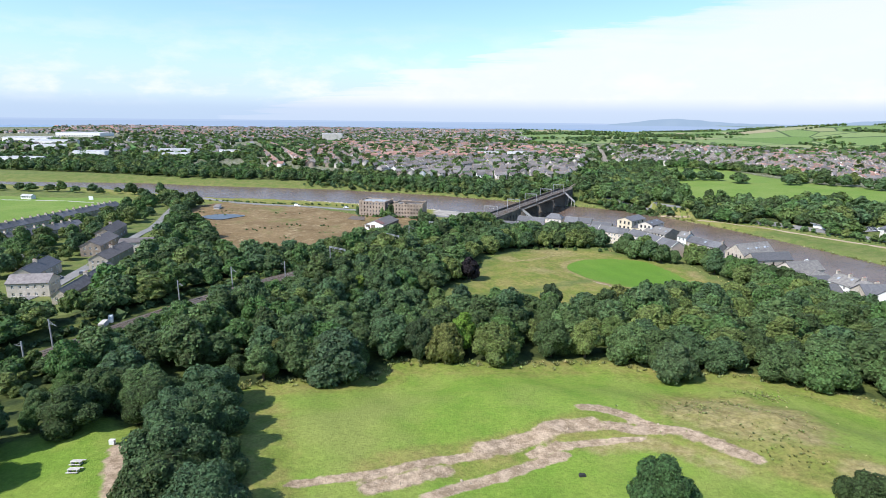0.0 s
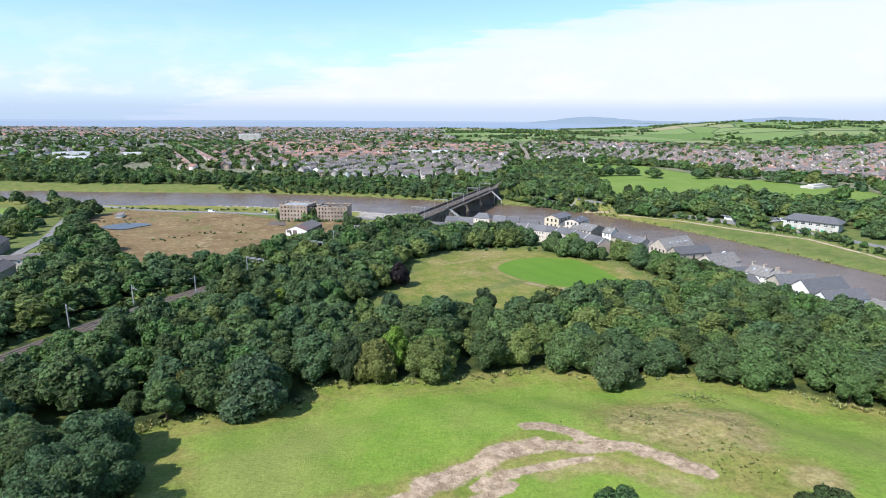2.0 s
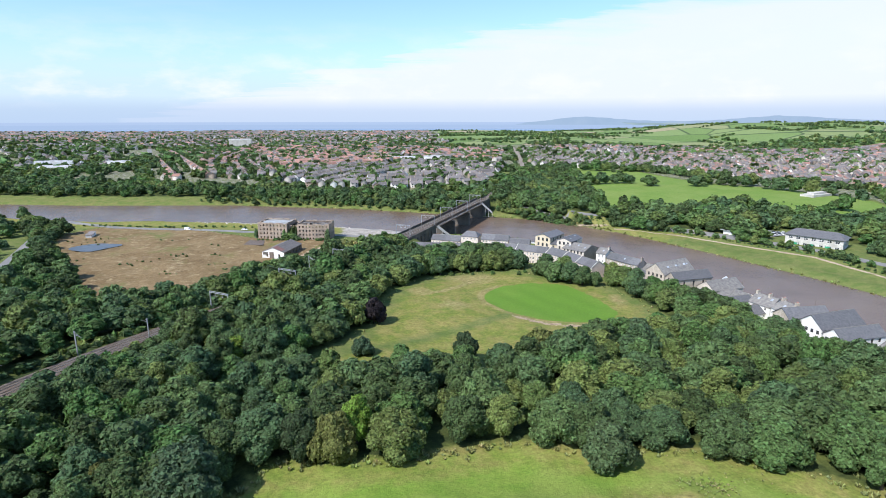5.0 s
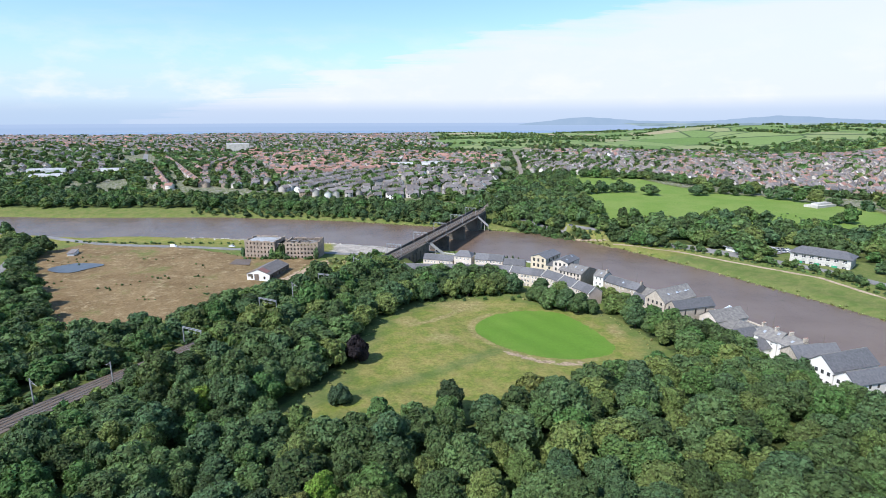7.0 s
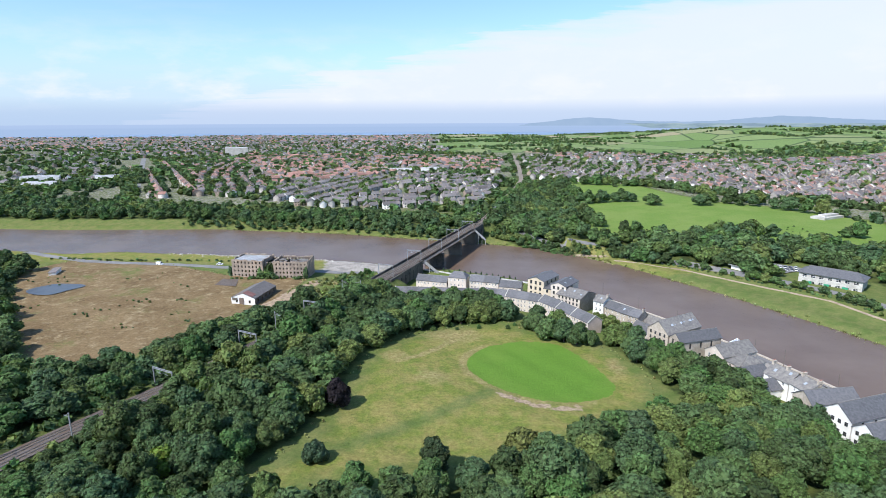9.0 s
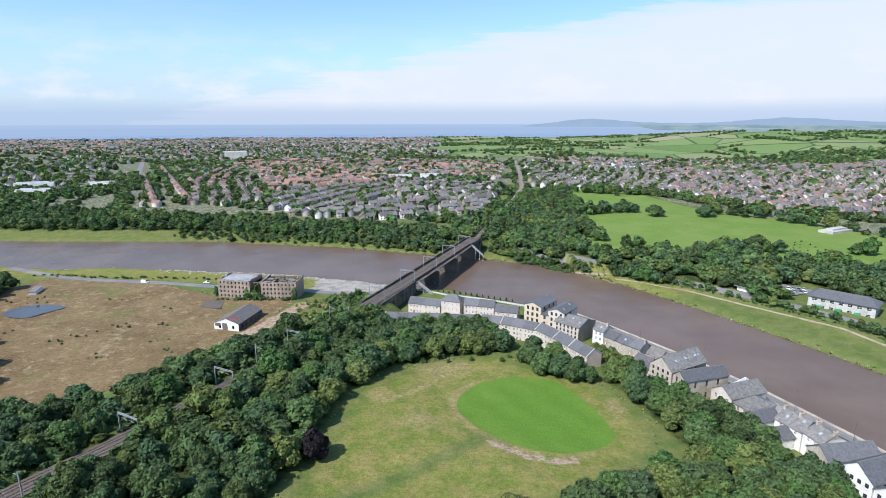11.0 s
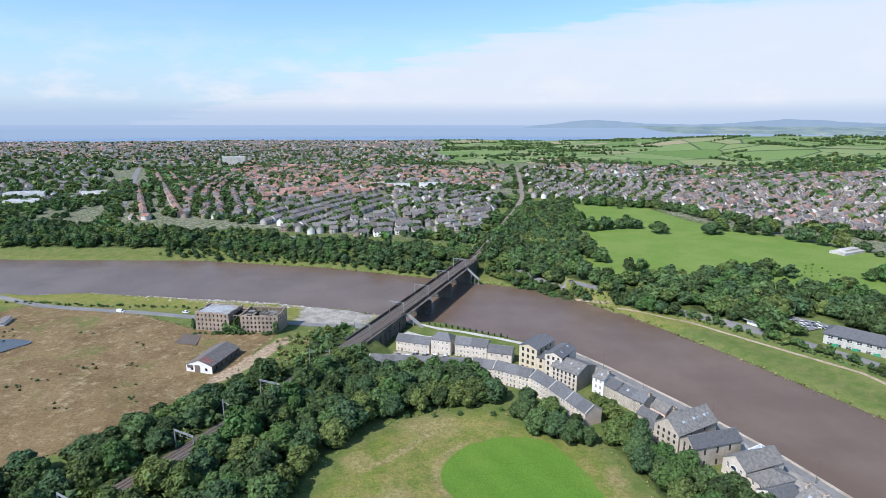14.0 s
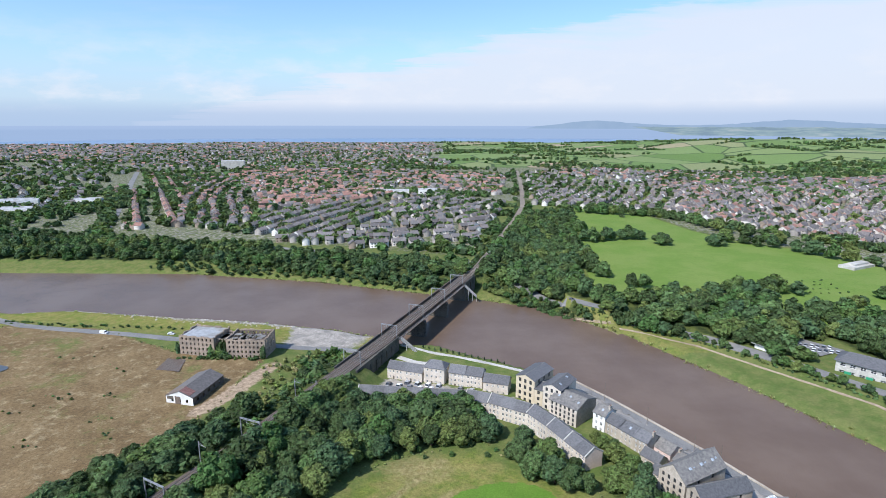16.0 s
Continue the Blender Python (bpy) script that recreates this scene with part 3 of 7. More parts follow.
def mesh_from(verts, faces, name, mats):
    """A mesh from arrays; faces all have the same number of corners."""
    me = bpy.data.meshes.new(name)
    verts, faces = np.asarray(verts, np.float32), np.asarray(faces, np.int32)
    k = faces.shape[1]
    me.vertices.add(len(verts))
    me.vertices.foreach_set("co", verts.ravel())
    me.loops.add(faces.size)
    me.loops.foreach_set("vertex_index", faces.ravel())
    me.polygons.add(len(faces))
    me.polygons.foreach_set("loop_start", np.arange(0, faces.size, k, dtype=np.int32))
    for m in mats:
        me.materials.append(m)
    me.update(calc_edges=True)
    return me


# bare earth in the meadow and paths
TRACKS = [([(-4, 87.6), (0, 89.5), (5, 92.5), (10, 97), (16, 98.5)], 2.0), ([(-33, 72), (-24, 75), (-17, 79), (-11, 83), (-3, 86)], 1.0), ([(-12, 72), (-6, 76.8), (-1, 79.8), (4, 84), (10, 88)], 1.2), ([(-21, 73), (-14, 77), (-10, 80)], 1.5),
          ([(15, 105), (20, 104.6), (24, 102.5), (27, 99), (29, 97)], 1.4), ([(20, 98.5), (26, 97), (31, 96), (35, 93), (38, 89.5), (41, 87)], 1.5), ([(4, 87.8), (11.5, 91.3), (18, 93), (24, 94)], 0.9),
          ([(-66, 77), (-62, 71), (-57, 64)], 2.0), ([(36, 237.4), (47, 230), (54, 227), (62, 228)], 1.5)]
MOUNDS = [(37, 104, 1.3, 4.5), (50, 103, 1.5, 5), (44, 111, 1.2, 4.5), (52, 120, 1.0, 4), (30, 96, 0.8, 3.5), (47, 91, 0.7, 4), (8, 95, 0.6, 4), (60, 110, 0.8, 4)]
MOWN = [(-32, 193), (-15, 200.5), (-1, 211), (17, 225), (33, 240)]
GLADE = [(-86, 90), (-74, 97), (-62, 84), (-54, 62), (-58, 40), (-92, 44)]
WOOD_MAIN = [(-64, 107), (-50, 116), (-34, 126), (-31, 136), (-8, 135), (22, 143), (34, 139), (60, 137), (86, 124), (132, 96), (185, 120), (170, 165), (152, 190),
             (128, 208), (100, 230), (66, 207), (24, 186), (-6, 182), (-31, 172), (-39, 188), (-27, 208), (-25, 216), (-19, 260), (-8, 290), (18, 308), (48, 316), (48, 332), (40, 337), (-5, 341), (-20, 346),
             (-36, 302), (-50, 268), (-70, 232), (-88, 203), (-101, 176), (-109, 150), (-117, 120), (-122, 96), (-92, 84), (-78, 96)]
WOOD_QUAY = [(88, 286), (99, 240), (112, 214), (130, 203), (138, 212), (127, 243), (108, 268), (96, 288)]
WOOD_WEST = [(-50, 318), (-57, 300), (-71, 272), (-92, 235), (-110, 206), (-124, 178), (-132, 150), (-146, 150), (-149, 175), (-158, 205), (-178, 240), (-205, 292), (-240, 370), (-262, 418),
             (-300, 440), (-275, 400), (-228, 352), (-152, 262), (-130, 250), (-104, 272), (-82, 302), (-66, 328), (-56, 344)]
WOOD_CORNER = [(-80, 100), (-62, 104), (-55, 92), (-48, 80), (-41, 71), (-35, 60), (-42, 53), (-50, 65), (-57, 75), (-67, 83), (-82, 89)]
WOOD_LINE = [(-160, 150), (-136, 148), (-138, 122), (-147, 90), (-172, 30), (-230, 30), (-215, 110), (-196, 152), (-178, 158)]
WOOD_LEFT = [(-92, 50), (-85, 58), (-87, 74), (-79, 82), (-80, 100), (-94, 108), (-112, 112), (-122, 75), (-108, 40)]
WOOD_NORTH = [(-900, 640), (-620, 640), (-363, 618), (-200, 616), (-79, 580), (-10, 552), (40, 534), (52, 575), (40, 610), (15, 612), (-43, 622), (-184, 668), (-345, 700), (-620, 780), (-900, 800)]
WOOD_BRIDGE = [(62, 556), (112, 508), (130, 520), (137, 560), (154, 640), (166, 720), (174, 800), (168, 850), (136, 840), (112, 760), (94, 690), (72, 600)]
WOOD_PARK = [(108, 520), (137, 487), (163, 460), (190, 435), (210, 412), (226, 418), (244, 426), (256, 438), (252, 462), (262, 494), (248, 521), (214, 515), (168, 509), (140, 519), (124, 530)]
WOOD_OFFICE = [(266, 398), (276, 376), (295, 335), (345, 300), (440, 330), (440, 420), (350, 452), (310, 450), (262, 428)]
WOOD_SHORE = [(58, 535), (84, 503), (108, 482), (126, 466), (130, 474), (112, 496), (98, 514), (82, 536), (66, 556)]
WOOD_EAST = [(224, 414), (262, 428), (306, 446), (284, 474), (262, 470), (226, 461), (212, 440)]
WOOD_AREAS = [WOOD_SHORE, WOOD_EAST, WOOD_LEFT, WOOD_OFFICE, WOOD_MAIN, WOOD_QUAY, WOOD_WEST, WOOD_CORNER, WOOD_LINE, WOOD_NORTH, WOOD_BRIDGE, WOOD_PARK]
make_ground()

# the river: a flat sheet a little wider than its bed
k_rows = []
for q in range(41):
    u = q / 40
    s_len, n_len = np.linspace(0, 1, len(BANK_S)), np.linspace(0, 1, len(BANK_N))
    k_rows.append(((np.interp(u, s_len, [p[0] for p in BANK_S]), np.interp(u, s_len, [p[1] for p in BANK_S])), (np.interp(u, n_len, [p[0] for p in BANK_N]), np.interp(u, n_len, [p[1] for p in BANK_N]))))
b = Build()
for (a0, a1), (c0, c1) in zip(k_rows, k_rows[1:]):
    def out(p, q):
        v = (Vector(p) - Vector(q)).normalized() * 10
        return (p[0] + v.x, p[1] + v.y, 0.0)
    b.poly([out(a0, a1), out(c0, c1), out(c1, c0), out(a1, a0)], "water")
structure(b.put("water"), "muddy brown tidal river with slight ripples", "river")
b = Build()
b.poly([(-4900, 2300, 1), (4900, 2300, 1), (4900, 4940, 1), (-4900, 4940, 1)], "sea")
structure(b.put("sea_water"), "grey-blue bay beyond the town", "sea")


# ---------------------------------------------------------------- trees
def crown_mesh(name, seed, radius, tall, cards, size, mats, lobes=9, core=True, cut=0.02, bumps=16):
    """An egg-shaped crown: boughs with smaller bulges, covered with leaf clumps round a dark core. It stands on z = 0 of its lower edge."""
    rnd = np.random.RandomState(seed)
    cen, rad = [(0, 0, tall * 0.44)], [radius * 0.66]
    for i in range(lobes):
        a, u = 2 * math.pi * (i * 0.618 + 0.12 * rnd.rand()), (i + 0.5) / lobes
        ring = radius * 0.70 * math.sin(math.pi * (0.36 + 0.60 * u)) ** 0.8 * (0.85 + 0.3 * rnd.rand())
        cen.append((ring * math.cos(a), ring * math.sin(a), tall * (0.20 + 0.64 * u)))
        rad.append(radius * (0.36 + 0.14 * rnd.rand()) * (1.06 - 0.28 * u))
    cen, rad = np.array(cen), np.array(rad)
    big, big_r = cen, rad
    if bumps:
        k = len(cen) * bumps
        d = rnd.normal(size=(k, 3))
        d /= np.linalg.norm(d, axis=1)[:, None]
        own = np.repeat(np.arange(len(cen)), bumps)
        cen = np.concatenate([cen, big[own] + d * big_r[own][:, None] * 0.86])
        rad = np.concatenate([rad, big_r[own] * (0.18 + 0.18 * rnd.rand(k))])
    pick = rnd.choice(len(rad), cards * 4, p=rad ** 2 / (rad ** 2).sum())
    d = rnd.normal(size=(cards * 4, 3))
    d /= np.linalg.norm(d, axis=1)[:, None]
    p = cen[pick] + d * rad[pick][:, None] * (1 + 0.07 * rnd.normal(size=(cards * 4, 1)))
    # how deep a point lies in another bulge than its own
    q, c, w = p.astype(np.float32), cen.astype(np.float32), rad.astype(np.float32) ** 2
    gap = ((q ** 2).sum(1)[:, None] + (c ** 2).sum(1)[None] - 2 * q @ c.T) / w[None]
    gap[np.arange(len(p)), pick] = 9
    ok = (gap.min(1) > 0.81) & (p[:, 2] > tall * cut)
    p, d = p[ok][:cards], d[ok][:cards]
    n = len(p)
    out = p - np.array([0, 0, tall * 0.42])
    out /= np.linalg.norm(out, axis=1)[:, None]
    nn = 0.8 * d + 0.35 * out + 0.5 * rnd.normal(size=(n, 3)) + np.array([0, 0, 0.15])
    nn /= np.linalg.norm(nn, axis=1)[:, None]
    u = np.cross(nn, rnd.normal(size=(n, 3)))
    u /= np.linalg.norm(u, axis=1)[:, None]
    w = np.cross(nn, u)
    # a clump is an uneven three-cornered tuft
    s = size * (0.75 + 0.9 * rnd.rand(n, 1))
    k1, k2, k3 = (s * (0.75 + 0.6 * rnd.rand(n, 1)) for _ in range(3))
    v = np.stack([p + u * k1, p - u * k2 * 0.5 + w * k2 * 0.87, p - u * k3 * 0.5 - w * k3 * 0.87], 1).reshape(-1, 3)
    f = np.arange(n * 3).reshape(-1, 3)
    if core:
        ico = bmesh.new()
        bmesh.ops.create_icosphere(ico, subdivisions=1, radius=1.0)
        iv = np.array([q.co[:] for q in ico.verts])
        fi = np.array([[q.index for q in t.verts] for t in ico.faces])
        ico.free()
        for c, r in zip(big, big_r):
            f = np.concatenate([f, fi + len(v)])
            v = np.concatenate([v, c + iv * r * 0.90])
    return mesh_from(v, f, name, mats), v, f


def trunk_mesh(name, seed, tall, radius, reach):
    """A tapered, slightly leaning trunk with limbs; its foot is at z = 0."""
    rnd = random.Random(seed)
    b = Build()
    lean = Vector((rnd.uniform(-0.4, 0.4), rnd.uniform(-0.4, 0.4), 0))
    pts = [Vector((0, 0, -0.6)), Vector((0, 0, tall * 0.2)) + lean * 0.3, Vector((0, 0, tall * 0.5)) + lean, Vector((0, 0, tall * 0.8)) + lean * 1.3]
    for i in range(3):
        b.tube(pts[i], pts[i + 1], radius * (1.15 - 0.3 * i), radius * (0.85 - 0.3 * i), "bark", 7)
    for i in range(5):
        a = 2 * math.pi * (i / 5 + 0.1 * rnd.random())
        s = pts[1].lerp(pts[2], 0.3 + 0.15 * i)
        b.tube(s, s + Vector((math.cos(a), math.sin(a), 0.8)) * reach * 0.55, radius * 0.4, radius * 0.12, "bark", 5)
    return b.mesh(name)


CROWNS, TRUNKS, FINE, FINEST = [], [], [], []
for i in range(8):
    r, t = ((3.9, 8.8), (4.5, 9.6), (3.4, 9.8), (4.2, 8.2))[i % 4]
    CROWNS.append((crown_mesh("crown", 20 + i, r, t, 1900, 0.36, [M["leaf"]], 9 + i % 4)[0], r, t))
    FINE.append((crown_mesh("crown", 20 + i, r, t, 5200, 0.23, [M["leaf"]], 9 + i % 4)[0], r, t))
    if i < 4:
        FINEST.append((crown_mesh("crown", 20 + i, r, t, 11000, 0.145, [M["leaf"]], 9 + i % 4)[0], r, t))
    TRUNKS.append(trunk_mesh("trunk", 40 + i, t * 0.75, 0.28 + 0.03 * (i % 3), r))
DENSE = [crown_mesh("dense", 70 + i, 4.2 if i % 2 else 3.5, 8.6 if i % 3 else 9.8, 1900, 0.26, [], 11, cut=0.16)[1:] for i in range(8)]
SIMPLE = [crown_mesh("simple", 70 + i, 4.2 if i % 2 else 3.4, 8.6, 1000, 0.40, [], 9, cut=0.2)[1:] for i in range(7)]
MIDDLE = [crown_mesh("middle", 90 + i, 4.4 if i % 2 else 3.4, 8.2, 420, 0.66, [], 6, cut=0.1, bumps=6)[1:] for i in range(6)]
TINY = [crown_mesh("tiny", 80 + i, 3.4, 7.0, 60, 1.5, [], 2, bumps=0)[1:] for i in range(4)]
MINI = [crown_mesh("mini", 95 + i, 3.4, 6.6, 20, 2.0, [], 0, bumps=0)[1:] for i in range(5)]


def tuft_arrays(seed):
    """A tuft of upright blades that lean outwards."""
    r = np.random.RandomState(seed)
    a = r.rand(16) * 6.28
    d = np.stack([np.cos(a), np.sin(a), 0 * a], 1)
    w = np.stack([-d[:, 1], d[:, 0], 0 * a], 1)
    foot = d * (r.rand(16, 1) * 2.2) + np.array([0, 0, -0.3])
    tip = foot + d * (1.0 + 1.6 * r.rand(16, 1)) + np.array([0, 0, 1.0]) * (2.2 + 3.0 * r.rand(16, 1))
    v = np.stack([foot - w * 1.1, foot + w * 1.1, tip], 1).reshape(-1, 3)
    return v, np.arange(48).reshape(-1, 3)


TUFTS = [tuft_arrays(300 + i) for i in range(5)]


def scatter(poly, gap, seed, keep=lambda x, y: True):
    """Points in a polygon, no two nearer than gap: dart throwing on a grid."""
    rnd = random.Random(seed)
    x0, x1 = min(p[0] for p in poly), max(p[0] for p in poly)
    y0, y1 = min(p[1] for p in poly), max(p[1] for p in poly)
    cell, got = {}, []
    n = int((x1 - x0) * (y1 - y0) / gap ** 2 * 5)
    xs = [rnd.uniform(x0, x1) for _ in range(n)]
    ys = [rnd.uniform(y0, y1) for _ in range(n)]
    ok = inside(xs, ys, poly)
    for x, y, o in zip(xs, ys, ok):
        if not o or not keep(x, y):
            continue
        c = (int(x // gap), int(y // gap))
        if any(math.hypot(x - q[0], y - q[1]) < gap for i in (-1, 0, 1) for j in (-1, 0, 1) for q in cell.get((c[0] + i, c[1] + j), ())):
            continue
        cell.setdefault(c, []).append((x, y))
        got.append((x, y))
    return got


tree_rnd = random.Random(5)


def tree(x, y, size=1.0, leaf="leaf", label="broad dark green deciduous tree with a dense rounded crown", k=None, sink=0.03, wide=1.0):
    k = tree_rnd.randrange(len(CROWNS)) if k is None else k
    fine = 0 if y < 98 else 1 if y < 152 else 2
    me, r, t = (FINEST, FINE, CROWNS)[fine][k % 4 if fine == 0 else k]
    if leaf != "leaf":
        key = "crown_" + leaf + str(k) + str(fine)
        if key not in LEAFED:
            LEAFED[key] = me.copy()
            LEAFED[key].materials[0] = M[leaf]
        me = LEAFED[key]
    ob = thing("tree", label, "tree", "broadleaf trees", (x, y, ground_z(x, y) - 0.1))
    ob.rotation_euler = (0, 0, tree_rnd.uniform(0, 6.28))
    ob.scale = (size * wide, size * wide, size)
    tr = new("trunk", TRUNKS[k])
    cr = new("crown", me)
    tr.parent = cr.parent = ob
    cr.location = (0, 0, t * sink)
    return ob


LEAFED = {}


def wood(name, places, forms, label, category, low=0.8, high=1.25, sink=0.1, mat="leaf_wood", seed=1, wide=1.22, tall=1.0):
    """Many trees joined into one mesh; each carries its own tint."""
    rnd = np.random.RandomState(seed)
    vs, fs, tints, k = [], [], [], 0
    places = np.array(places)
    zs = height(places[:, 0], places[:, 1])
    for (x, y), z in zip(places, zs):
        v, f = forms[rnd.randint(len(forms))]
        a, s = rnd.rand() * 6.28, low + (high - low) * rnd.rand()
        c, q = math.cos(a) * s, math.sin(a) * s
        c, q = c * wide, q * wide
        w = np.stack([v[:, 0] * c - v[:, 1] * q + x, v[:, 0] * q + v[:, 1] * c + y, v[:, 2] * s ** tall * (0.78 + 0.44 * rnd.rand()) + z + sink * 6 * s ** tall], 1)
        vs.append(w)
        fs.append(f + k)
        tints.append(np.full(len(v), rnd.rand()))
        k += len(v)
    me = mesh_from(np.concatenate(vs), np.concatenate(fs), name, [M[mat]])
    me.attributes.new("tint", "FLOAT", "POINT").data.foreach_set("value", np.concatenate(tints).astype(np.float32))
    ob = new(name, me)
    return tagged(ob, label, category, kind="stuff")


def off_rail(x, y):
    return away([x], [y], RAIL)[0] > 5.8


# trees that stand out by their place or colour
for x, y, size, wide, leaf, label in (
        (21.5, 69.5, 1.05, 1.0, "leaf_dark", "solitary rounded green tree standing in the meadow"),
        (48.0, 70.5, 0.95, 1.0, "leaf", "solitary broad green tree standing in the meadow"),
        (-42, 121, 1.5, 1.2, "leaf_dark", "large dark green tree at the edge of the meadow"),
        (-56, 120, 0.95, 0.85, "leaf_warm", "olive-brown small-leaved tree at the edge of the meadow"),
        (-17.5, 136, 1.25, 0.9, "leaf_warm", "tall yellowing olive tree at the edge of the meadow"),
        (-13, 141, 1.25, 0.85, "leaf_light", "bright yellow-green tree at the edge of the meadow"),
        (39.5, 131, 1.15, 1.1, "leaf_dark", "round dark green tree standing out from the wood's edge"),
        (-83, 62, 1.2, 1.0, "leaf", "dark green tree shading the small glade"), (-88, 71, 1.3, 1.0, "leaf", "dark green tree shading the small glade"), (-79, 52, 1.2, 1.0, "leaf", "dark green tree shading the small glade"),
        (-24, 136, 1.2, 0.85, "leaf_dark", "tall dark green tree at the edge of the meadow"),
        (-3, 137, 1.1, 1.0, "leaf_dark", "round dark green tree at the edge of the meadow"),
        (-56, 186, 1.05, 1.0, "leaf_light", "bright yellow-green tree rising from the wood"),
        (-19, 226, 1.15, 1.0, "leaf_copper", "dark purple copper beech at the edge of the rough field"),
        (-19, 194, 0.75, 1.0, "leaf_dark", "small round dark tree by the corner of the rough field"),
        (13.5, 191, 1.05, 1.0, "leaf_dark", "round dark green tree at the lower edge of the rough field"),
        (38, 196, 1.05, 1.2, "leaf_warm", "wide olive-green tree at the lower edge of the rough field"),
        (72, 205, 1.15, 1.3, "leaf_dark", "very wide dark green tree at the rough field's lower edge"),
        (58, 300, 1.1, 1.1, "leaf", "dense green tree beside the rough field"),
        (63, 292, 1.2, 1.1, "leaf", "dense green tree beside the rough field"),
        (69, 287, 1.15, 1.1, "leaf", "dense green tree beside the rough field"),
        (68, 297, 1.2, 1.1, "leaf", "dense green tree beside the rough field"),
        (61, 308, 1.1, 1.1, "leaf", "dense green tree beside the rough field"),
        (74, 284, 1.0, 1.0, "leaf", "dense green tree beside the rough field"),
        (77, 291, 0.9, 0.9, "leaf", "small green tree close to the end of the terrace"),
        (80, 283, 0.75, 0.9, "leaf", "small green tree close to the end of the terrace"),
        (94, 301, 0.85, 1.0, "leaf", "green tree behind the end of the terrace"), (99, 296, 0.9, 1.0, "leaf", "green tree behind the end of the terrace"),
        (102, 291, 0.85, 1.0, "leaf", "green tree behind the end of the terrace"), (96, 308, 0.7, 1.0, "leaf", "green garden tree between terrace and quay houses"),
        (91, 316, 0.6, 1.0, "leaf", "green garden tree between terrace and quay houses"), (93, 311, 0.6, 1.1, "leaf", "green garden tree between terrace and quay houses")):
    tree(x, y, size, leaf, label, wide=wide)


def clear(x, y):
    if y < 200 and x < -40 and away([x], [y], RAIL)[0] < (15 if y < 180 else 11):
        return False
    return off_rail(x, y) and all(math.hypot(x - p[0], y - p[1]) > 4.5 for p in ((-41, 121), (-17.5, 136), (-13, 141), (38.5, 131), (-56, 186), (-19, 226), (72, 205), (13.5, 191), (38, 196)))


def low_part(x, y):
    return x < -58 and y < 200 and away([x], [y], RAIL)[0] < 30


near, rest = scatter(WOOD_LEFT, 6.2, 11, clear) + scatter(WOOD_CORNER, 6.2, 2, clear) + scatter(WOOD_QUAY, 6.2, 3, clear), []
for x, y in scatter(WOOD_MAIN, 6.7, 1, lambda x, y: clear(x, y) and y < 285 and not low_part(x, y)) + scatter(WOOD_MAIN, 5.6, 18, lambda x, y: clear(x, y) and y >= 285):
    edge = signed([x], [y], WOOD_MAIN)[0]
    (near if (edge < 11 and (y < 150 or x > -25)) or y > 305 else rest).append((x, y))
rest += near[268:]
near = near[:268]
for x, y in near:
    tree(x, y, tree_rnd.uniform(0.85, 1.22) * (1.15 if 285 < y < 350 and x < 55 else 0.27 if x < -97 else 0.52 if x < -64 and y > 96 or x < -82 else 1), wide=tree_rnd.uniform(1.0, 1.35))
low_wood = scatter(WOOD_MAIN, 3.8, 19, lambda x, y: clear(x, y) and low_part(x, y))
wood("woodland", low_wood, SIMPLE, "low young woodland sloping down to the railway", "woodland", 0.36, 0.6, seed=6, tall=1.1)
wood("woodland", [p for p in rest if p[1] < 216], DENSE, "dense broadleaf woodland canopy on the hillside", "woodland", 0.85, 1.5, seed=3, wide=1.08, tall=0.75)
wood("woodland", [p for p in rest if p[1] >= 216], SIMPLE, "dense broadleaf woodland on the slope above the quay", "woodland", 0.95, 1.55, seed=13, tall=0.9)
west = scatter(WOOD_WEST, 7.2, 4, off_rail) + scatter(WOOD_LINE, 7.2, 5, off_rail)
wood("woodland", west, SIMPLE, "dense dark broadleaf wood beside the railway", "woodland", 0.8, 1.4, seed=4, tall=0.6)


def shrubs(name, places, low, high, label, seed, mat="leaf_wood", forms=None):
    return wood(name, places, forms or MINI, label, "shrubs", low, high, -0.08, mat, seed)


def along_simple(line, gap):
    out = []
    for p, q in zip(line, line[1:]):
        p, q = Vector(p), Vector(q)
        n = max(1, int((q - p).length / gap))
        out += [p.lerp(q, i / n) for i in range(n)]
    return out


north_strip = scatter(WOOD_NORTH, 8.0, 6)
wood("woodland", north_strip, MIDDLE, "belt of mixed trees between river and town", "woodland", 0.65, 1.25, seed=8)
strip = scatter(WOOD_BRIDGE, 6.2, 7, off_rail) + scatter(WOOD_PARK, 8.3, 8) + scatter(WOOD_OFFICE, 8.4, 9) + scatter(WOOD_EAST, 8.2, 10) + [(275, 520), (283, 526), (291, 512), (281, 511)] + [(p.x, p.y) for p in along_simple([(140, 473), (160, 449), (180, 431)], 7.5)] + [(224, 396), (219, 404), (268, 352), (272, 345), (278, 338), (212, 404), (278, 462), (284, 466), (313, 482), (320, 486), (303, 478), (343, 499), (350, 502), (352, 495), (175, 534), (184, 530), (268, 505)]
hedge = [(p.x + tree_rnd.uniform(-1.5, 1.5), p.y + tree_rnd.uniform(-1.5, 1.5)) for p in along_simple([(122, 482), (138, 468), (182, 431), (211, 390), (234, 356), (256, 290)], 5.0) if tree_rnd.random() < 0.75]
hedge += scatter(WOOD_SHORE, 4.6, 23) + scatter([(-240, 594), (-79, 568), (-10, 543), (40, 522), (46, 538), (-10, 556), (-79, 584), (-240, 622)], 5.6, 24)
wood("roadside_trees", hedge, MIDDLE, "small trees and bushes along the far shore", "trees", 0.32, 0.72, seed=15)
wood("woodland", strip, MIDDLE, "belt of broadleaf trees along the river's far shore", "woodland", 0.85, 1.5, seed=5)


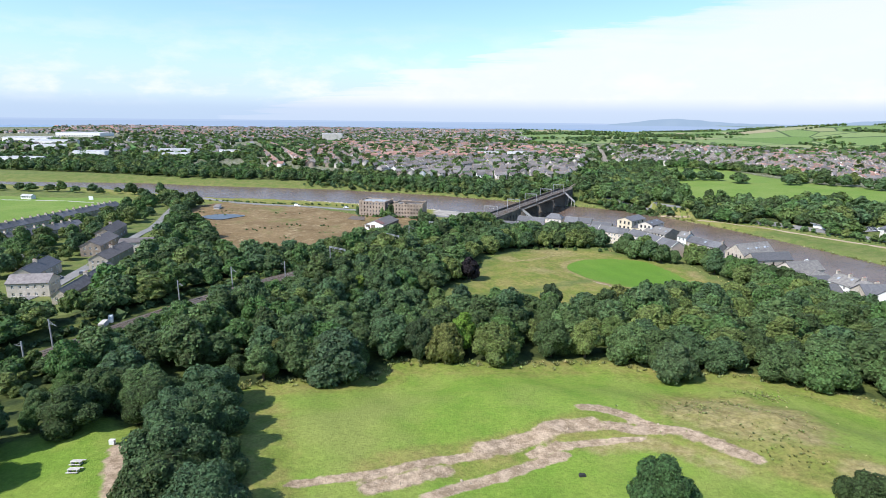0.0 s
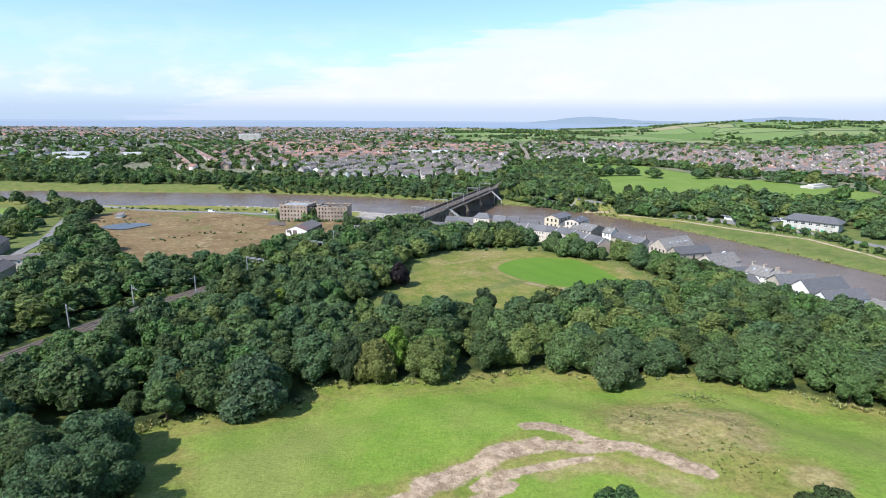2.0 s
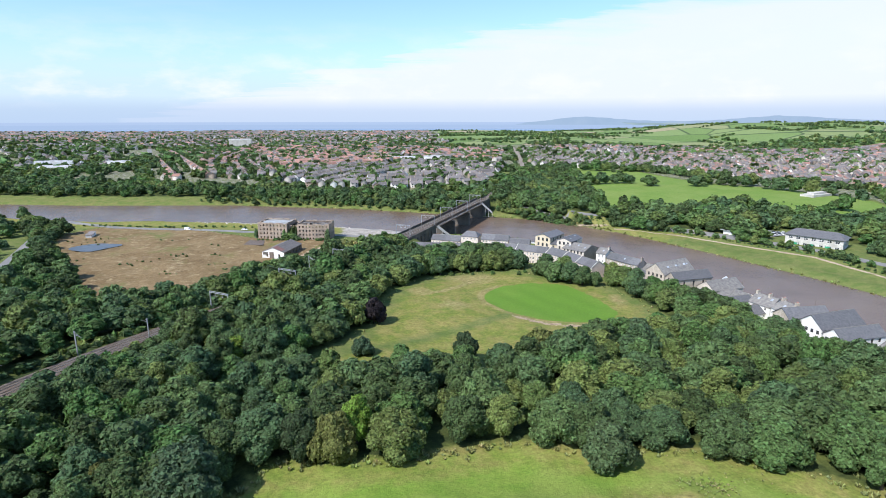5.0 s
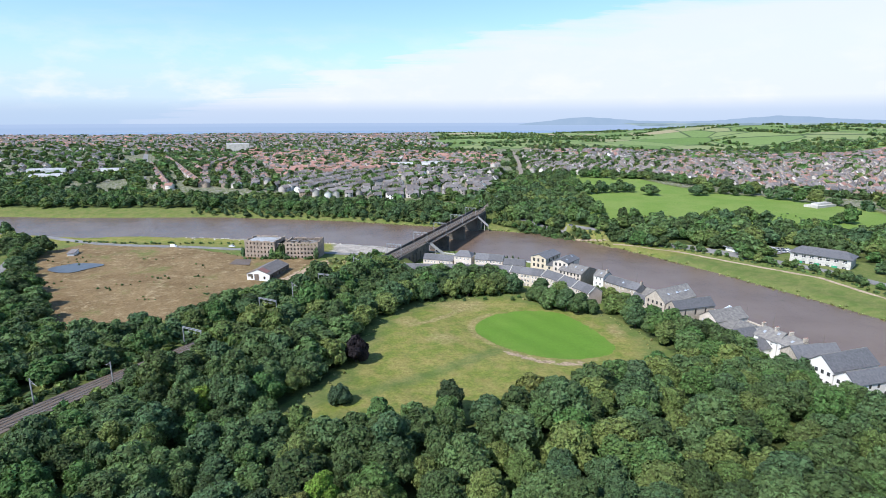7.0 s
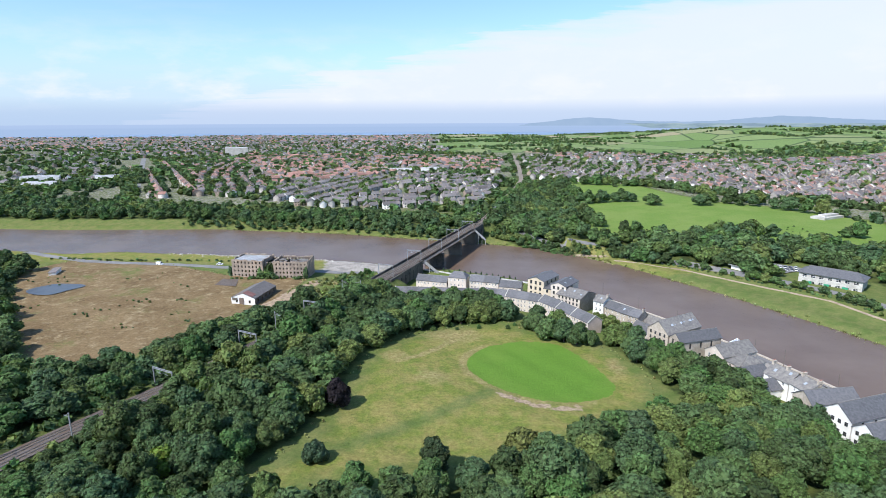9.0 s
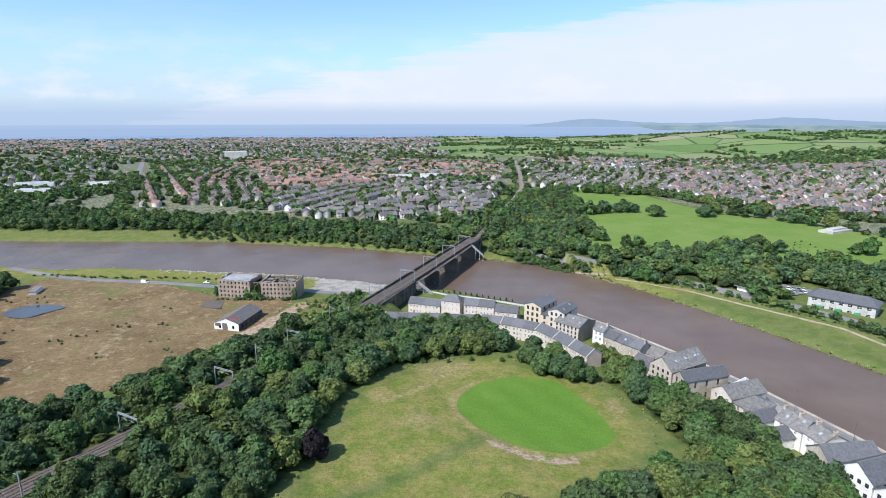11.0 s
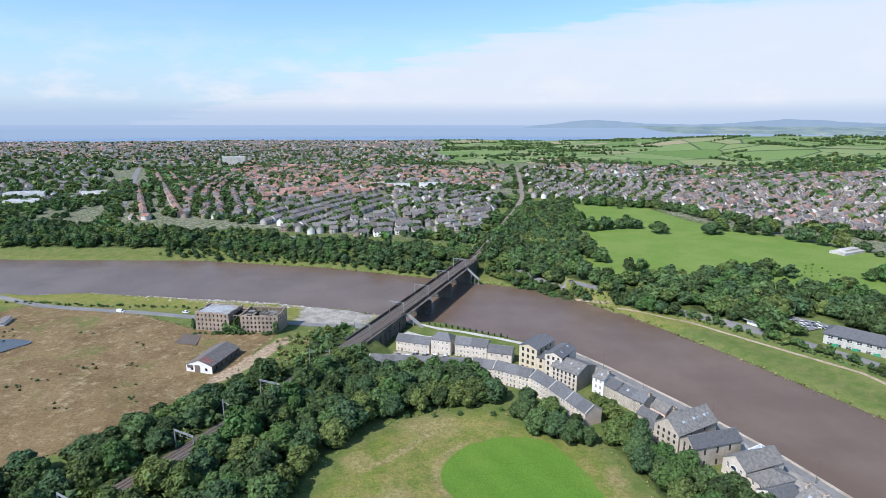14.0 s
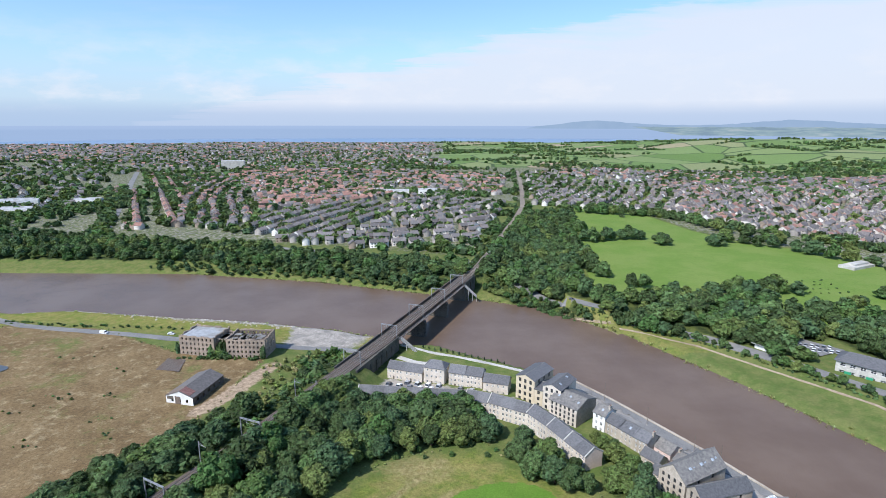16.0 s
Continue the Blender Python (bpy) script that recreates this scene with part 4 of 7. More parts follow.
# ---------------------------------------------------------------- buildings
WINDOWS = {}


def window_mesh(w, h, frame_mat, bars):
    """A window of its frame, bars and pane; it lies in x, z and looks along -y, with its lower left corner at the origin."""
    key = (round(w, 2), round(h, 2), frame_mat, bars)
    if key not in WINDOWS:
        t, b, panes, where = 0.10, Build(), Build(), {}
        xs = [0, t] + [v for i in range(bars) for v in (w * (i + 1) / (bars + 1) - 0.04, w * (i + 1) / (bars + 1) + 0.04)] + [w - t, w]
        zs = [0, t] + ([h * 0.55 - 0.04, h * 0.55 + 0.04] if bars else []) + [h - t, h]

        def face(pts, mat):
            ids = []
            for p in pts:
                g = tuple(round(c, 4) for c in p)
                if g not in where:
                    where[g] = len(b.v)
                    b.v.append(g)
                ids.append(where[g])
            b.f.append(tuple(ids))
            b.m.append(b.slot(mat))
        for i in range(len(xs) - 1):
            for j in range(len(zs) - 1):
                q = [(xs[i], zs[j]), (xs[i + 1], zs[j]), (xs[i + 1], zs[j + 1]), (xs[i], zs[j + 1])]
                if i % 2 and j % 2:
                    panes.poly([(x, 0.028, z) for x, z in q], "glass")
                    for (x0, z0), (x1, z1) in zip(q, q[1:] + q[:1]):
                        face([(x0, -0.05, z0), (x1, -0.05, z1), (x1, 0.03, z1), (x0, 0.03, z0)], frame_mat)
                else:
                    face([(x, -0.05, z) for x, z in q], frame_mat)
        WINDOWS[key] = b.mesh("window"), panes.mesh("pane")
    return WINDOWS[key]


def facade(b, o, u, width, z0, z1, cols, rows, wall, parent=None, frame_mat="frame_white", bars=1, skip=(), deep=0.22):
    """A wall with real openings. u runs to the right as seen from outside; every opening gets a window, or stays a hole without one."""
    o, u = Vector((*o, 0)), Vector((*u, 0)).normalized()
    inw = Vector((-u.y, u.x, 0))
    xs = [0.0] + [v for c in cols for v in c] + [width]
    zs = [z0] + [v for r in rows for v in r] + [z1]

    def at(x, z, d=0.0):
        return o + u * x + inw * d + Vector((0, 0, z))
    for i in range(len(xs) - 1):
        for j in range(len(zs) - 1):
            x0, x1, c0, c1 = xs[i], xs[i + 1], zs[j], zs[j + 1]
            if i % 2 and j % 2 and (i // 2, j // 2) not in skip:
                b.poly([at(x0, c0), at(x1, c0), at(x1, c0, deep), at(x0, c0, deep)], wall)
                b.poly([at(x0, c1, deep), at(x1, c1, deep), at(x1, c1), at(x0, c1)], wall)
                b.poly([at(x0, c0), at(x0, c0, deep), at(x0, c1, deep), at(x0, c1)], wall)
                b.poly([at(x1, c0, deep), at(x1, c0), at(x1, c1), at(x1, c1, deep)], wall)
                if parent and frame_mat:
                    frame_me, pane_me = window_mesh(x1 - x0, c1 - c0, frame_mat, bars)
                    win = new("window", frame_me)
                    new("pane", pane_me).parent = win
                    win.parent = parent
                    win.matrix_parent_inverse = parent.matrix_basis.inverted()
                    m = Matrix.Translation(at(x0, c0, deep - 0.06)) @ Matrix.Rotation(math.atan2(u.y, u.x), 4, "Z")
                    win.matrix_basis = m
            else:
                b.poly([at(x0, c0), at(x1, c0), at(x1, c1), at(x0, c1)], wall)


def even(width, n, w, margin=None):
    """n openings of width w, evenly along a wall."""
    g = (width - n * w) / (n + 1) if margin is None else 0
    if margin is None:
        return [(g + i * (w + g), g + i * (w + g) + w) for i in range(n)]
    s = (width - 2 * margin - w) / max(1, n - 1)
    return [(margin + i * s, margin + i * s + w) for i in range(n)]


def slab(b, quad, mat, thick=0.22):
    """A roof slope with thickness: four corners, given anticlockwise seen from above."""
    q = [Vector(p) for p in quad]
    n = (q[1] - q[0]).cross(q[3] - q[0]).normalized() * thick
    top = [p + n for p in q]
    b.poly(top, mat)
    b.poly(q[::-1], mat)
    for i in range(4):
        j = (i + 1) % 4
        b.poly([q[i], q[j], top[j], top[i]], mat)


def house(p0, p1, depth, base, eave, ridge, label, wall="stone", roof="slate", front=(3, 2), side=(0, 0), back=None, across=False, chimneys=(), name="house", category="house",
          group="", win=(1.0, 1.5), frame_mat="frame_white", bars=1, foot=1.0, hip=0.0, door=None, over=0.3, end_wall=None, lights=0):
    """A house. p0 to p1 is its front, left to right as seen from outside. across: the ridge runs from front to back."""
    p0, p1 = Vector((*p0, 0)), Vector((*p1, 0))
    u = (p1 - p0).normalized()
    inw = Vector((-u.y, u.x, 0))
    width = (p1 - p0).length
    ob = thing(name, label, category, group, (*((p0 + p1) / 2 + inw * depth / 2).xy, base))
    fix = Matrix.Translation(-ob.location)

    def add(part_name, b, lab=""):
        o = b.put(part_name, ob, lab)
        o.matrix_parent_inverse = fix
        return o
    storey = (eave - base)

    def rows(n):
        h = storey / max(n, 1)
        return [(base + h * i + h * 0.5 - win[1] * 0.42, base + h * i + h * 0.5 + win[1] * 0.58) for i in range(n)]
    q2, q3 = p1 + inw * depth, p0 + inw * depth
    b = Build()
    skip = {(door, 0)} if door is not None else set()
    z_low = base - 2.0
    back = front if back is None else back
    for o, d, w, (nc, nr), sk in ((p0, u, width, front, skip), (p1, inw, depth, side, ()), (q2, -u, width, back, ()), (q3, -inw, depth, side, ())):
        facade(b, o.xy, d.xy, w, z_low, eave, even(w, nc, win[0]) if nc else [], rows(nr) if nc else [], (end_wall or wall) if w == depth else wall, ob, frame_mat, bars, sk)
    if hip == 0:
        pairs = ((p0, p1), (q2, q3)) if across else ((p1, q2), (q3, p0))
        for a, c in pairs:
            m = (a + c) / 2
            b.poly([(*a.xy, eave), (*c.xy, eave), (*m.xy, ridge)], wall if across else (end_wall or wall))
    add("wall", b)
    # two slopes, or four under a hipped roof
    if across:
        c0, c1, c2, c3 = p1, q2, q3, p0
    else:
        c0, c1, c2, c3 = p0, p1, q2, q3
    du, dv = (c1 - c0).normalized(), (c3 - c0).normalized()
    half = (c3 - c0).length / 2
    fall = (ridge - eave) / half
    r0, r1 = (c0 + c3) / 2 + du * hip, (c1 + c2) / 2 - du * hip
    e = over

    def low(p, su, sv):
        g = p + du * e * su + dv * e * sv
        return Vector((g.x, g.y, eave - fall * e))
    ru0 = r0 - (du * e if hip == 0 else Vector())
    ru1 = r1 + (du * e if hip == 0 else Vector())
    t0, t1 = Vector((ru0.x, ru0.y, ridge)), Vector((ru1.x, ru1.y, ridge))
    b1, b2 = Build(), Build()
    slab(b1, [low(c0, -1, -1), low(c1, 1, -1), t1, t0], roof)
    slab(b2, [low(c2, 1, 1), low(c3, -1, 1), t0, t1], roof)
    add("roof", b1)
    add("roof", b2)
    if hip:
        for a, c, t in ((low(c1, 1, -1), low(c2, 1, 1), t1), (low(c3, -1, 1), low(c0, -1, -1), t0)):
            b3 = Build()
            slab(b3, [a, c, t + Vector((0, 0, 0.01)), t], roof)
            add("roof", b3)
    b = Build()
    b.tube(t0 + Vector((0, 0, 0.2)), t1 + Vector((0, 0, 0.2)), 0.16, 0.16, "slate_old", 5)
    add("ridge", b)
    for i in range(lights):
        s = (i + 0.5) / lights
        g = low(c0, -1, -1).lerp(low(c1, 1, -1), s).lerp(t0.lerp(t1, s), 0.45 + 0.2 * (i % 2))
        up = (t0 - low(c0, 0, -1)).normalized()
        b = Build()
        b.box(g + du.cross(up) * 0.2, du * 0.9, up * 1.2, du.cross(up) * 0.12, "glass_roof")
        add("skylight", b)
    for s in chimneys:
        g = t0.lerp(t1, s)
        b = Build()
        b.box(g - du * 0.35 - dv * 0.8 - Vector((0, 0, 1.0)), du * 0.7, dv * 1.6, Vector((0, 0, 2.1)), "stone")
        b.box(g - du * 0.42 - dv * 0.87 + Vector((0, 0, 1.1)), du * 0.84, dv * 1.74, Vector((0, 0, 0.14)), "stone")
        for j in range(3):
            c = g + dv * (0.5 * j - 0.5) + Vector((0, 0, 1.24))
            b.tube(c, c + Vector((0, 0, 0.45)), 0.13, 0.11, "tile_red", 6)
        add("chimney", b)
    if door is not None and front[0]:
        c = even(width, front[0], win[0])[door]
        b = Build()
        g = p0 + u * c[0] - inw * 0.04
        b.box((g.x, g.y, base), u * win[0], inw * 0.12, Vector((0, 0, 2.05)), "timber")
        add("door", b)
    return ob


# ---------------------------------------------------------------- railway and bridge
def along(line, s0, s1, stepping, shift=0.0):
    """Points along a line from arc length s0 to s1, shifted to its right."""
    pts = np.array(line, float)
    seg = np.hypot(*np.diff(pts, axis=0).T)
    cum = np.concatenate([[0], np.cumsum(seg)])
    s = np.arange(s0, min(s1, cum[-1]) + 1e-6, stepping)
    x, y = np.interp(s, cum, pts[:, 0]), np.interp(s, cum, pts[:, 1])
    xa, ya = np.interp(s - 6, cum, pts[:, 0]), np.interp(s - 6, cum, pts[:, 1])
    xb, yb = np.interp(s + 6, cum, pts[:, 0]), np.interp(s + 6, cum, pts[:, 1])
    dx, dy = xb - xa, yb - ya
    ln = np.hypot(dx, dy)
    return [Vector((a + shift * d / l, c - shift * e / l, 0)) for a, c, d, e, l in zip(x, y, dy, dx, ln)]


RAIL_LEN = np.concatenate([[0], np.cumsum(np.hypot(*np.diff(np.array(RAIL, float), axis=0).T))])
S_BRIDGE = float(RAIL_LEN[RAIL.index((-3, 409))])
S_NORTH = float(RAIL_LEN[RAIL.index((38, 518))])
TOP = 12.9


def rail_z(p):
    return TOP if p.y < 545 else float(np.interp(p.y, [545, 700, 900, 1000], [TOP, 11.3, 9.6, 9.4]))


def ribbon(line, s0, s1, left, right, zs, mat, b, stepping=9.0, thick=0.3):
    a, c = along(line, s0, s1, stepping, left), along(line, s0, s1, stepping, right)
    for i in range(len(a) - 1):
        q = [a[i].copy(), c[i].copy(), c[i + 1].copy(), a[i + 1].copy()]
        for p in q:
            p.z = zs(p)
        b.poly(q, mat)
        b.poly([q[1], q[1] - Vector((0, 0, thick)), q[2] - Vector((0, 0, thick)), q[2]], mat)
        b.poly([q[3], q[3] - Vector((0, 0, thick)), q[0] - Vector((0, 0, thick)), q[0]], mat)


railway = thing("railway_track", "double railway track with steel rails on brown stone ballast", "railway")
b = Build()
ribbon(RAIL, 0, S_NORTH + 26, -4.1, 4.1, lambda p: rail_z(p), "ballast", b, thick=1.0)
ribbon(RAIL, S_NORTH + 24, float(RAIL_LEN[-1]), -3.6, 3.6, lambda p: rail_z(p) - 0.02, "ballast_pale", b, thick=1.0)
b.put("ballast", railway)
b, one, laid = Build(), Build(), 0
one.box((-1.25, -0.13, -0.02), (2.5, 0, 0), (0, 0.26, 0), (0, 0, 0.1), "timber")
one = one.mesh("sleeper")
for track in (-1.75, 1.75):
    pa = along(RAIL, 60, S_NORTH + 90, 0.72, track)
    for p, q in zip(pa, pa[1:]):
        d = (q - p).normalized()
        n = Vector((d.y, -d.x, 0))
        z = rail_z(p)
        if 108 < p.y < 206:
            ob = new("sleeper", one)
            ob.parent, ob.location, ob.rotation_euler = railway, (p.x, p.y, z), (0, 0, math.atan2(n.y, n.x))
        else:
            b.box(p - n * 1.25 - d * 0.13 + Vector((0, 0, z - 0.02)), n * 2.5, d * 0.26, (0, 0, 0.1), "timber")
tagged(b.put("track_timber", railway), kind="stuff")
for track in (-1.75, 1.75):
    for gauge in (-0.72, 0.72):
        b = Build()
        ribbon(RAIL, 0, S_NORTH + 150, track + gauge - 0.07, track + gauge + 0.07, lambda p: rail_z(p) + 0.22, "rail", b, 6.0, 0.16)
        b.put("rail", railway)


def portal(s, width=9.6, tall=7.2):
    """A steel portal over both tracks that carries the overhead line."""
    p, q = along(RAIL, s, s + 0.5, 1.0)[0], along(RAIL, s + 2, s + 2.5, 1.0)[0]
    d = (q - p).normalized()
    n = Vector((d.y, -d.x, 0))
    z = rail_z(p)
    ob = thing("overhead_gantry", "grey steel portal gantry spanning the railway tracks", "gantry", "overhead line gantries", (p.x, p.y, z))
    fix = Matrix.Translation(-ob.location)
    up = Vector((0, 0, 1))
    for sgn in (-1, 1):
        b = Build()
        b.box(p + n * (sgn * width / 2 - 0.16) - d * 0.16 + up * (z - 0.4), n * 0.32, d * 0.32, up * (tall + 0.4), "steel")
        b.put("post", ob).matrix_parent_inverse = fix
    b = Build()
    for zz in (tall - 0.55, tall - 0.05):
        b.box(p - n * (width / 2 + 0.2) - d * 0.14 + up * (z + zz), n * (width + 0.4), d * 0.28, up * 0.16, "steel")
    for i in range(9):
        a = p + n * (-width / 2 + width * i / 8) + up * (z + tall - 0.5)
        c = p + n * (-width / 2 + width * min(8, i + (1 if i % 2 else 0)) / 8) + up * (z + tall)
        b.tube(a, c, 0.05, 0.05, "steel", 4)
    b.put("beam", ob).matrix_parent_inverse = fix
    for track in (-1.75, 1.75):
        b = Build()
        b.box(p + n * (track - 0.05) + up * (z + tall - 1.9), n * 0.1, d * 0.1, up * 1.4, "steel")
        b.tube(p + n * (track - 1.2) + up * (z + tall - 1.5), p + n * (track + 1.0) + up * (z + tall - 1.8), 0.05, 0.05, "steel", 5)
        b.put("hanger", ob).matrix_parent_inverse = fix


def mast(s, side, tall=8.0):
    p, q = along(RAIL, s, s + 0.5, 1.0)[0], along(RAIL, s + 2, s + 2.5, 1.0)[0]
    d = (q - p).normalized()
    n = Vector((d.y, -d.x, 0)) * side
    z, up = rail_z(p), Vector((0, 0, 1))
    ob = thing("overhead_mast", "slim grey steel mast with a bracket arm beside the track", "mast", "overhead line masts", (*(p + n * 5).xy, z))
    fix = Matrix.Translation(-ob.location)
    b = Build()
    b.box(p + n * 5 - Vector((0.15, 0.15, 0)) + up * (z - 0.8), (0.3, 0, 0), (0, 0.3, 0), up * (tall + 0.8), "steel")
    b.put("post", ob).matrix_parent_inverse = fix
    b = Build()
    b.tube(p + n * 5 + up * (z + tall - 1.2), p + n * 1.6 + up * (z + tall - 1.6), 0.06, 0.05, "steel", 5)
    b.tube(p + n * 5 + up * (z + tall - 0.3), p + n * 2.4 + up * (z + tall - 1.5), 0.04, 0.04, "steel", 5)
    b.put("arm", ob).matrix_parent_inverse = fix


for i in range(4):
    portal(S_BRIDGE + 2 + i * 37.6)
for s in (S_BRIDGE - 37, S_BRIDGE - 110, S_BRIDGE - 152, S_BRIDGE - 190):
    portal(s)
for s, side in ((S_BRIDGE - 74, 1), (S_BRIDGE - 76, -1), (S_BRIDGE - 130, -1), (S_BRIDGE - 222, 1), (S_BRIDGE - 240, -1), (S_BRIDGE - 262, -1), (S_BRIDGE - 305, -1), (S_BRIDGE - 318, 1),
                (S_BRIDGE + 160, -1), (S_BRIDGE + 200, 1)):
    mast(s, side)

bridge = thing("railway_bridge", "long iron girder railway bridge on dark stone piers across the river", "bridge", "", (16, 463, 0))
fix_b = Matrix.Translation(-bridge.location)
A, E = Vector((-3, 409, 0)), Vector((38, 518, 0))
d_b = (E - A).normalized()
n_b = Vector((d_b.y, -d_b.x, 0))
UP = Vector((0, 0, 1))


def bridge_part(name, b, label=""):
    ob = b.put(name, bridge, label)
    ob.matrix_parent_inverse = fix_b
    return ob


def pieces(name, parent, ux, uy, uz, mat, corners):
    """Alike boxes on one mesh, one for each corner given, under a part."""
    b = Build()
    b.box((0, 0, 0), ux, uy, uz, mat)
    me = b.mesh(name)
    for c in corners:
        ob = new(name, me)
        ob.parent, ob.location = parent, c


SPAN = (E - A).length
b = Build()
b.box(A - n_b * 6.2 + UP * 11.6, n_b * 12.4, d_b * SPAN, UP * 0.75, "iron")
bridge_part("deck", b)
for off in (-6.2, 4.2):
    b = Build()
    b.box(A + n_b * (off - 0.25) + UP * 10.2, n_b * 0.5, d_b * SPAN, UP * 3.7, "iron")
    b.box(A + n_b * (off - 0.4) + UP * 13.9, n_b * 0.8, d_b * SPAN, UP * 0.1, "iron")
    girder = bridge_part("girder", b, "riveted plate girder with stiffeners")
    pieces("stiffener", girder, n_b * 0.08, d_b * 0.16, UP * 3.4, "iron", [A + n_b * (off + sgn) + d_b * (1 + i * (SPAN - 2) / 57) + UP * 10.3 for i in range(58) for sgn in (-0.33, 0.25)])
b = Build()
b.box(A + n_b * 4.6 + UP * 12.1, n_b * 2.3, d_b * SPAN, UP * 0.2, "timber")
bridge_part("walkway", b)
b = Build()
for zz in (12.75, 13.1, 13.5):
    b.box(A + n_b * 6.8 + UP * zz, n_b * 0.06, d_b * SPAN, UP * 0.06, "steel")
railing = bridge_part("railing", b)
pieces("post", railing, n_b * 0.07, d_b * 0.07, UP * 1.25, "steel", [A + n_b * 6.8 + d_b * (i * SPAN / 59) + UP * 12.3 for i in range(60)])
for i in (1, 2):
    c = A + d_b * (SPAN * i / 3)
    b = Build()
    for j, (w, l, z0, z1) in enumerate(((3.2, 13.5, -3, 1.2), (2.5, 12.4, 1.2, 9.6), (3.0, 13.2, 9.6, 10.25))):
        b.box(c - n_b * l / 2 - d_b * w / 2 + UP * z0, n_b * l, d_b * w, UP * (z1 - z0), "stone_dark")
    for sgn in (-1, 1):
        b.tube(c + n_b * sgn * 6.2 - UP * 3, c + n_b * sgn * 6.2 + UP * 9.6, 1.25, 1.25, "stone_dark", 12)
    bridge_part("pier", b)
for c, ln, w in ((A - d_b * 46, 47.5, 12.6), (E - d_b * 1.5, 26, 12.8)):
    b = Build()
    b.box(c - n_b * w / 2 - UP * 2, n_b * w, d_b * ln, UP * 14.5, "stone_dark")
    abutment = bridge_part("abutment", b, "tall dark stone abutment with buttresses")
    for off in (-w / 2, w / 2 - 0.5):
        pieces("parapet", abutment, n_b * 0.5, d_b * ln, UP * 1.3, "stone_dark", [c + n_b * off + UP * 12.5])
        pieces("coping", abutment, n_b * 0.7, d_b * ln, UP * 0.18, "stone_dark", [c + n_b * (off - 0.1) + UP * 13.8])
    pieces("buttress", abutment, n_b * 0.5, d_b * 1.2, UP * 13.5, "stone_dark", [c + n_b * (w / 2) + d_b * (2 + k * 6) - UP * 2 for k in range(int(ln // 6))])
# stairs from the walkway to the quay, on both shores
for c, run, turn in ((A + d_b * 3 + n_b * 7, 10.5, n_b), (E - d_b * 2 + n_b * 7, 9, n_b)):
    b = Build()
    for i in range(26):
        b.box(c + turn * (i * run / 26) - d_b * 0.9 + UP * (12.1 - i * 0.28), turn * 0.42, d_b * 1.8, UP * 0.08, "concrete")
    for sgn in (-0.95, 0.9):
        b.poly([c + d_b * sgn + UP * 11.9, c + d_b * sgn + UP * 13.2, c + d_b * sgn + turn * run + UP * 6.0, c + d_b * sgn + turn * run + UP * 4.7], "steel")
        b.poly([c + d_b * (sgn + 0.06) + UP * 13.2, c + d_b * (sgn + 0.06) + UP * 11.9, c + d_b * (sgn + 0.06) + turn * run + UP * 4.7, c + d_b * (sgn + 0.06) + turn * run + UP * 6.0], "steel")
    for f in (0.3, 0.65, 1.0):
        b.box(c + turn * run * f - d_b * 0.2 + UP * 1, turn * 0.3, d_b * 0.4, UP * (11 - 7 * f), "concrete")
    bridge_part("stairs", b, "pale concrete footbridge stairs")
b = Build()
b.box((-127.8, 146, 12.6), (1.6, 0.6, 0), (-1.5, 4, 0), (0, 0, 1.6), "concrete")
b.box((-128.6, 151.5, 12.6), (1.2, 0.4, 0), (-0.5, 1.2, 0), (0, 0, 2.3), "frame_white")
tagged(b.put("trackside_cabinet"), "pale metal equipment cabinet beside the railway track", "cabinet")


# ---------------------------------------------------------------- quay: terraces, flats and warehouses
# the long curved terrace
CURVE = [(-9.7, 343), (38.6, 338.2), (48.6, 334.6), (64.2, 325.4), (70.7, 314.9), (75.6, 304.8), (81.1, 294)]
for (a, c), n, dz in zip(zip(CURVE, CURVE[1:]), (8, 2, 3, 2, 2, 2), (-1.3, -0.8, -0.4, 0, 0, 0)):
    for i in range(n):
        p, q = Vector(a).lerp(Vector(c), i / n), Vector(a).lerp(Vector(c), (i + 1) / n)
        last = c == CURVE[-1] and i == n - 1
        ob = house(p, q, 8.2, 6.6 + dz, 13.6 + dz, 16.3 + dz, "three-storey terraced house with cream walls and slate roof", "stone_pale", "slate", (3, 3), (0, 0), chimneys=(), group="curved terrace",
                   name="terraced_house", win=(0.95, 1.35), over=0.12)
        u = (q - p).normalized()
        inw = Vector((-u.y, u.x))
        if i == 0 or last:
            b = Build()
            g = (p if i == 0 else q)
            ends = []
            for off, z in ((-0.25, 13.5 + dz), (4.1, 16.35 + dz), (8.45, 13.5 + dz)):
                ends.append(Vector((*(g + inw * off), z)))
            for k in range(2):
                b.box(ends[k] - Vector((*u, 0)) * 0.18 + UP * 0.1, Vector((*u, 0)) * 0.36, ends[k + 1] - ends[k], UP * 0.42, "concrete")
            o = b.put("parapet", ob)
            o.matrix_parent_inverse = Matrix.Translation(-ob.location)
        if last:
            b = Build()
            e0, e1 = Vector((*q, 0)) + Vector((*u, 0)) * 0.03, Vector((*(q + inw * 8.2), 0)) + Vector((*u, 0)) * 0.03
            m = (e0 + e1) / 2
            b.poly([e0 + UP * 4.6, e1 + UP * 4.6, e1 + UP * 13.5, m + UP * 16.1, e0 + UP * 13.5], "brick_pink")
            o = b.put("gable", ob, "pinkish brick gable end without windows")
            o.matrix_parent_inverse = Matrix.Translation(-ob.location)

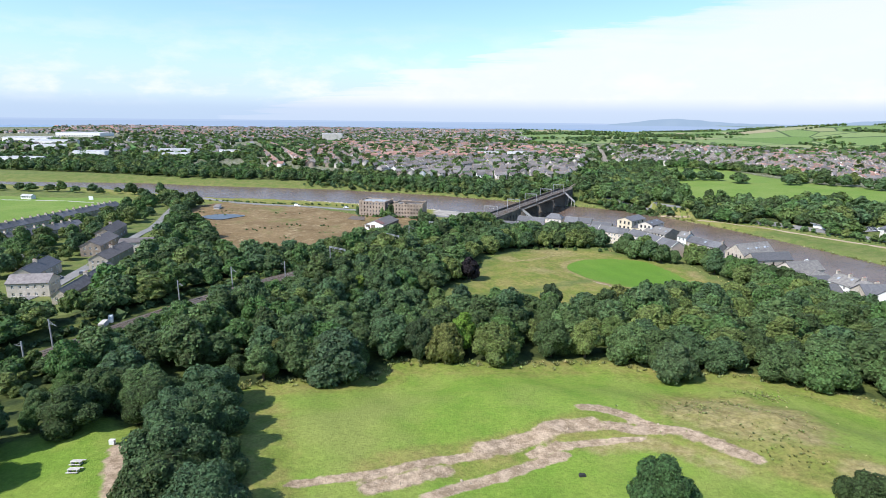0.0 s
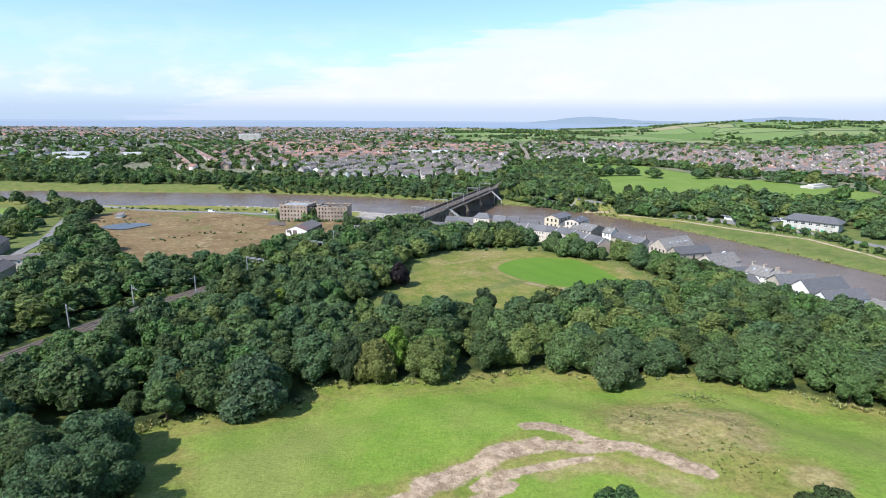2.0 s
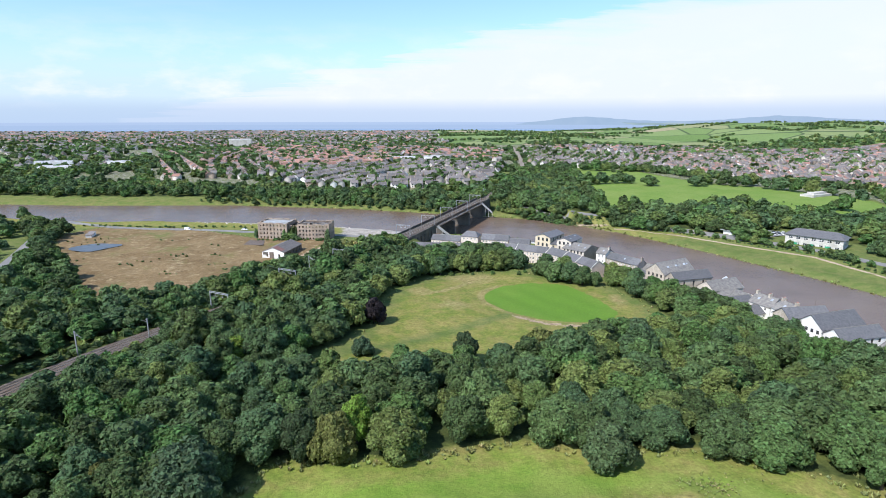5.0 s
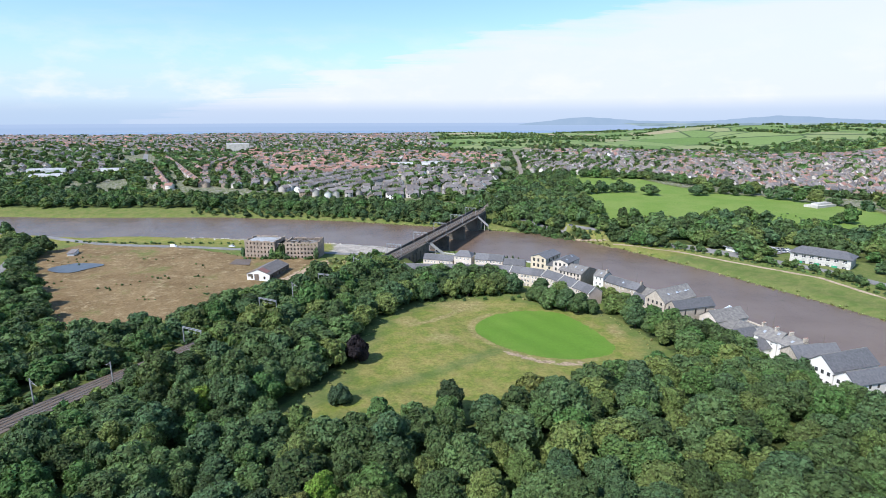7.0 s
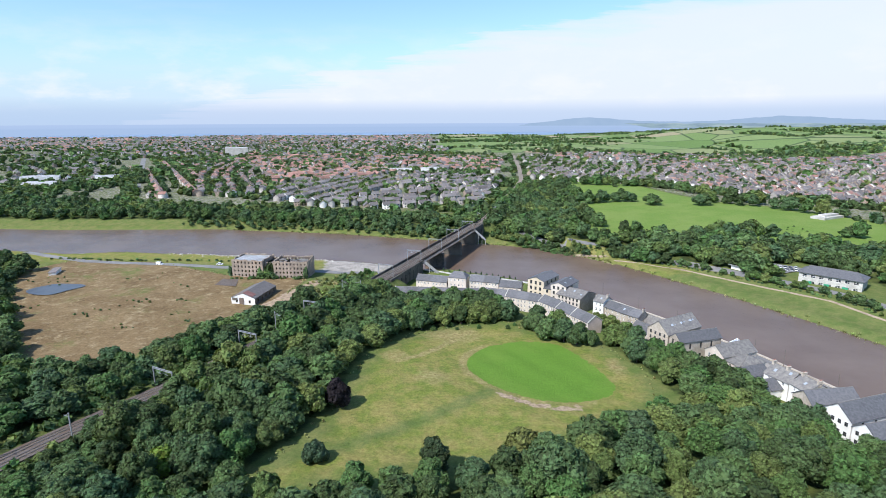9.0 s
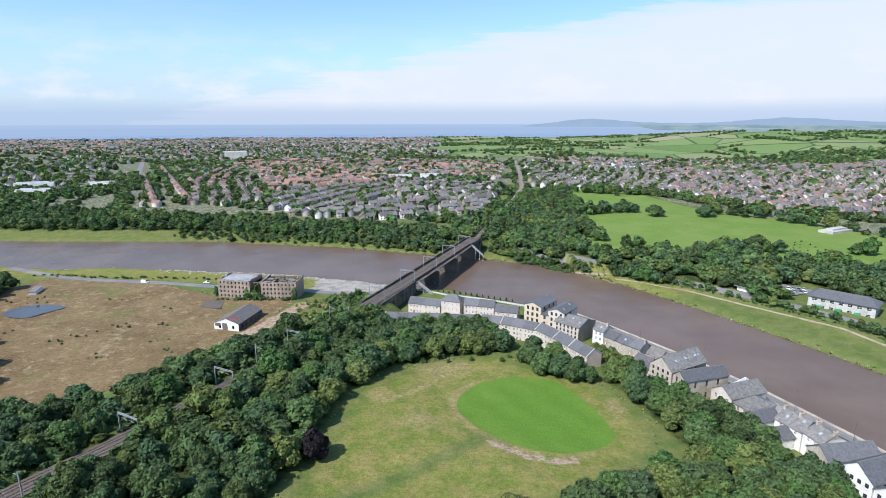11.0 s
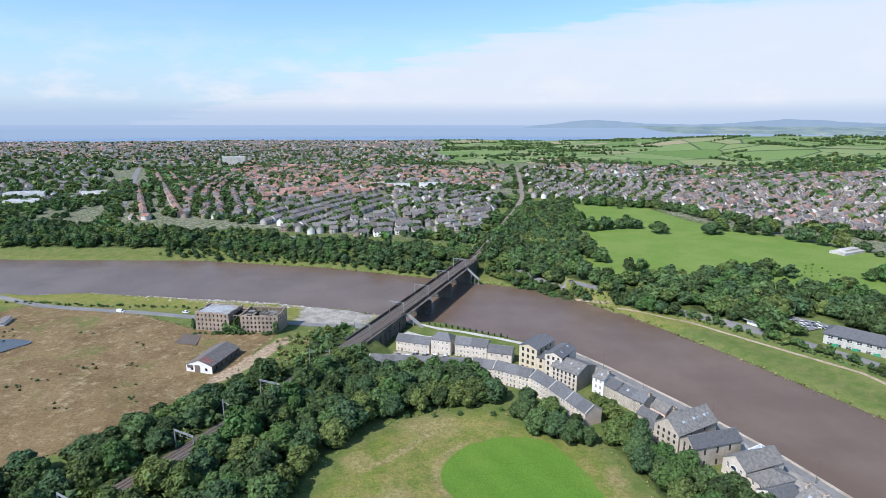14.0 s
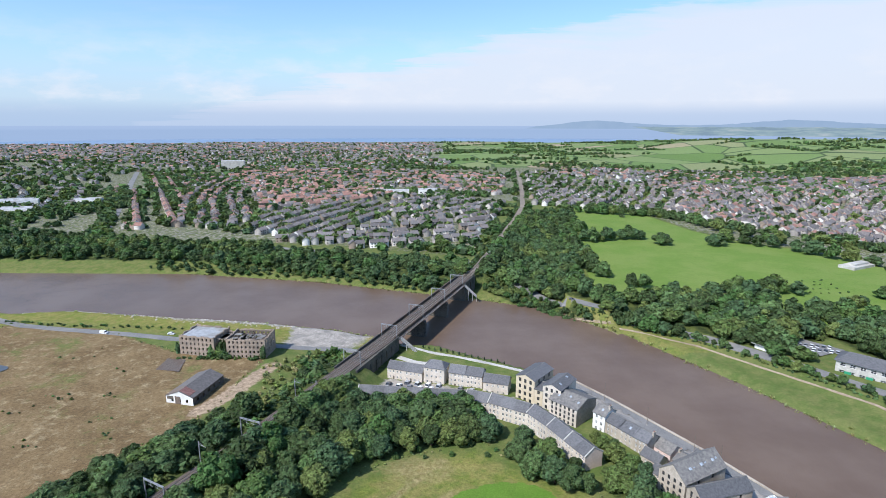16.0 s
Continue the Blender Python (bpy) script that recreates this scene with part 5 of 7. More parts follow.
# the lower row behind the parking yard
YARD = (("two-storey", (0.6, 373.6), (9.0, 370.8), 5.2, 11.0, 13.5, 2), ("two-storey", (9.0, 370.8), (18.4, 367.7), 5.2, 11.0, 13.5, 2),
        ("taller three-storey", (19.2, 368.2), (29.4, 364.8), 5.2, 14.2, 16.8, 3), ("three-storey", (31.6, 365.2), (39.6, 362.7), 5.2, 12.8, 15.4, 3),
        ("three-storey", (39.6, 362.7), (47.6, 360.2), 5.2, 12.8, 15.4, 3), ("two-storey", (47.9, 358.2), (59.6, 354.6), 5.2, 11.4, 14.0, 2))
for kind, a, c, base, eave, ridge, n in YARD:
    house(a, c, 8.0, base, eave, ridge, kind + " house of pale stone with a slate roof", "stone_pale", "slate", (4, n), (1, n), group="yard terrace", name="terraced_house", win=(0.9, 1.25),
          hip=2.6 if n == 3 and c[0] < 30 else 0.0, over=0.25, door=1)
# flats with ochre panels and a dark side wall
house((63.0, 352.5), (70.6, 346.2), 17, 5.2, 17.6, 19.4, "block of flats in pale render and ochre panels", "paint_ochre", "slate", (3, 4), (3, 4), across=True, name="apartment_block", category="apartment block",
      win=(1.3, 1.9), frame_mat="frame_dark")
house((74.0, 344.2), (81.0, 338.6), 15, 5.2, 16.8, 18.5, "stone block of flats with a dark side wall", "stone_pale", "slate", (3, 4), (0, 0), across=True, name="apartment_block", category="apartment block", win=(1.2, 1.8),
      frame_mat="frame_dark", lights=2)
# one flat dark sheet covers this side wall
b = Build()
q0, q1 = Vector((81.2, 338.8, 0)), Vector((90.4, 350.4, 0))
b.poly([q0 + UP * 5, q1 + UP * 5, q1 + UP * 16.9, q0 + UP * 16.9], "cladding")
structure(b.put("trim"), "dark sheet over the flats' side wall", "cladding")
house((70.6, 346.0), (74.0, 344.0), 12, 5.2, 14.0, 15.4, "narrow ochre stair tower between the flats", "paint_ochre", "slate", (1, 3), (0, 0), name="stair_tower", category="tower", win=(1.2, 1.6), frame_mat="frame_dark")
house((75.8, 337.4), (85.6, 327.4), 15.5, 5.2, 13.6, 16.2, "four-storey stone warehouse flats with grey roof", "stone_pale", "slate_old", (6, 4), (0, 0), across=False, end_wall="brick", name="apartment_block", category="apartment block",
      win=(1.0, 1.5), frame_mat="frame_dark", lights=3)
# older houses along the quay
house((92.6, 327.6), (96.4, 323.2), 8, 5.0, 13.2, 15.6, "tall white rendered house with slate roof", "render_white", "slate_old", (2, 3), (2, 3), name="quay_house", chimneys=(0.9,), lights=1)
for i, (a, c) in enumerate((((96.8, 323.6), (100.6, 317.6)), ((100.6, 317.6), (104.4, 311.6)), ((104.4, 311.6), (108.2, 306.8)))):
    house(a, c, 8, 5.0, 11.4, 13.8, "weathered stone terraced quay house with grey roof", "stone", "slate", (3, 3), (0, 0), name="quay_house", group="quay row", win=(0.8, 1.2), chimneys=(0.98,) if i == 2 else (), lights=i % 2)
house((110.5, 312.8), (116.0, 303.5), 7, 5.0, 8.6, 11.2, "low pink-rendered cottage with grey roof", "render_pink", "slate_old", (3, 1), (1, 1), name="cottage", category="house", win=(0.9, 1.1))
house((105.2, 305.0), (109.6, 298.6), 6, 5.0, 8.0, 10.2, "low stone outbuilding with dark slate roof", "stone", "slate", (2, 1), (0, 0), name="outbuilding", category="outbuilding", win=(0.8, 1.0))
house((115.5, 300.0), (119.5, 293.5), 8, 5.0, 9.0, 11.0, "small stone cottage with weathered roof", "stone", "slate_old", (2, 2), (0, 0), name="cottage", category="house", win=(0.8, 1.0), chimneys=(0.05,))
house((103.6, 290.6), (106.0, 286.6), 6, 5.0, 11.0, 13.0, "narrow stone wing of the warehouse", "stone", "slate", (2, 3), (0, 0), name="outbuilding", category="outbuilding", win=(0.8, 1.2))
# the two great warehouses
house((105.2, 287.0), (110.4, 277.6), 21, 5.0, 14.6, 19.0, "large old stone warehouse with a weathered slate roof and skylights", "stone", "slate_old", (4, 4), (2, 3), across=True, name="warehouse", category="warehouse",
      win=(1.0, 1.5), frame_mat="frame_dark", lights=0)
for i in range(9):
    b = Build()
    g = Vector((112.5, 281.5, 16.1)) + Vector((0.878, 0.48, 0)) * (1.2 + 1.9 * i) - Vector((0.48, -0.878, 0)) * (0.4 * (i % 3)) + UP * 0.75
    b.box(g, (0.8, 0.44, 0), Vector((-0.40, 0.66, 0.55)), (0.25, -0.1, 0.16), "glass_roof")
    tagged(b.put("roof_skylight"), "small pale skylight set in the warehouse's slate roof", "skylight", "warehouse skylights")
house((110.6, 276.8), (112.6, 270.0), 20, 5.0, 14.2, 17.0, "old stone warehouse wing with tall loading slots", "stone", "slate", (2, 4), (3, 2), across=True, name="warehouse", category="warehouse", win=(1.0, 2.4), frame_mat="frame_dark")
# the pedimented customs house with its hipped roof and glass lantern
house((122.2, 269.0), (125.4, 260.2), 17, 5.0, 12.2, 15.4, "classical pale stone house with a pedimented gable and slate roof", "stone_pale", "slate_old", (3, 2), (5, 2), across=True, name="customs_house", category="museum", win=(1.0, 1.9), lights=0)
house((126.0, 260.0), (128.2, 253.8), 13, 5.0, 11.2, 13.8, "hipped stone wing of the classical quay house", "stone_pale", "slate_old", (2, 2), (4, 2), name="customs_house", category="museum", win=(1.0, 1.7), hip=2.6)
arch = Build()
ca, cu = Vector((123.8, 264.6, 10.2)), Vector((0.342, -0.94, 0))
for k in range(9):
    g0, g1 = math.pi * k / 9, math.pi * (k + 1) / 9
    for rad, mat, out in ((1.5, "frame_white", 0.05), (1.2, "glass", 0.09)):
        arch.poly([ca + Vector((-0.94, -0.342, 0)) * out, ca + cu * rad * math.cos(g1) + UP * rad * math.sin(g1) + Vector((-0.94, -0.342, 0)) * out, ca + cu * rad * math.cos(g0) + UP * rad * math.sin(g0) + Vector((-0.94, -0.342, 0)) * out], mat)
structure(arch.put("window_1"), "white-framed half-round window in the pediment", "window")
c0 = Vector((134.5, 267.5, 13.2))
ux, uy = Vector((4.6, 2.4, 0)), Vector((-2.2, 4.4, 0))
apex = c0 + (ux + uy) / 2 + UP * 2.6
cs = [c0, c0 + ux, c0 + ux + uy, c0 + uy]
lantern = thing("glass_lantern", "white-framed pyramid glass canopy behind the customs house", "canopy")
for i in range(4):
    b = Build()
    b.poly([cs[i], cs[(i + 1) % 4], apex], "glass_roof")
    b.put("pane", lantern)
    for p, q in ((cs[i], apex), (cs[i], cs[(i + 1) % 4])):
        b = Build()
        b.tube(p, q, 0.09, 0.09, "frame_white", 5)
        b.put("frame", lantern)
    b = Build()
    b.box(cs[i] - Vector((0.15, 0.15, 9.5)), (0.3, 0, 0), (0, 0.3, 0), (0, 0, 9.5), "frame_white")
    b.put("post", lantern)
b = Build()
for i in range(14):
    s = i / 13
    a = Vector((114.2, 268.0, 6.4)).lerp(Vector((121.0, 256.0, 6.4)), s)
    b.box(a + UP * 0.35 * math.sin(math.pi * s), (3.4, 1.9, 0), Vector((6.8, -12, 0)) / 13, (0, 0, 0.12), "tarp_blue")
b.box((113.8, 267.8, 3.5), (3.6, 2.0, 0), (7.2, -12.4, 0), (0, 0, 2.85), "concrete")
tagged(b.put("awning"), "long faded blue awning roof over a yard shed", "awning")
b = Build()
b.box((131.5, 253.0, 4.5), (2.0, 1.0, 0), (-0.8, 1.6, 0), (0, 0, 2.6), "red_paint")
b.box((132.0, 253.8, 7.1), (1.0, 0.5, 0), (-0.4, 0.8, 0), (0, 0, 0.5), "red_paint")
tagged(b.put("kiosk"), "small bright red painted kiosk on the quay", "kiosk")
# houses further along
house((125.8, 254.0), (128.0, 247.0), 10, 5.0, 10.4, 12.8, "white rendered quay house with a grey slate roof", "render_white", "slate", (2, 2), (0, 0), name="quay_house", win=(0.9, 1.3), across=True)
house((130.0, 245.4), (131.6, 238.6), 9, 5.0, 9.4, 12.0, "low white cottage with a dark slate roof", "render_white", "slate", (2, 2), (1, 2), name="cottage", category="house", win=(0.8, 1.1), across=True)
house((133.4, 247.0), (137.0, 238.2), 9, 5.0, 12.2, 15.2, "white stone quay house with a pale slate roof", "render_white", "slate_old", (3, 3), (0, 0), name="quay_house", chimneys=(0.05, 0.6), lights=2, win=(0.9, 1.3))
house((137.2, 238.0), (138.4, 231.0), 10, 5.0, 12.6, 15.2, "narrow white quay house with chimney stacks", "render_white", "slate_old", (2, 3), (0, 0), name="quay_house", chimneys=(0.1, 0.95), lights=1, win=(0.9, 1.3))
house((131.4, 227.4), (132.4, 218.6), 17, 5.0, 14.4, 17.6, "tall stone warehouse with a slate roof", "stone", "slate", (3, 3), (3, 2), across=True, name="warehouse", category="warehouse", win=(0.9, 1.6), frame_mat="frame_dark")
house((134.6, 217.8), (137.4, 208.6), 20, 5.0, 14.6, 18.4, "white rendered warehouse with a dark slate roof", "render_white", "slate", (4, 3), (3, 3), across=True, name="warehouse", category="warehouse", win=(1.1, 1.4), frame_mat="frame_dark")
house((137.5, 208.2), (139.2, 201.2), 19, 5.0, 13.6, 16.4, "white rendered warehouse wing with slate roof", "render_white", "slate", (3, 3), (5, 3), across=True, name="warehouse", category="warehouse", win=(1.1, 1.4), frame_mat="frame_dark")
house((146, 196), (150, 182), 14, 5.0, 12.6, 16.0, "stone warehouse with a slate roof beside the quay", "stone", "slate_old", (4, 3), (3, 3), name="warehouse", category="warehouse")
# quay edge, posts and lamps
def quay_line(a, c, z0, z1, mat, name, label, category):
    line = BANK_S[12:19]
    b = Build()
    ln = float(np.sum(np.hypot(*np.diff(np.array(line, float), axis=0).T)))
    ribbon(line, 0, ln, a, c, lambda p: z1, mat, b, 4.0, z1 - z0)
    structure(b.put(name), label, category)


quay_line(-1.2, 3.2, -3, 5.15, "asphalt", "road", "grey quayside lane along the river", "road")
quay_line(-2.0, -1.2, -3, 5.65, "stone", "quay_wall", "weathered stone quay wall along the river", "wall")
for x, y, tall in ((104.5, 352, 10), (128.5, 311, 8.5), (134.5, 302, 9), (146.5, 276, 8), (151.5, 264, 9), (159, 244, 8), (117, 331, 8.5)):
    b = Build()
    z = 5.1
    b.tube((x, y, z), (x, y, z + tall), 0.13, 0.06, "timber", 7)
    b.box((x - 0.3, y - 0.3, z - 0.4), (0.6, 0, 0), (0, 0.6, 0), (0, 0, 0.5), "concrete")
    tagged(b.put("quay_mast"), "slender pale pole standing on the quay edge", "pole", "quay poles")


# ---------------------------------------------------------------- cars
def car(x, y, turn, paint="car_paint", van=False, label="parked car with dark windows"):
    ob = thing("car" if not van else "van", label, "car" if not van else "van", "parked cars", (x, y, ground_z(x, y)))
    ob.rotation_euler = (0, 0, turn)
    key = ("van" if van else "car") + paint
    if key not in CARS:
        b, w = Build(), 0.87
        prof = [(-2.1, 0.35), (2.1, 0.35), (2.1, 0.8), (1.2, 0.95), (0.6, 1.45), (-1.3, 1.48), (-2.0, 0.95)] if not van else [(-2.4, 0.4), (2.4, 0.4), (2.4, 1.1), (1.8, 1.35), (1.3, 2.1), (-2.4, 2.15)]
        n = len(prof)
        b.poly([(px, -w, pz) for px, pz in prof], paint)
        b.poly([(px, w, pz) for px, pz in prof][::-1], paint)
        for i in range(n):
            (ax, az), (cx, cz) = prof[i], prof[(i + 1) % n]
            glassy = not van and i in (3, 5) or van and i == 3
            b.poly([(cx, -w, cz), (ax, -w, az), (ax, w, az), (cx, w, cz)], "glass" if glassy else paint)
        g = Build()
        for s in (-w - 0.01, w - 0.01):
            g.box((-1.2 if not van else 1.0, s, 1.0), (1.7 if not van else 0.5, 0, 0), (0, 0.02, 0), (0, 0, 0.36), "glass")
        t = Build()
        t.tube((0, -0.1, 0), (0, 0.1, 0), 0.32, 0.32, "rubber", 10)
        CARS[key] = (b.mesh("body"), g.mesh("side_window"), t.mesh("wheel"))
    body, glass, wheel = CARS[key]
    new("body", body).parent = ob
    new("side_window", glass).parent = ob
    for wx in (-1.3, 1.3):
        for wy in (-0.8, 0.8):
            o = new("wheel", wheel)
            o.parent, o.location = ob, (wx, wy, 0.32)
    return ob


CARS = {}
car_rnd = random.Random(9)
for i in range(17):
    s = i / 16
    p = Vector((2, 366)).lerp(Vector((44, 353)), s) + Vector((0.3, 0.95)) * (4 if i % 2 else 0)
    if car_rnd.random() < 0.8:
        car(p.x, p.y, 1.25 + car_rnd.uniform(-0.1, 0.1), "car_paint" if car_rnd.random() < 0.7 else "car_white" if car_rnd.random() < 0.6 else "red_paint")
for i in range(16):
    p = Vector((230 + 4.0 * (i % 8) * 0.7, 412 + 2.9 * (i % 8) * -0.3 + 7 * (i // 8)))
    car(p.x, p.y, 0.9, "car_white" if i % 3 == 0 else "car_paint")
for x, y, a in ((120, 495, -0.8), (146, 469, -0.8), (181, 435.5, -0.8), (-196.5, 196, 1.9), (-193, 203, 1.9), (-189, 212, 1.9), (-136.9, 429, -0.2)):
    car(x, y, a, "car_white" if x < -130 and x > -140 else "car_paint")
ob = car(-178.7, 430, -0.22, "car_white", True, "white box trailer parked beside the riverside road")


# ---------------------------------------------------------------- the derelict mill
def mill_block(p0, p1, depth, base, top, bays, label, sheet):
    p0, p1 = Vector((*p0, 0)), Vector((*p1, 0))
    u = (p1 - p0).normalized()
    inw = Vector((-u.y, u.x, 0))
    width = (p1 - p0).length
    ob = thing("mill_ruin", label, "ruin", "derelict mill", (*((p0 + p1) / 2 + inw * depth / 2).xy, base))
    fix = Matrix.Translation(-ob.location)
    h = (top - base) / 4
    rows = [(base + h * i + h * 0.28, base + h * i + h * 0.78) for i in range(4)]
    b = Build()
    for o, d, w, n in ((p0, u, width, bays), (p1, inw, depth, 4), (p1 + inw * depth, -u, width, bays), (p0 + inw * depth, -inw, depth, 4)):
        facade(b, o.xy, d.xy, w, base - 2, top, even(w, n, 0.95), rows, "brick", deep=0.5)
        facade(b, (o + d * w + Vector((-d.y, d.x, 0)) * 0.5).xy, (-d).xy, w, base - 2, top, even(w, n, 0.95), rows, "brick_dark", deep=0.02)
    b.put("wall", ob).matrix_parent_inverse = fix
    b = Build()
    rnd = random.Random(len(label))
    for o, d, w in ((p0, u, width), (p1, inw, depth), (p1 + inw * depth, -u, width), (p0 + inw * depth, -inw, depth)):
        x = 0.0
        side_in = Vector((-d.y, d.x, 0))
        while x < w - 0.2:
            l = min(rnd.uniform(0.8, 3.0), w - x)
            b.box(o + d * x + UP * top, d * l, side_in * 0.55, UP * rnd.choice((0.25, 0.6, 0.6, 0.9, 0.05)), "brick")
            x += l
    b.put("parapet", ob, "broken uneven parapet").matrix_parent_inverse = fix
    for j, z in enumerate((base + h * 2.0,)):
        b = Build()
        b.box(p0 + u * 0.6 + inw * 0.6 + UP * z, u * (width - 1.2), inw * (depth - 1.2), UP * 0.3, "timber")
        b.put("floor_deck", ob).matrix_parent_inverse = fix
    if sheet:
        b = Build()
        b.box(p0 + u * 0.6 + inw * 0.6 + UP * (top - 0.4), u * (width - 1.2), inw * (depth - 1.2), UP * 0.25, "sheet_metal")
        for i in range(int(width // 2)):
            b.box(p0 + u * (1 + 2 * i) + inw * 0.8 + UP * (top - 0.15), u * 0.12, inw * (depth - 1.6), UP * 0.1, "sheet_metal")
        b.put("roof", ob, "pale sheet-metal flat roof").matrix_parent_inverse = fix
    else:
        for i in range(26):
            s = 0.6 + (width - 1.6) * i / 26
            if rnd.random() < 0.8:
                b = Build()
                b.box(p0 + u * s + inw * 0.5 + UP * (top - 0.7), u * 0.3, inw * (depth - 1) * rnd.choice((1, 1, 0.6, 0.45)), UP * 0.35, "timber")
                b.put("roof_beam", ob).matrix_parent_inverse = fix
        for i in range(16):
            b = Build()
            b.box(p0 + u * rnd.uniform(1, width - 5) + inw * rnd.uniform(1, depth - 5) + UP * (top - 0.4), u * rnd.uniform(1.5, 4), inw * rnd.uniform(1.5, 4), UP * 0.15, "slate_old")
            b.put("roof_slab", ob).matrix_parent_inverse = fix
    return ob


mill_block((-117.7, 400.6), (-97.0, 397.2), 16.5, 5.6, 16.6, 8, "derelict brick mill block with empty windows under a metal roof", True)
mill_block((-90.0, 396.4), (-68.4, 395.6), 16.0, 5.4, 16.0, 9, "roofless derelict brick mill block with empty windows", False)
mill_block((-97.0, 400.5), (-90.0, 399.8), 12, 5.5, 15.0, 2, "ruined brick link between the mill blocks, overgrown", False)
ivy_rnd = random.Random(3)
shrubs("ivy", [(-98.5 + ivy_rnd.uniform(0, 9), 396.5 + ivy_rnd.uniform(-0.5, 1.5)) for i in range(16)], 0.35, 0.9, "ivy and bushes overgrowing the ruined mill", 21)
wood("ivy", [(-97.4, 398.4), (-95.6, 398.0), (-93.6, 397.6), (-91.6, 397.6), (-99.5, 397.2), (-119.2, 401.5), (-69.6, 394.6)], TINY, "dark ivy climbing the ruined mill walls", "ivy", 1.0, 1.45, -0.1, seed=23, wide=0.34)
shrubs("scrub", [(-120 + ivy_rnd.uniform(0, 52), 395.5 - ivy_rnd.uniform(0, 2.5)) for i in range(30)], 0.18, 0.34, "low scrub along the foot of the mill", 22)
# the low derelict shed
ob = house((-98.2, 346.0), (-84.6, 343.4), 24, 5.6, 9.6, 12.2, "derelict white-fronted shed with a sagging slate roof", "render_white", "slate_town", (3, 1), (5, 1), across=True, name="derelict_shed", category="shed", win=(1.2, 1.6), frame_mat=None, over=0.15, end_wall="stone_dark")
for i in range(7):
    b = Build()
    s = 1.5 + 3.1 * i
    g = Vector((-98.2, 346.0, 0)) + Vector((0.19, 0.98, 0)) * s + Vector((0.98, -0.19, 0)) * (7.6 + 2.0 * (i % 3)) + UP * (12.15 - 0.382 * (0.8 + 2.0 * (i % 3)))
    b.box(g, Vector((0.19, 0.98, 0)) * (1.4 + i % 2), Vector((0.92, -0.18, -0.358)) * 1.5, (0.1, 0, 0.28), ("stone_dark", "tile_brown", "timber")[i % 3])
    b.put("roof_patch", ob, "rotten patch in the roof").matrix_parent_inverse = Matrix.Translation(-ob.location)
b = Build()
b.box(Vector((-91.3, 344.6, 12.3)), Vector((1.2, 6.2, 0)), Vector((-6.6, 1.3, -2.5)), (0, 0, 0.22), "brick_dark")
b.box(Vector((-91.2, 345.0, 12.3)), Vector((5.0, -0.95, -1.9)), Vector((0.9, 4.4, 0)), (0, 0, 0.2), "rust_sheet")
# dark slabs on the front, coloured as the shade inside its gaps
b.box((-93.6, 344.9, 6.2), (2.6, -0.5, 0), (0, 0.1, 0), (0, 0, 3.6), "brick_dark")
b.box((-97.6, 345.7, 8.2), (3.0, -0.6, 0), (0, 0.1, 0), (0, 0, 1.5), "stone_dark")
b.put("roof_patch", ob, "reddish roof patch, dark slabs for gaps in the front").matrix_parent_inverse = Matrix.Translation(-ob.location)
b = Build()
b.box((-238.0, 405, 5.0), (3.4, 1.6, 0), (-5, 13, 0), (0, 0, 2.2), "render_white")
b.box((-238.4, 404.6, 7.2), (4.2, 1.9, 0), (-5.2, 13.6, 0), (0, 0, 0.25), "tile_brown")
tagged(b.put("low_hut"), "long low pale hut with a flat reddish roof", "hut")
b = Build()
ring = [(-214 + 13.5 * math.cos(a) + 2.2 * math.sin(3 * a), 376 + 11.5 * math.sin(a) + 1.5 * math.cos(2 * a)) for a in [i * math.pi / 14 for i in range(28)]]
b.poly([(x, y, min(ground_z(x, y) for x, y in ring) + 0.35) for x, y in ring], "pond_water")
structure(b.put("pond_water"), "small blue-grey pond in the dry field", "pond")
b = Build()
b.poly([(x, y, ground_z(x, y) + 0.3) for x, y in ((-121, 380), (-107.5, 377.5), (-111, 392.5), (-121.5, 394))], "ballast")
structure(b.put("pavement"), "dark worn concrete pad in the dry field", "pavement")


# ---------------------------------------------------------------- roads
def road(name, line, width, mat, label, lift=0.12, stepping=6.0, category="road"):
    b = Build()
    ln = float(np.sum(np.hypot(*np.diff(np.array(line, float), axis=0).T)))
    ribbon(line, 0, ln, -width / 2, width / 2, lambda p: ground_z(p.x, p.y) + lift, mat, b, stepping, 0.6)
    structure(b.put(name), label, category)


road("road", [(-300, 470), (-242, 445.5), (-182, 432.5), (-127, 421), (-62, 413.5), (-28, 410), (-12, 404)], 5.5, "asphalt", "narrow grey riverside road", 0.25)
road("pavement", [(-262, 474), (-229, 480), (-147, 464), (-89, 462), (-41, 455), (-8, 440)], 3.0, "concrete", "pale concrete river wall walk", 0.75, category="pavement")
road("road", [(84, 545), (104, 512), (130, 485), (158, 458), (188, 429), (217, 391), (240, 358), (264, 300), (300, 200)], 7.0, "asphalt", "grey main road along the far shore", 0.35, 4.0)
road("pavement", [(118, 478), (133, 464), (179, 424), (208, 382), (230, 349), (252, 275), (285, 180)], 1.4, "dirt_pale", "pale riverside footpath", 0.2, 3.0, "pavement")
road("road", [(-178, 150), (-186, 190), (-196, 225), (-215, 270), (-232, 320), (-270, 400), (-300, 450)], 5.5, "asphalt", "grey residential street", 0.2)
road("road", [(126, 312), (110, 334), (88, 352)], 4.0, "asphalt", "narrow quay lane", 0.2)
road("road", [(-330, 660), (-420, 850), (-560, 1130), (-760, 1520)], 10, "asphalt", "long straight town street", 0.3, 20)
road("road", [(-200, 682), (-60, 640), (10, 622)], 7, "asphalt", "grey street along the edge of the town", 0.3, 10)

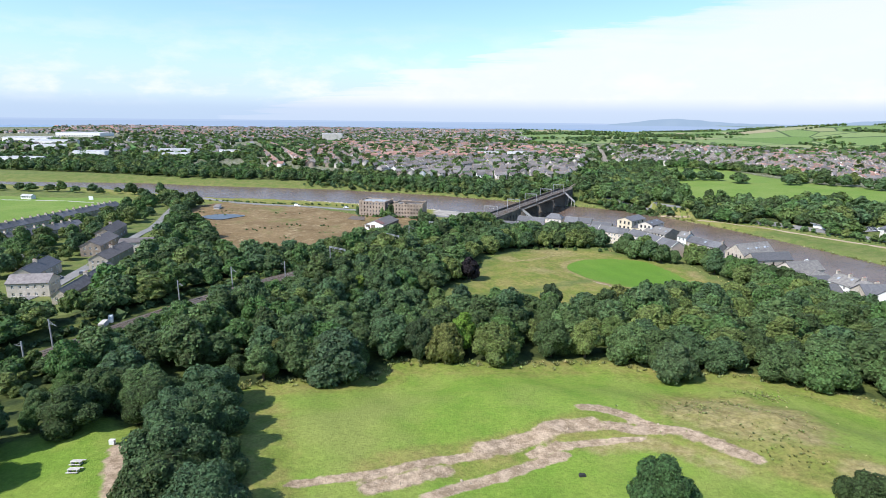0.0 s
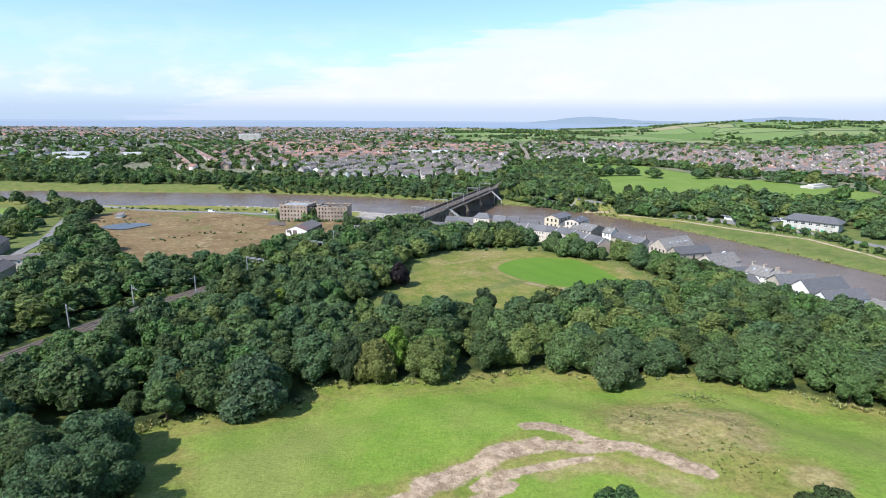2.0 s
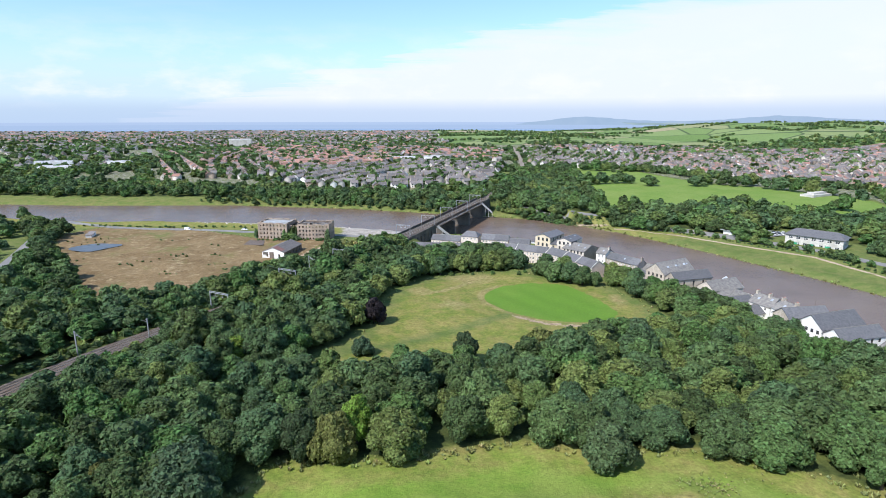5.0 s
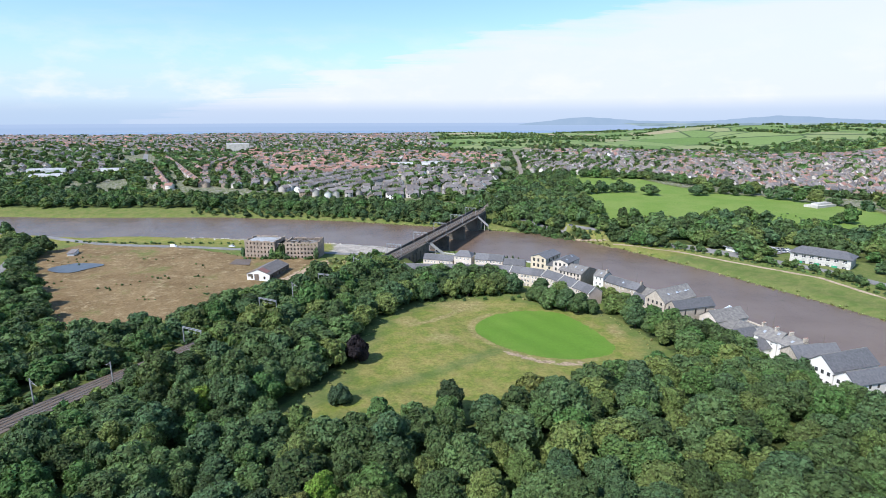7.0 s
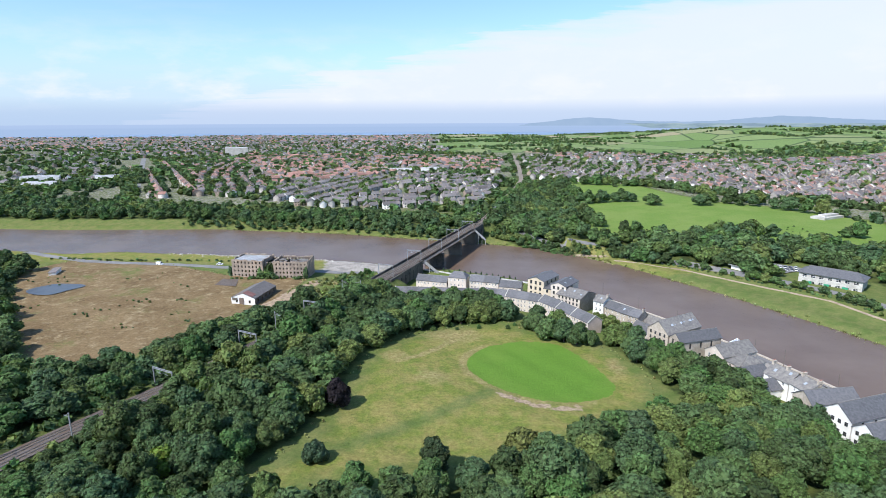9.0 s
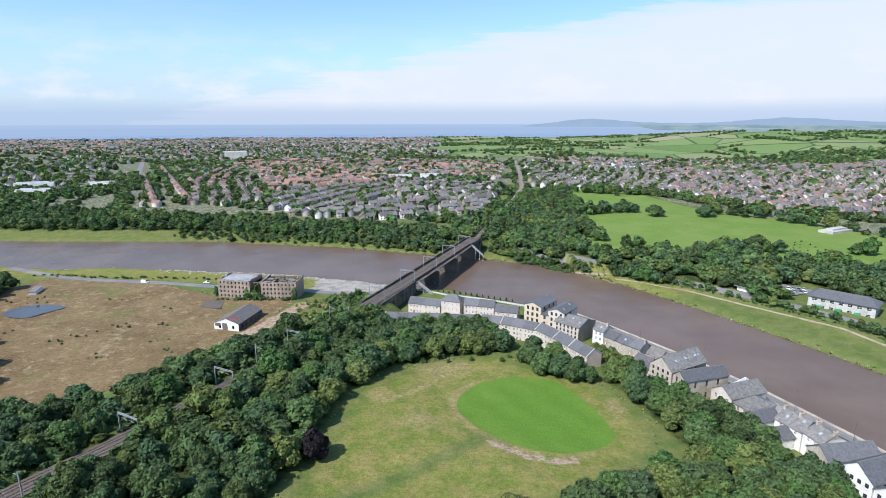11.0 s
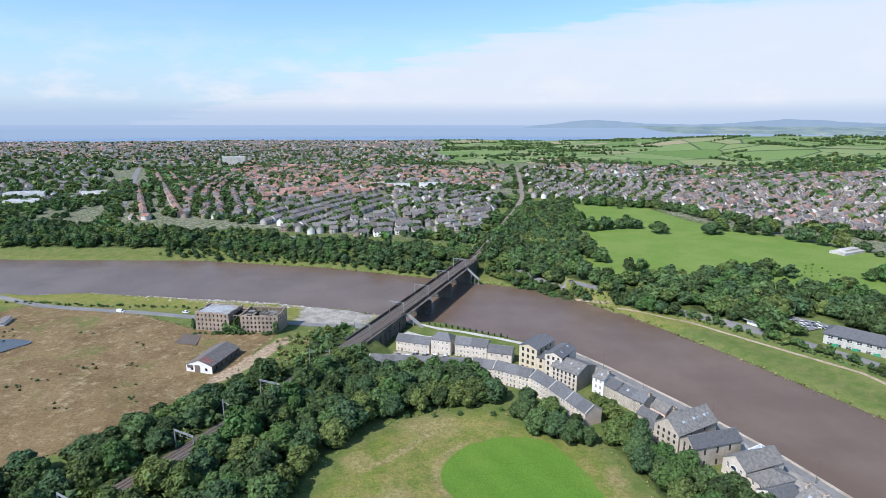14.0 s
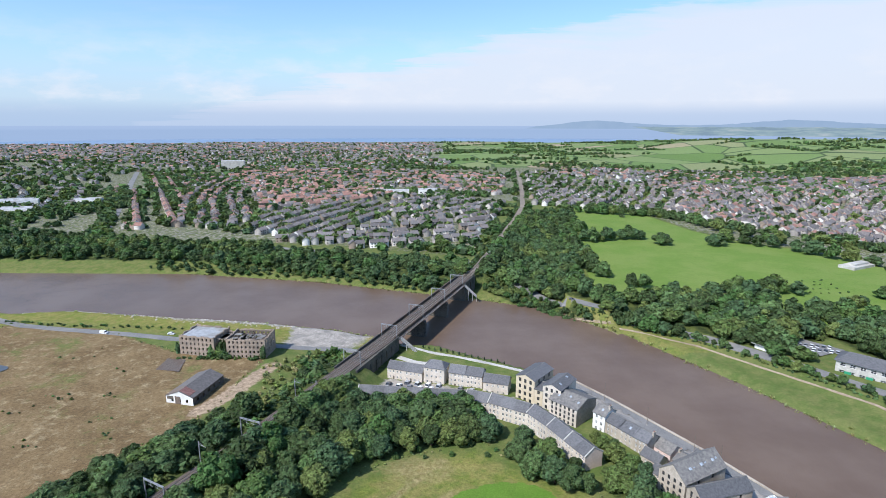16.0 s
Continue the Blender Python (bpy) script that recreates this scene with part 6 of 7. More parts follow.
road("pavement", [(4, 416), (20, 405), (45, 393.5), (66, 382), (84, 372)], 2.2, "concrete", "pale riverside walk behind the yard terrace", 0.3, 4.0, "pavement")
road("pavement", [(4, 398), (14, 391), (26, 388)], 3.5, "concrete", "pale paved corner beside the bridge", 0.3, 3.0, "pavement")
for i in range(14):
    o = tree(17 + 3.4 * i, 410.5 - 1.72 * i, tree_rnd.uniform(0.2, 0.3), "leaf_dark", "slim dark conifer planted along the riverside walk", k=2, wide=0.55)
    tagged(o, "slim dark conifer planted along the riverside walk", "conifer", "riverside conifers")
    o.name = "conifer"

# ---------------------------------------------------------------- far shore: offices, park and pavilion
house((233.0, 384.0), (255.0, 361.0), 15, 4.5, 12.4, 15.4, "two-storey office block with white window bands and grey roof", "concrete", "slate", (7, 2), (3, 2), name="office_building", category="office", win=(2.4, 1.8), hip=4, over=0.9)
for i in range(3):
    b = Build()
    p = Vector((235.8 + 6.3 * i, 380.8 - 6.6 * i, 5.0))
    b.box(p, (2.0, -2.05, 0), (-0.3, -0.3, 0), (0, 0, 2.4), "green_paint")
    tagged(b.put("entrance_panel"), "bright green entrance panel on the office front", "panel", "office panels")
b = Build()
b.poly([(224, 410, 6.75), (232, 399, 6.75), (256, 409, 6.75), (240, 428, 6.75)], "asphalt")
structure(b.put("pavement"), "pale asphalt car park among trees", "car park")
b = Build()
b.box((213, 404, 5.9), (9.5, 8, 0), (-6, 9, 0), (0, 0, 3.2), "render_white")
b.box((212, 403.2, 9.1), (11, 9.4, 0), (-7, 10.4, 0), (0, 0, 0.4), "sheet_metal")
tagged(b.put("pavilion"), "low white flat-roofed building among trees", "building")
b = Build()
b.box((378, 574, 8), (28, 14, 0), (-6, 12, 0), (0, 0, 3.4), "concrete")
b.box((382, 580, 11.4), (20, 10, 0), (-3, 6, 0), (0, 0, 1.6), "concrete")
tagged(b.put("park_building"), "low pale concrete building at the edge of the park", "building")
park_rnd = random.Random(12)
spots = [(250, 673), (253, 677), (303, 670), (309, 673), (326, 686), (170, 696), (177, 692), (184, 691), (192, 694), (201, 696), (218, 702), (226, 703), (233, 701), (240, 702)]
spots += [(330 + 10 * i + park_rnd.uniform(-3, 3), 700 - 14 * i + park_rnd.uniform(-6, 6)) for i in range(9)]
spots += [(205 + 9.5 * i + park_rnd.uniform(-3, 3), 893 - 3.5 * i + park_rnd.uniform(-5, 5)) for i in range(12)]
spots += [(318 + 5 * i + park_rnd.uniform(-4, 4), 850 - 16 * i + park_rnd.uniform(-6, 6)) for i in range(12)]
spots += [(162 + park_rnd.uniform(-8, 8), 560 + 14 * i + park_rnd.uniform(-5, 5)) for i in range(12)]
spots += [(185 + park_rnd.uniform(-8, 8), 730 + 14 * i) for i in range(11)]
wood("park_trees", spots, MIDDLE, "scattered round trees and hedgerow in the green park", "trees", 1.15, 1.8, seed=31)
shrubs("saplings", [(294 + 7 * (i % 6) + park_rnd.uniform(-2, 2), 512 + 10 * (i // 6) + park_rnd.uniform(-2, 2)) for i in range(24)], 0.13, 0.24, "young saplings planted in rows in the park", 32)


# ---------------------------------------------------------------- the estate west of the railway
for a, c, depth, base, eave, ridge, wall, roof, nf, lab in (
        ((-191.5, 177.0), (-177.5, 181.6), 9, 8.6, 14.6, 17.0, "stone_pale", "tile_brown", (5, 2), "stone estate building with a brown tiled roof"),
        ((-203, 190.0), (-194, 193.0), 22, 8.6, 13.6, 16.4, "stone", "slate", (3, 2), "long stone hall with a slate roof"),
        ((-165.5, 169.5), (-160.0, 171.0), 40, 8.8, 13.6, 16.0, "stone", "tile_brown", (2, 2), "long brown-roofed terrace block of the estate"),
        ((-191, 218), (-183, 220), 27, 8.8, 13.8, 16.2, "stone", "tile_brown", (3, 2), "brown-roofed stone block of flats on the estate"),
        ((-214, 240), (-205, 243), 24, 8.6, 14.0, 16.6, "brick", "tile_brown", (3, 2), "dark brown-roofed brick block on the estate"),
        ((-203, 253), (-188.5, 259), 9, 8.4, 13.2, 14.6, "stone_pale", "tile_brown", (5, 2), "pale two-storey house with balconies and a brown roof"),
        ((-232, 272), (-224, 275), 26, 8.2, 13.4, 16.0, "brick", "tile_brown", (3, 2), "dark brick terrace with a brown roof"),
        ((-236, 212), (-216, 214), 10, 8.8, 12.8, 14.6, "brick", "slate", (5, 1), "low workshop with a slate roof")):
    house(a, c, depth, base, eave, ridge, lab, wall, roof, nf, (4, 2), name="estate_house", group="estate houses", win=(1.0, 1.3), across=depth > 20, chimneys=(0.5,) if depth > 20 else ())
# two long terraces towards the cricket ground
for k, (a, c, n) in enumerate((((-296, 262), (-292, 372), 20), ((-272, 235), (-262, 300), 12))):
    for i in range(n):
        p, q = Vector(c).lerp(Vector(a), i / n), Vector(c).lerp(Vector(a), (i + 1) / n)
        house(q, p, 8.5, 7.0, 12.2, 14.8, "narrow grey-roofed terraced stone house with a chimney", "stone", "slate", (2, 2), (0, 0), name="terraced_house", group="western terraces", win=(0.9, 1.2), chimneys=(0.02,), over=0.1)
b = Build()
b.box((-366, 428, 5.5), (3.6, 0.6, 0), (0, 0.3, 0), (0, 0, 3.6), "frame_white")
tagged(b.put("sight_screen"), "white wooden sight screen on the cricket ground", "screen")
house((-428, 424), (-418, 424), 5, 5.8, 8.0, 9.4, "white cricket pavilion with a pale roof", "render_white", "sheet_metal", (5, 1), (0, 0), name="cricket_pavilion", category="pavilion")
road("pavement", [(-450, 415), (-380, 418), (-330, 412), (-308, 398)], 1.4, "concrete", "pale boundary path of the cricket ground", 0.15, 8, "pavement")
rnd = random.Random(77)
edge_trees = [(-520 + 15 * i + rnd.uniform(-4, 4), 470 + rnd.uniform(-6, 6)) for i in range(14)]
estate = scatter([(-245, 190), (-205, 200), (-212, 232), (-230, 262), (-250, 300), (-262, 372), (-284, 372), (-284, 300), (-262, 230)], 9, 14)
estate += scatter([(-300, 380), (-318, 440), (-300, 455), (-280, 420)], 8, 15)
wood("estate_trees", edge_trees + estate, SIMPLE, "garden and boundary trees among the estate houses", "trees", 0.7, 1.15, seed=33)

# ---------------------------------------------------------------- small things on the near meadow and the rough field
for x, y in ((-69.5, 71.0), (-68.3, 69.0)):
    b = Build()
    z = ground_z(x, y)
    for i in range(3):
        b.box((x - 0.9, y - 0.35 + 0.26 * i, z + 0.70), (1.8, 0.3, 0), (-0.03, 0.2, 0), (0, 0, 0.05), "concrete")
    for s in (-0.7, 0.6):
        b.box((x + s, y - 0.3 + s * 0.16, z - 0.1), (0.1, 0, 0), (0, 0.7, 0), (0, 0, 0.8), "concrete")
    for s in (-0.75, 0.6):
        b.box((x - 0.9, y + s, z + 0.42), (1.8, 0.3, 0), (0, 0.25, 0), (0, 0, 0.05), "concrete")
    tagged(b.put("picnic_table"), "pale weathered picnic table on the grass", "table", "picnic tables")
b = Build()
b.box((-68.9, 77.5, ground_z(-68.9, 77.5) - 0.1), (0.9, 0.1, 0), (0, 0.5, 0), (0, 0, 0.9), "frame_white")
tagged(b.put("sign_board"), "small white board standing in the grass", "board")
b = Build()
g = ground_z(12.5, 81.5)
b.box((12.0, 81.2, g - 0.05), (1.1, 0.1, 0), (-0.1, 0.7, 0), (0, 0, 0.45), "rubber")
b.box((12.1, 81.3, g + 0.4), (0.8, 0.1, 0), (-0.1, 0.5, 0), (0, 0, 0.2), "rubber")
tagged(b.put("grit_bin"), "small dark bin lying in the meadow", "bin")
rnd = random.Random(6)
lumps = []
for line, w in TRACKS[:6]:
    for p in along(line, 0, 60, 1.9):
        lumps.append((p.x + rnd.uniform(-w, w), p.y + rnd.uniform(-w, w)))
b = Build()
for x, y in lumps:
    z, s = ground_z(x, y), rnd.uniform(0.12, 0.34)
    pts = [Vector((x + s * rnd.uniform(0.7, 1.3) * math.cos(a), y + s * rnd.uniform(0.7, 1.3) * math.sin(a), z - 0.1)) for a in (0, 1.25, 2.5, 3.8, 5.0)]
    top = Vector((x, y, z + s * rnd.uniform(0.4, 0.9)))
    for i in range(5):
        b.poly([pts[i], pts[(i + 1) % 5], top], "dirt_pale")
tagged(b.put("stones"), "broken pale earth clods and stones on the bare track", "stones", kind="stuff")
for x, y in ((11.5, 301.1), (17.4, 304.1), (22.7, 301.2), (32.8, 303.0), (35.3, 311.0), (40.4, 310.0), (46.3, 303.1), (50.0, 306.6), (20, 306)):
    o = tree(x, y, rnd.uniform(0.18, 0.32), "leaf", "small dark green bush in the rough grass", sink=-0.1)
    o.name = "bush"
    tagged(o, "small dark green bush in the rough grass", "bush", "field bushes")
rim = []
for poly, n in ((FIELD, 0), (BROWN, 0)):
    ln = sum(math.dist(p, q) for p, q in zip(poly, poly[1:] + poly[:1]))
    for p in along(poly + poly[:1], 0, ln, 1.9):
        if p.y > 90 and rnd.random() < 0.8:
            rim.append((p.x + rnd.uniform(-1.5, 1.5), p.y + rnd.uniform(-1.2, 2.2)))
shrubs("hedge_scrub", rim, 0.04, 0.13, "low bramble scrub along the field edges", 45, "leaf_tuft")
tufts = []
for cx, cy, n, w in ((-150, 345, 9, 5), (-128, 352, 6, 3), (-118, 330, 5, 3), (-163, 330, 8, 6), (-180, 395, 5, 8), (-108, 318, 4, 2), (-205, 340, 7, 6), (-222, 392, 14, 8), (-135, 310, 5, 5), (-145, 380, 4, 9)):
    tufts += [(rnd.gauss(cx, w), rnd.gauss(cy, w * 0.6)) for i in range(n)]
shrubs("field_tufts", tufts, 0.07, 0.2, "scattered green weeds in the dry brown field", 51)
b = Build()
for i in range(230):
    x = rnd.uniform(-190, -62)
    y = np.interp(x, [-190, -147, -89, -41], [472, 464, 457, 448]) - abs(rnd.gauss(0, 5)) - 3
    z, k = ground_z(x, y), rnd.uniform(0.25, 0.9)
    pts = [Vector((x + k * rnd.uniform(0.7, 1.4) * math.cos(a), y + k * rnd.uniform(0.7, 1.4) * math.sin(a), z - 0.15)) for a in (0, 1.25, 2.5, 3.8, 5.0)]
    for q in range(5):
        b.poly([pts[q], pts[(q + 1) % 5], Vector((x, y, z + k * rnd.uniform(0.5, 0.9)))], ("concrete", "stone_pale", "stone")[i % 3])
tagged(b.put("rubble"), "broken pale concrete rubble strewn along the shore", "rubble", kind="stuff")
weeds = [(rnd.gauss(44, 7), rnd.gauss(106, 7)) for i in range(260)] + [(rnd.gauss(49, 5), rnd.gauss(89, 4)) for i in range(80)] + [(rnd.gauss(58, 7), rnd.gauss(122, 3)) for i in range(160)]
shrubs("grass_tussocks", weeds, 0.03, 0.085, "coarse weeds and tussocks on the uneven mounds", 52, "leaf_tuft", TUFTS)
rim = [(p.x + rnd.gauss(0, 1.2), p.y + rnd.gauss(0.5, 1.2)) for p in along(MEADOW[:10], 0, 230, 0.55)]
shrubs("grass_tussocks", rim, 0.08, 0.2, "tall pale grass and weeds fringing the meadow", 44, "leaf_tuft", TUFTS)
bank = []
for p in along([(118, 481), (133, 467), (179, 427), (208, 385), (230, 352), (252, 278), (285, 184)], 0, 380, 1.8):
    if rnd.random() < 0.8:
        bank.append((p.x + rnd.uniform(1.5, 3.5), p.y + rnd.uniform(0.5, 2)))
reeds = [(p.x + rnd.gauss(0, 1.6), p.y + rnd.gauss(0, 1.6)) for p in along(BANK_N[4:15], 0, 640, 0.75, -3.5)] + [(p.x + rnd.gauss(0, 1.2), p.y + rnd.gauss(0, 1.2)) for p in along(BANK_S[4:10], 0, 270, 1.2, 5.0)]
shrubs("reeds", reeds, 0.14, 0.4, "tufts of reed and coarse grass along the river's edge", 53, "leaf_tuft", TUFTS)
bank += [(-268 + 1.6 * i + rnd.uniform(-1, 1), 452 - 0.18 * i + rnd.uniform(-2, 2)) for i in range(85) if rnd.random() < 0.5]
shrubs("bank_scrub", bank, 0.12, 0.3, "dark scrub along the riverside paths", 46)
verge = [(p.x, p.y) for p in along(RAIL, 120, S_BRIDGE - 50, 2.6, -9.5)] + [(p.x, p.y) for p in along(RAIL, 120, S_BRIDGE - 50, 2.6, 9.5)] + [(p.x, p.y) for s in (-5.5, 5.5, -8, 8) for p in along(RAIL, S_NORTH + 30, S_NORTH + 420, 3.2, s)] + [(p.x, p.y) for s in (12.5, 15.5) for p in along(RAIL, 100, 330, 2.6, s)] + [(p.x, p.y) for s in (-6.6, 6.6) for p in along(RAIL, 260, S_BRIDGE - 50, 3.0, s)]
shrubs("rail_scrub", [(x + rnd.uniform(-1.5, 1.5), y + rnd.uniform(-1.5, 1.5)) for x, y in verge], 0.2, 0.5, "low scrub beside the railway", 47)
slope = scatter([(-66, 384), (-62, 395), (-40, 405), (-22, 400), (-30, 372), (-45, 335), (-57, 348)], 3.6, 48, off_rail)
shrubs("slope_scrub", [p for p in slope if p[0] > -46], 0.35, 0.75, "bushes on the slope below the mill", 49, forms=TINY)
shrubs("slope_scrub", [p for p in slope if p[0] <= -46], 0.15, 0.42, "pale weeds and low bushes on the sandy slope", 50, "leaf_tuft", forms=TINY)


# ---------------------------------------------------------------- the town
def town_rows(poly, angle, row_gap, plot, seed, fill=0.93, bend=0.0):
    """Places and turns of houses in rows over a polygon."""
    r = random.Random(seed)
    cx, cy = sum(p[0] for p in poly) / len(poly), sum(p[1] for p in poly) / len(poly)
    reach = max(math.dist((cx, cy), p) for p in poly)
    ca, sa = math.cos(angle), math.sin(angle)
    out, v, flip = [], -reach, 0
    while v < reach:
        s = -reach
        while s < reach:
            w = v + bend * math.sin(s * 0.011 + seed)
            x, y = cx + s * ca - w * sa, cy + s * sa + w * ca
            if r.random() < fill:
                loose = plot > 7.8
                j = 2.6 if loose else 0.4
                out.append((x + r.uniform(-j, j), y + r.uniform(-j, j), angle + bend * 0.011 * math.cos(s * 0.011 + seed) + (math.pi if flip else 0) + (math.pi / 2 if loose and r.random() < 0.25 else 0)))
            s += plot * r.choice((1, 1, 1, 1, 1.5))
        v += row_gap * (0.8 if flip else 1.2)
        flip = 1 - flip
    ok = inside([p[0] for p in out], [p[1] for p in out], poly)
    gap = away([p[0] for p in out], [p[1] for p in out], RAIL)
    wide = away([p[0] for p in out], [p[1] for p in out], [(-330, 660), (-420, 850), (-560, 1130), (-760, 1520)])
    return [p for p, o, g, h in zip(out, ok, gap, wide) if o and g > 16 and h > 11]


LONG = math.atan2(0.86, -0.49)
TOWN = [
    # polygon, direction of the rows, distance of rows, width of a plot, roof kinds, share built on, bend
    ([(-365, 752), (-345, 738), (-262, 728), (-255, 742), (-345, 765)], 0.0, 60, 9.0, ("tile_red",), 1.0, 0),
    ([(-430, 800), (-360, 770), (-300, 770), (-400, 1010), (-600, 1420), (-720, 1440)], LONG, 33, 6.9, ("tile_red", "tile_red", "tile_brown"), 0.97, 0),
    ([(-300, 770), (-225, 755), (-215, 850), (-330, 1120), (-500, 1420), (-600, 1420), (-400, 1010)], LONG - 0.22, 20, 8.4, ("tile_brown", "tile_red", "slate_town"), 0.9, 12),
    ([(-205, 735), (-120, 705), (-45, 800), (-60, 950), (-130, 960), (-215, 850)], 1.22, 25, 6.4, ("slate_town", "tile_brown", "slate_town"), 0.97, 0),
    ([(-195, 700), (-60, 655), (60, 680), (85, 800), (-40, 800), (-120, 705)], 0.35, 26, 9.6, ("tile_brown", "slate_town", "slate_town"), 0.9, 6),
    ([(-40, 805), (85, 805), (118, 960), (20, 1060), (-60, 1060), (-55, 950)], 0.95, 28, 9.4, ("slate_town", "tile_brown", "slate_town"), 0.88, 12),
    ([(-215, 860), (-130, 965), (-60, 1065), (-90, 1180), (-430, 1330), (-490, 1410), (-330, 1120)], 0.75, 25, 8.6, ("tile_red", "tile_red", "tile_brown"), 0.92, 10),
    ([(-430, 1335), (-90, 1185), (125, 1080), (165, 1420), (-150, 1560), (-450, 1600), (-480, 1420)], 0.2, 28, 9.4, ("tile_red", "slate_town", "tile_brown", "tile_red"), 0.85, 16),
    ([(-700, 850), (-480, 880), (-720, 1380), (-600, 1600), (-1100, 1750), (-1300, 1100)], 2.2, 40, 13, ("slate_town", "tile_brown", "tile_brown"), 0.5, 18),
    ([(-1900, 1750), (-1100, 1760), (-450, 1600), (-150, 1565), (60, 1700), (-100, 2300), (-700, 2700), (-2200, 2600)], 0.35, 42, 13, ("tile_red", "tile_brown", "slate_town", "slate_town"), 0.6, 14),
    ([(-2400, 2610), (-700, 2710), (-100, 2310), (20, 2300), (-60, 3500), (-1200, 3500), (-2400, 2850)], 0.25, 52, 19, ("tile_red", "tile_brown", "slate_town", "slate_town"), 0.62, 10),
    ([(160, 960), (330, 880), (420, 1000), (440, 1250), (215, 1480)], 1.2, 19, 9.5, ("tile_brown", "slate_town", "tile_brown"), 0.88, 10),
    ([(330, 880), (420, 720), (470, 640), (700, 640), (900, 900), (850, 1300), (440, 1250), (420, 1000)], 0.75, 16, 8.8, ("tile_red", "tile_brown", "slate_town", "tile_brown"), 0.92, 9),
    ([(470, 640), (520, 560), (900, 560), (1500, 1000), (1300, 1400), (860, 1300), (900, 900), (700, 640)], 0.45, 16, 9, ("tile_brown", "tile_red", "tile_brown"), 0.92, 10),
    ([(215, 1490), (440, 1260), (860, 1310), (820, 1500), (420, 1600)], 0.3, 30, 13, ("slate_town", "tile_brown", "tile_red"), 0.75, 14),
]


def house_arrays(w, d, eave, rise):
    """Corners and triangles of a plain far house: walls, roof, chimney."""
    x, y, o = w / 2, d / 2, 0.35
    wall_v = [(-x, -y, -1), (x, -y, -1), (x, y, -1), (-x, y, -1), (-x, -y, eave), (x, -y, eave), (x, y, eave), (-x, y, eave), (-x, 0, eave + rise), (x, 0, eave + rise)]
    wall_f = [(0, 1, 5), (0, 5, 4), (1, 2, 6), (1, 6, 5), (2, 3, 7), (2, 7, 6), (3, 0, 4), (3, 4, 7), (5, 6, 9), (7, 4, 8)]
    k = rise / y
    roof_v = [(-x - o, -y - o, eave - k * o + 0.15), (x + o, -y - o, eave - k * o + 0.15), (x + o, 0, eave + rise + 0.15), (-x - o, 0, eave + rise + 0.15), (x + o, y + o, eave - k * o + 0.15), (-x - o, y + o, eave - k * o + 0.15)]
    roof_f = [(0, 1, 2), (0, 2, 3), (3, 2, 4), (3, 4, 5)]
    c, t = x * 0.8, eave + rise
    ch_v = [(c - 0.4, -0.5, t - 1), (c + 0.4, -0.5, t - 1), (c + 0.4, 0.5, t - 1), (c - 0.4, 0.5, t - 1), (c - 0.4, -0.5, t + 1.2), (c + 0.4, -0.5, t + 1.2), (c + 0.4, 0.5, t + 1.2), (c - 0.4, 0.5, t + 1.2)]
    ch_f = [(0, 1, 5), (0, 5, 4), (1, 2, 6), (1, 6, 5), (2, 3, 7), (2, 7, 6), (3, 0, 4), (3, 4, 7), (4, 5, 6), (4, 6, 7)]
    return [(np.array(v, float), np.array(f)) for v, f in ((wall_v, wall_f), (roof_v, roof_f), (ch_v, ch_f))]


ROOFS = ["tile_red", "tile_brown", "slate_town"]
KINDS = [house_arrays(7.4, 8.4, 5.2, 2.6), house_arrays(8.6, 8.0, 5.0, 3.0), house_arrays(14, 8.6, 5.2, 2.8)]
FRONT = {}
town_rnd = random.Random(21)
places = []
for t, (poly, angle, gap, plot, roofs, fill, bend) in enumerate(TOWN):
    for x, y, a in town_rows(poly, angle, gap, plot, 50 + t, fill, bend):
        k = 0 if plot < 8.6 else 2 if plot > 13.5 or town_rnd.random() < 0.12 else 1
        places.append((x, y, a, k, ROOFS.index(town_rnd.choice(roofs)), town_rnd.random()))
places.sort(key=lambda p: math.hypot(p[0] - 60, p[1] - 250))
zs = height(np.array([p[0] for p in places]), np.array([p[1] for p in places]))
# the nearest houses are things of their own
for i, (x, y, a, k, r, q) in enumerate(places[:280]):
    wall = "render_white" if q < 0.09 else "render_town" if q < 0.75 else "brick"
    key = (k, r, wall)
    if key not in FRONT:
        made = []
        for n, (v, f) in zip(("wall", "roof", "chimney"), KINDS[k]):
            made.append((n, mesh_from(v, f, n, [M[wall if n == "wall" else ROOFS[r] if n == "roof" else "brick"]])))
        b = Build()
        wv = KINDS[k][0][0]
        hx, hy = wv[1][0], wv[1][1]
        for sy in (hy * 1.006, -hy * 1.006):
            for wx in ((-0.55, 0.45) if k < 2 else (-0.75, -0.3, 0.25, 0.7)):
                for wz in (0.9, 3.5):
                    b.box((wx * hx - 0.6, min(sy, sy * 0.99), wz), (1.3, 0, 0), (0, 0.1, 0), (0, 0, 1.2), "glass")
        FRONT[key] = made, b.mesh("glazing")
    made, wins = FRONT[key]
    colour = {"tile_red": "red-tiled", "tile_brown": "brown-tiled", "slate_town": "slate-roofed"}[ROOFS[r]]
    ob = thing("house", "two-storey %s house with %s walls" % (colour, {"render_white": "white", "render_town": "pale rendered", "brick": "brick"}[wall]), "house", "town houses", (x, y, float(zs[i])))
    ob.rotation_euler = (0, 0, a)
    for n, me in made:
        new(n, me).parent = ob
    panes = tagged(new("glazing", wins), kind="stuff")
    panes.parent = ob
far_v, far_f, far_m, count = [], [], [], 0
MATS = ["render_white", "render_town", "brick", "tile_red", "tile_brown", "slate_town"]
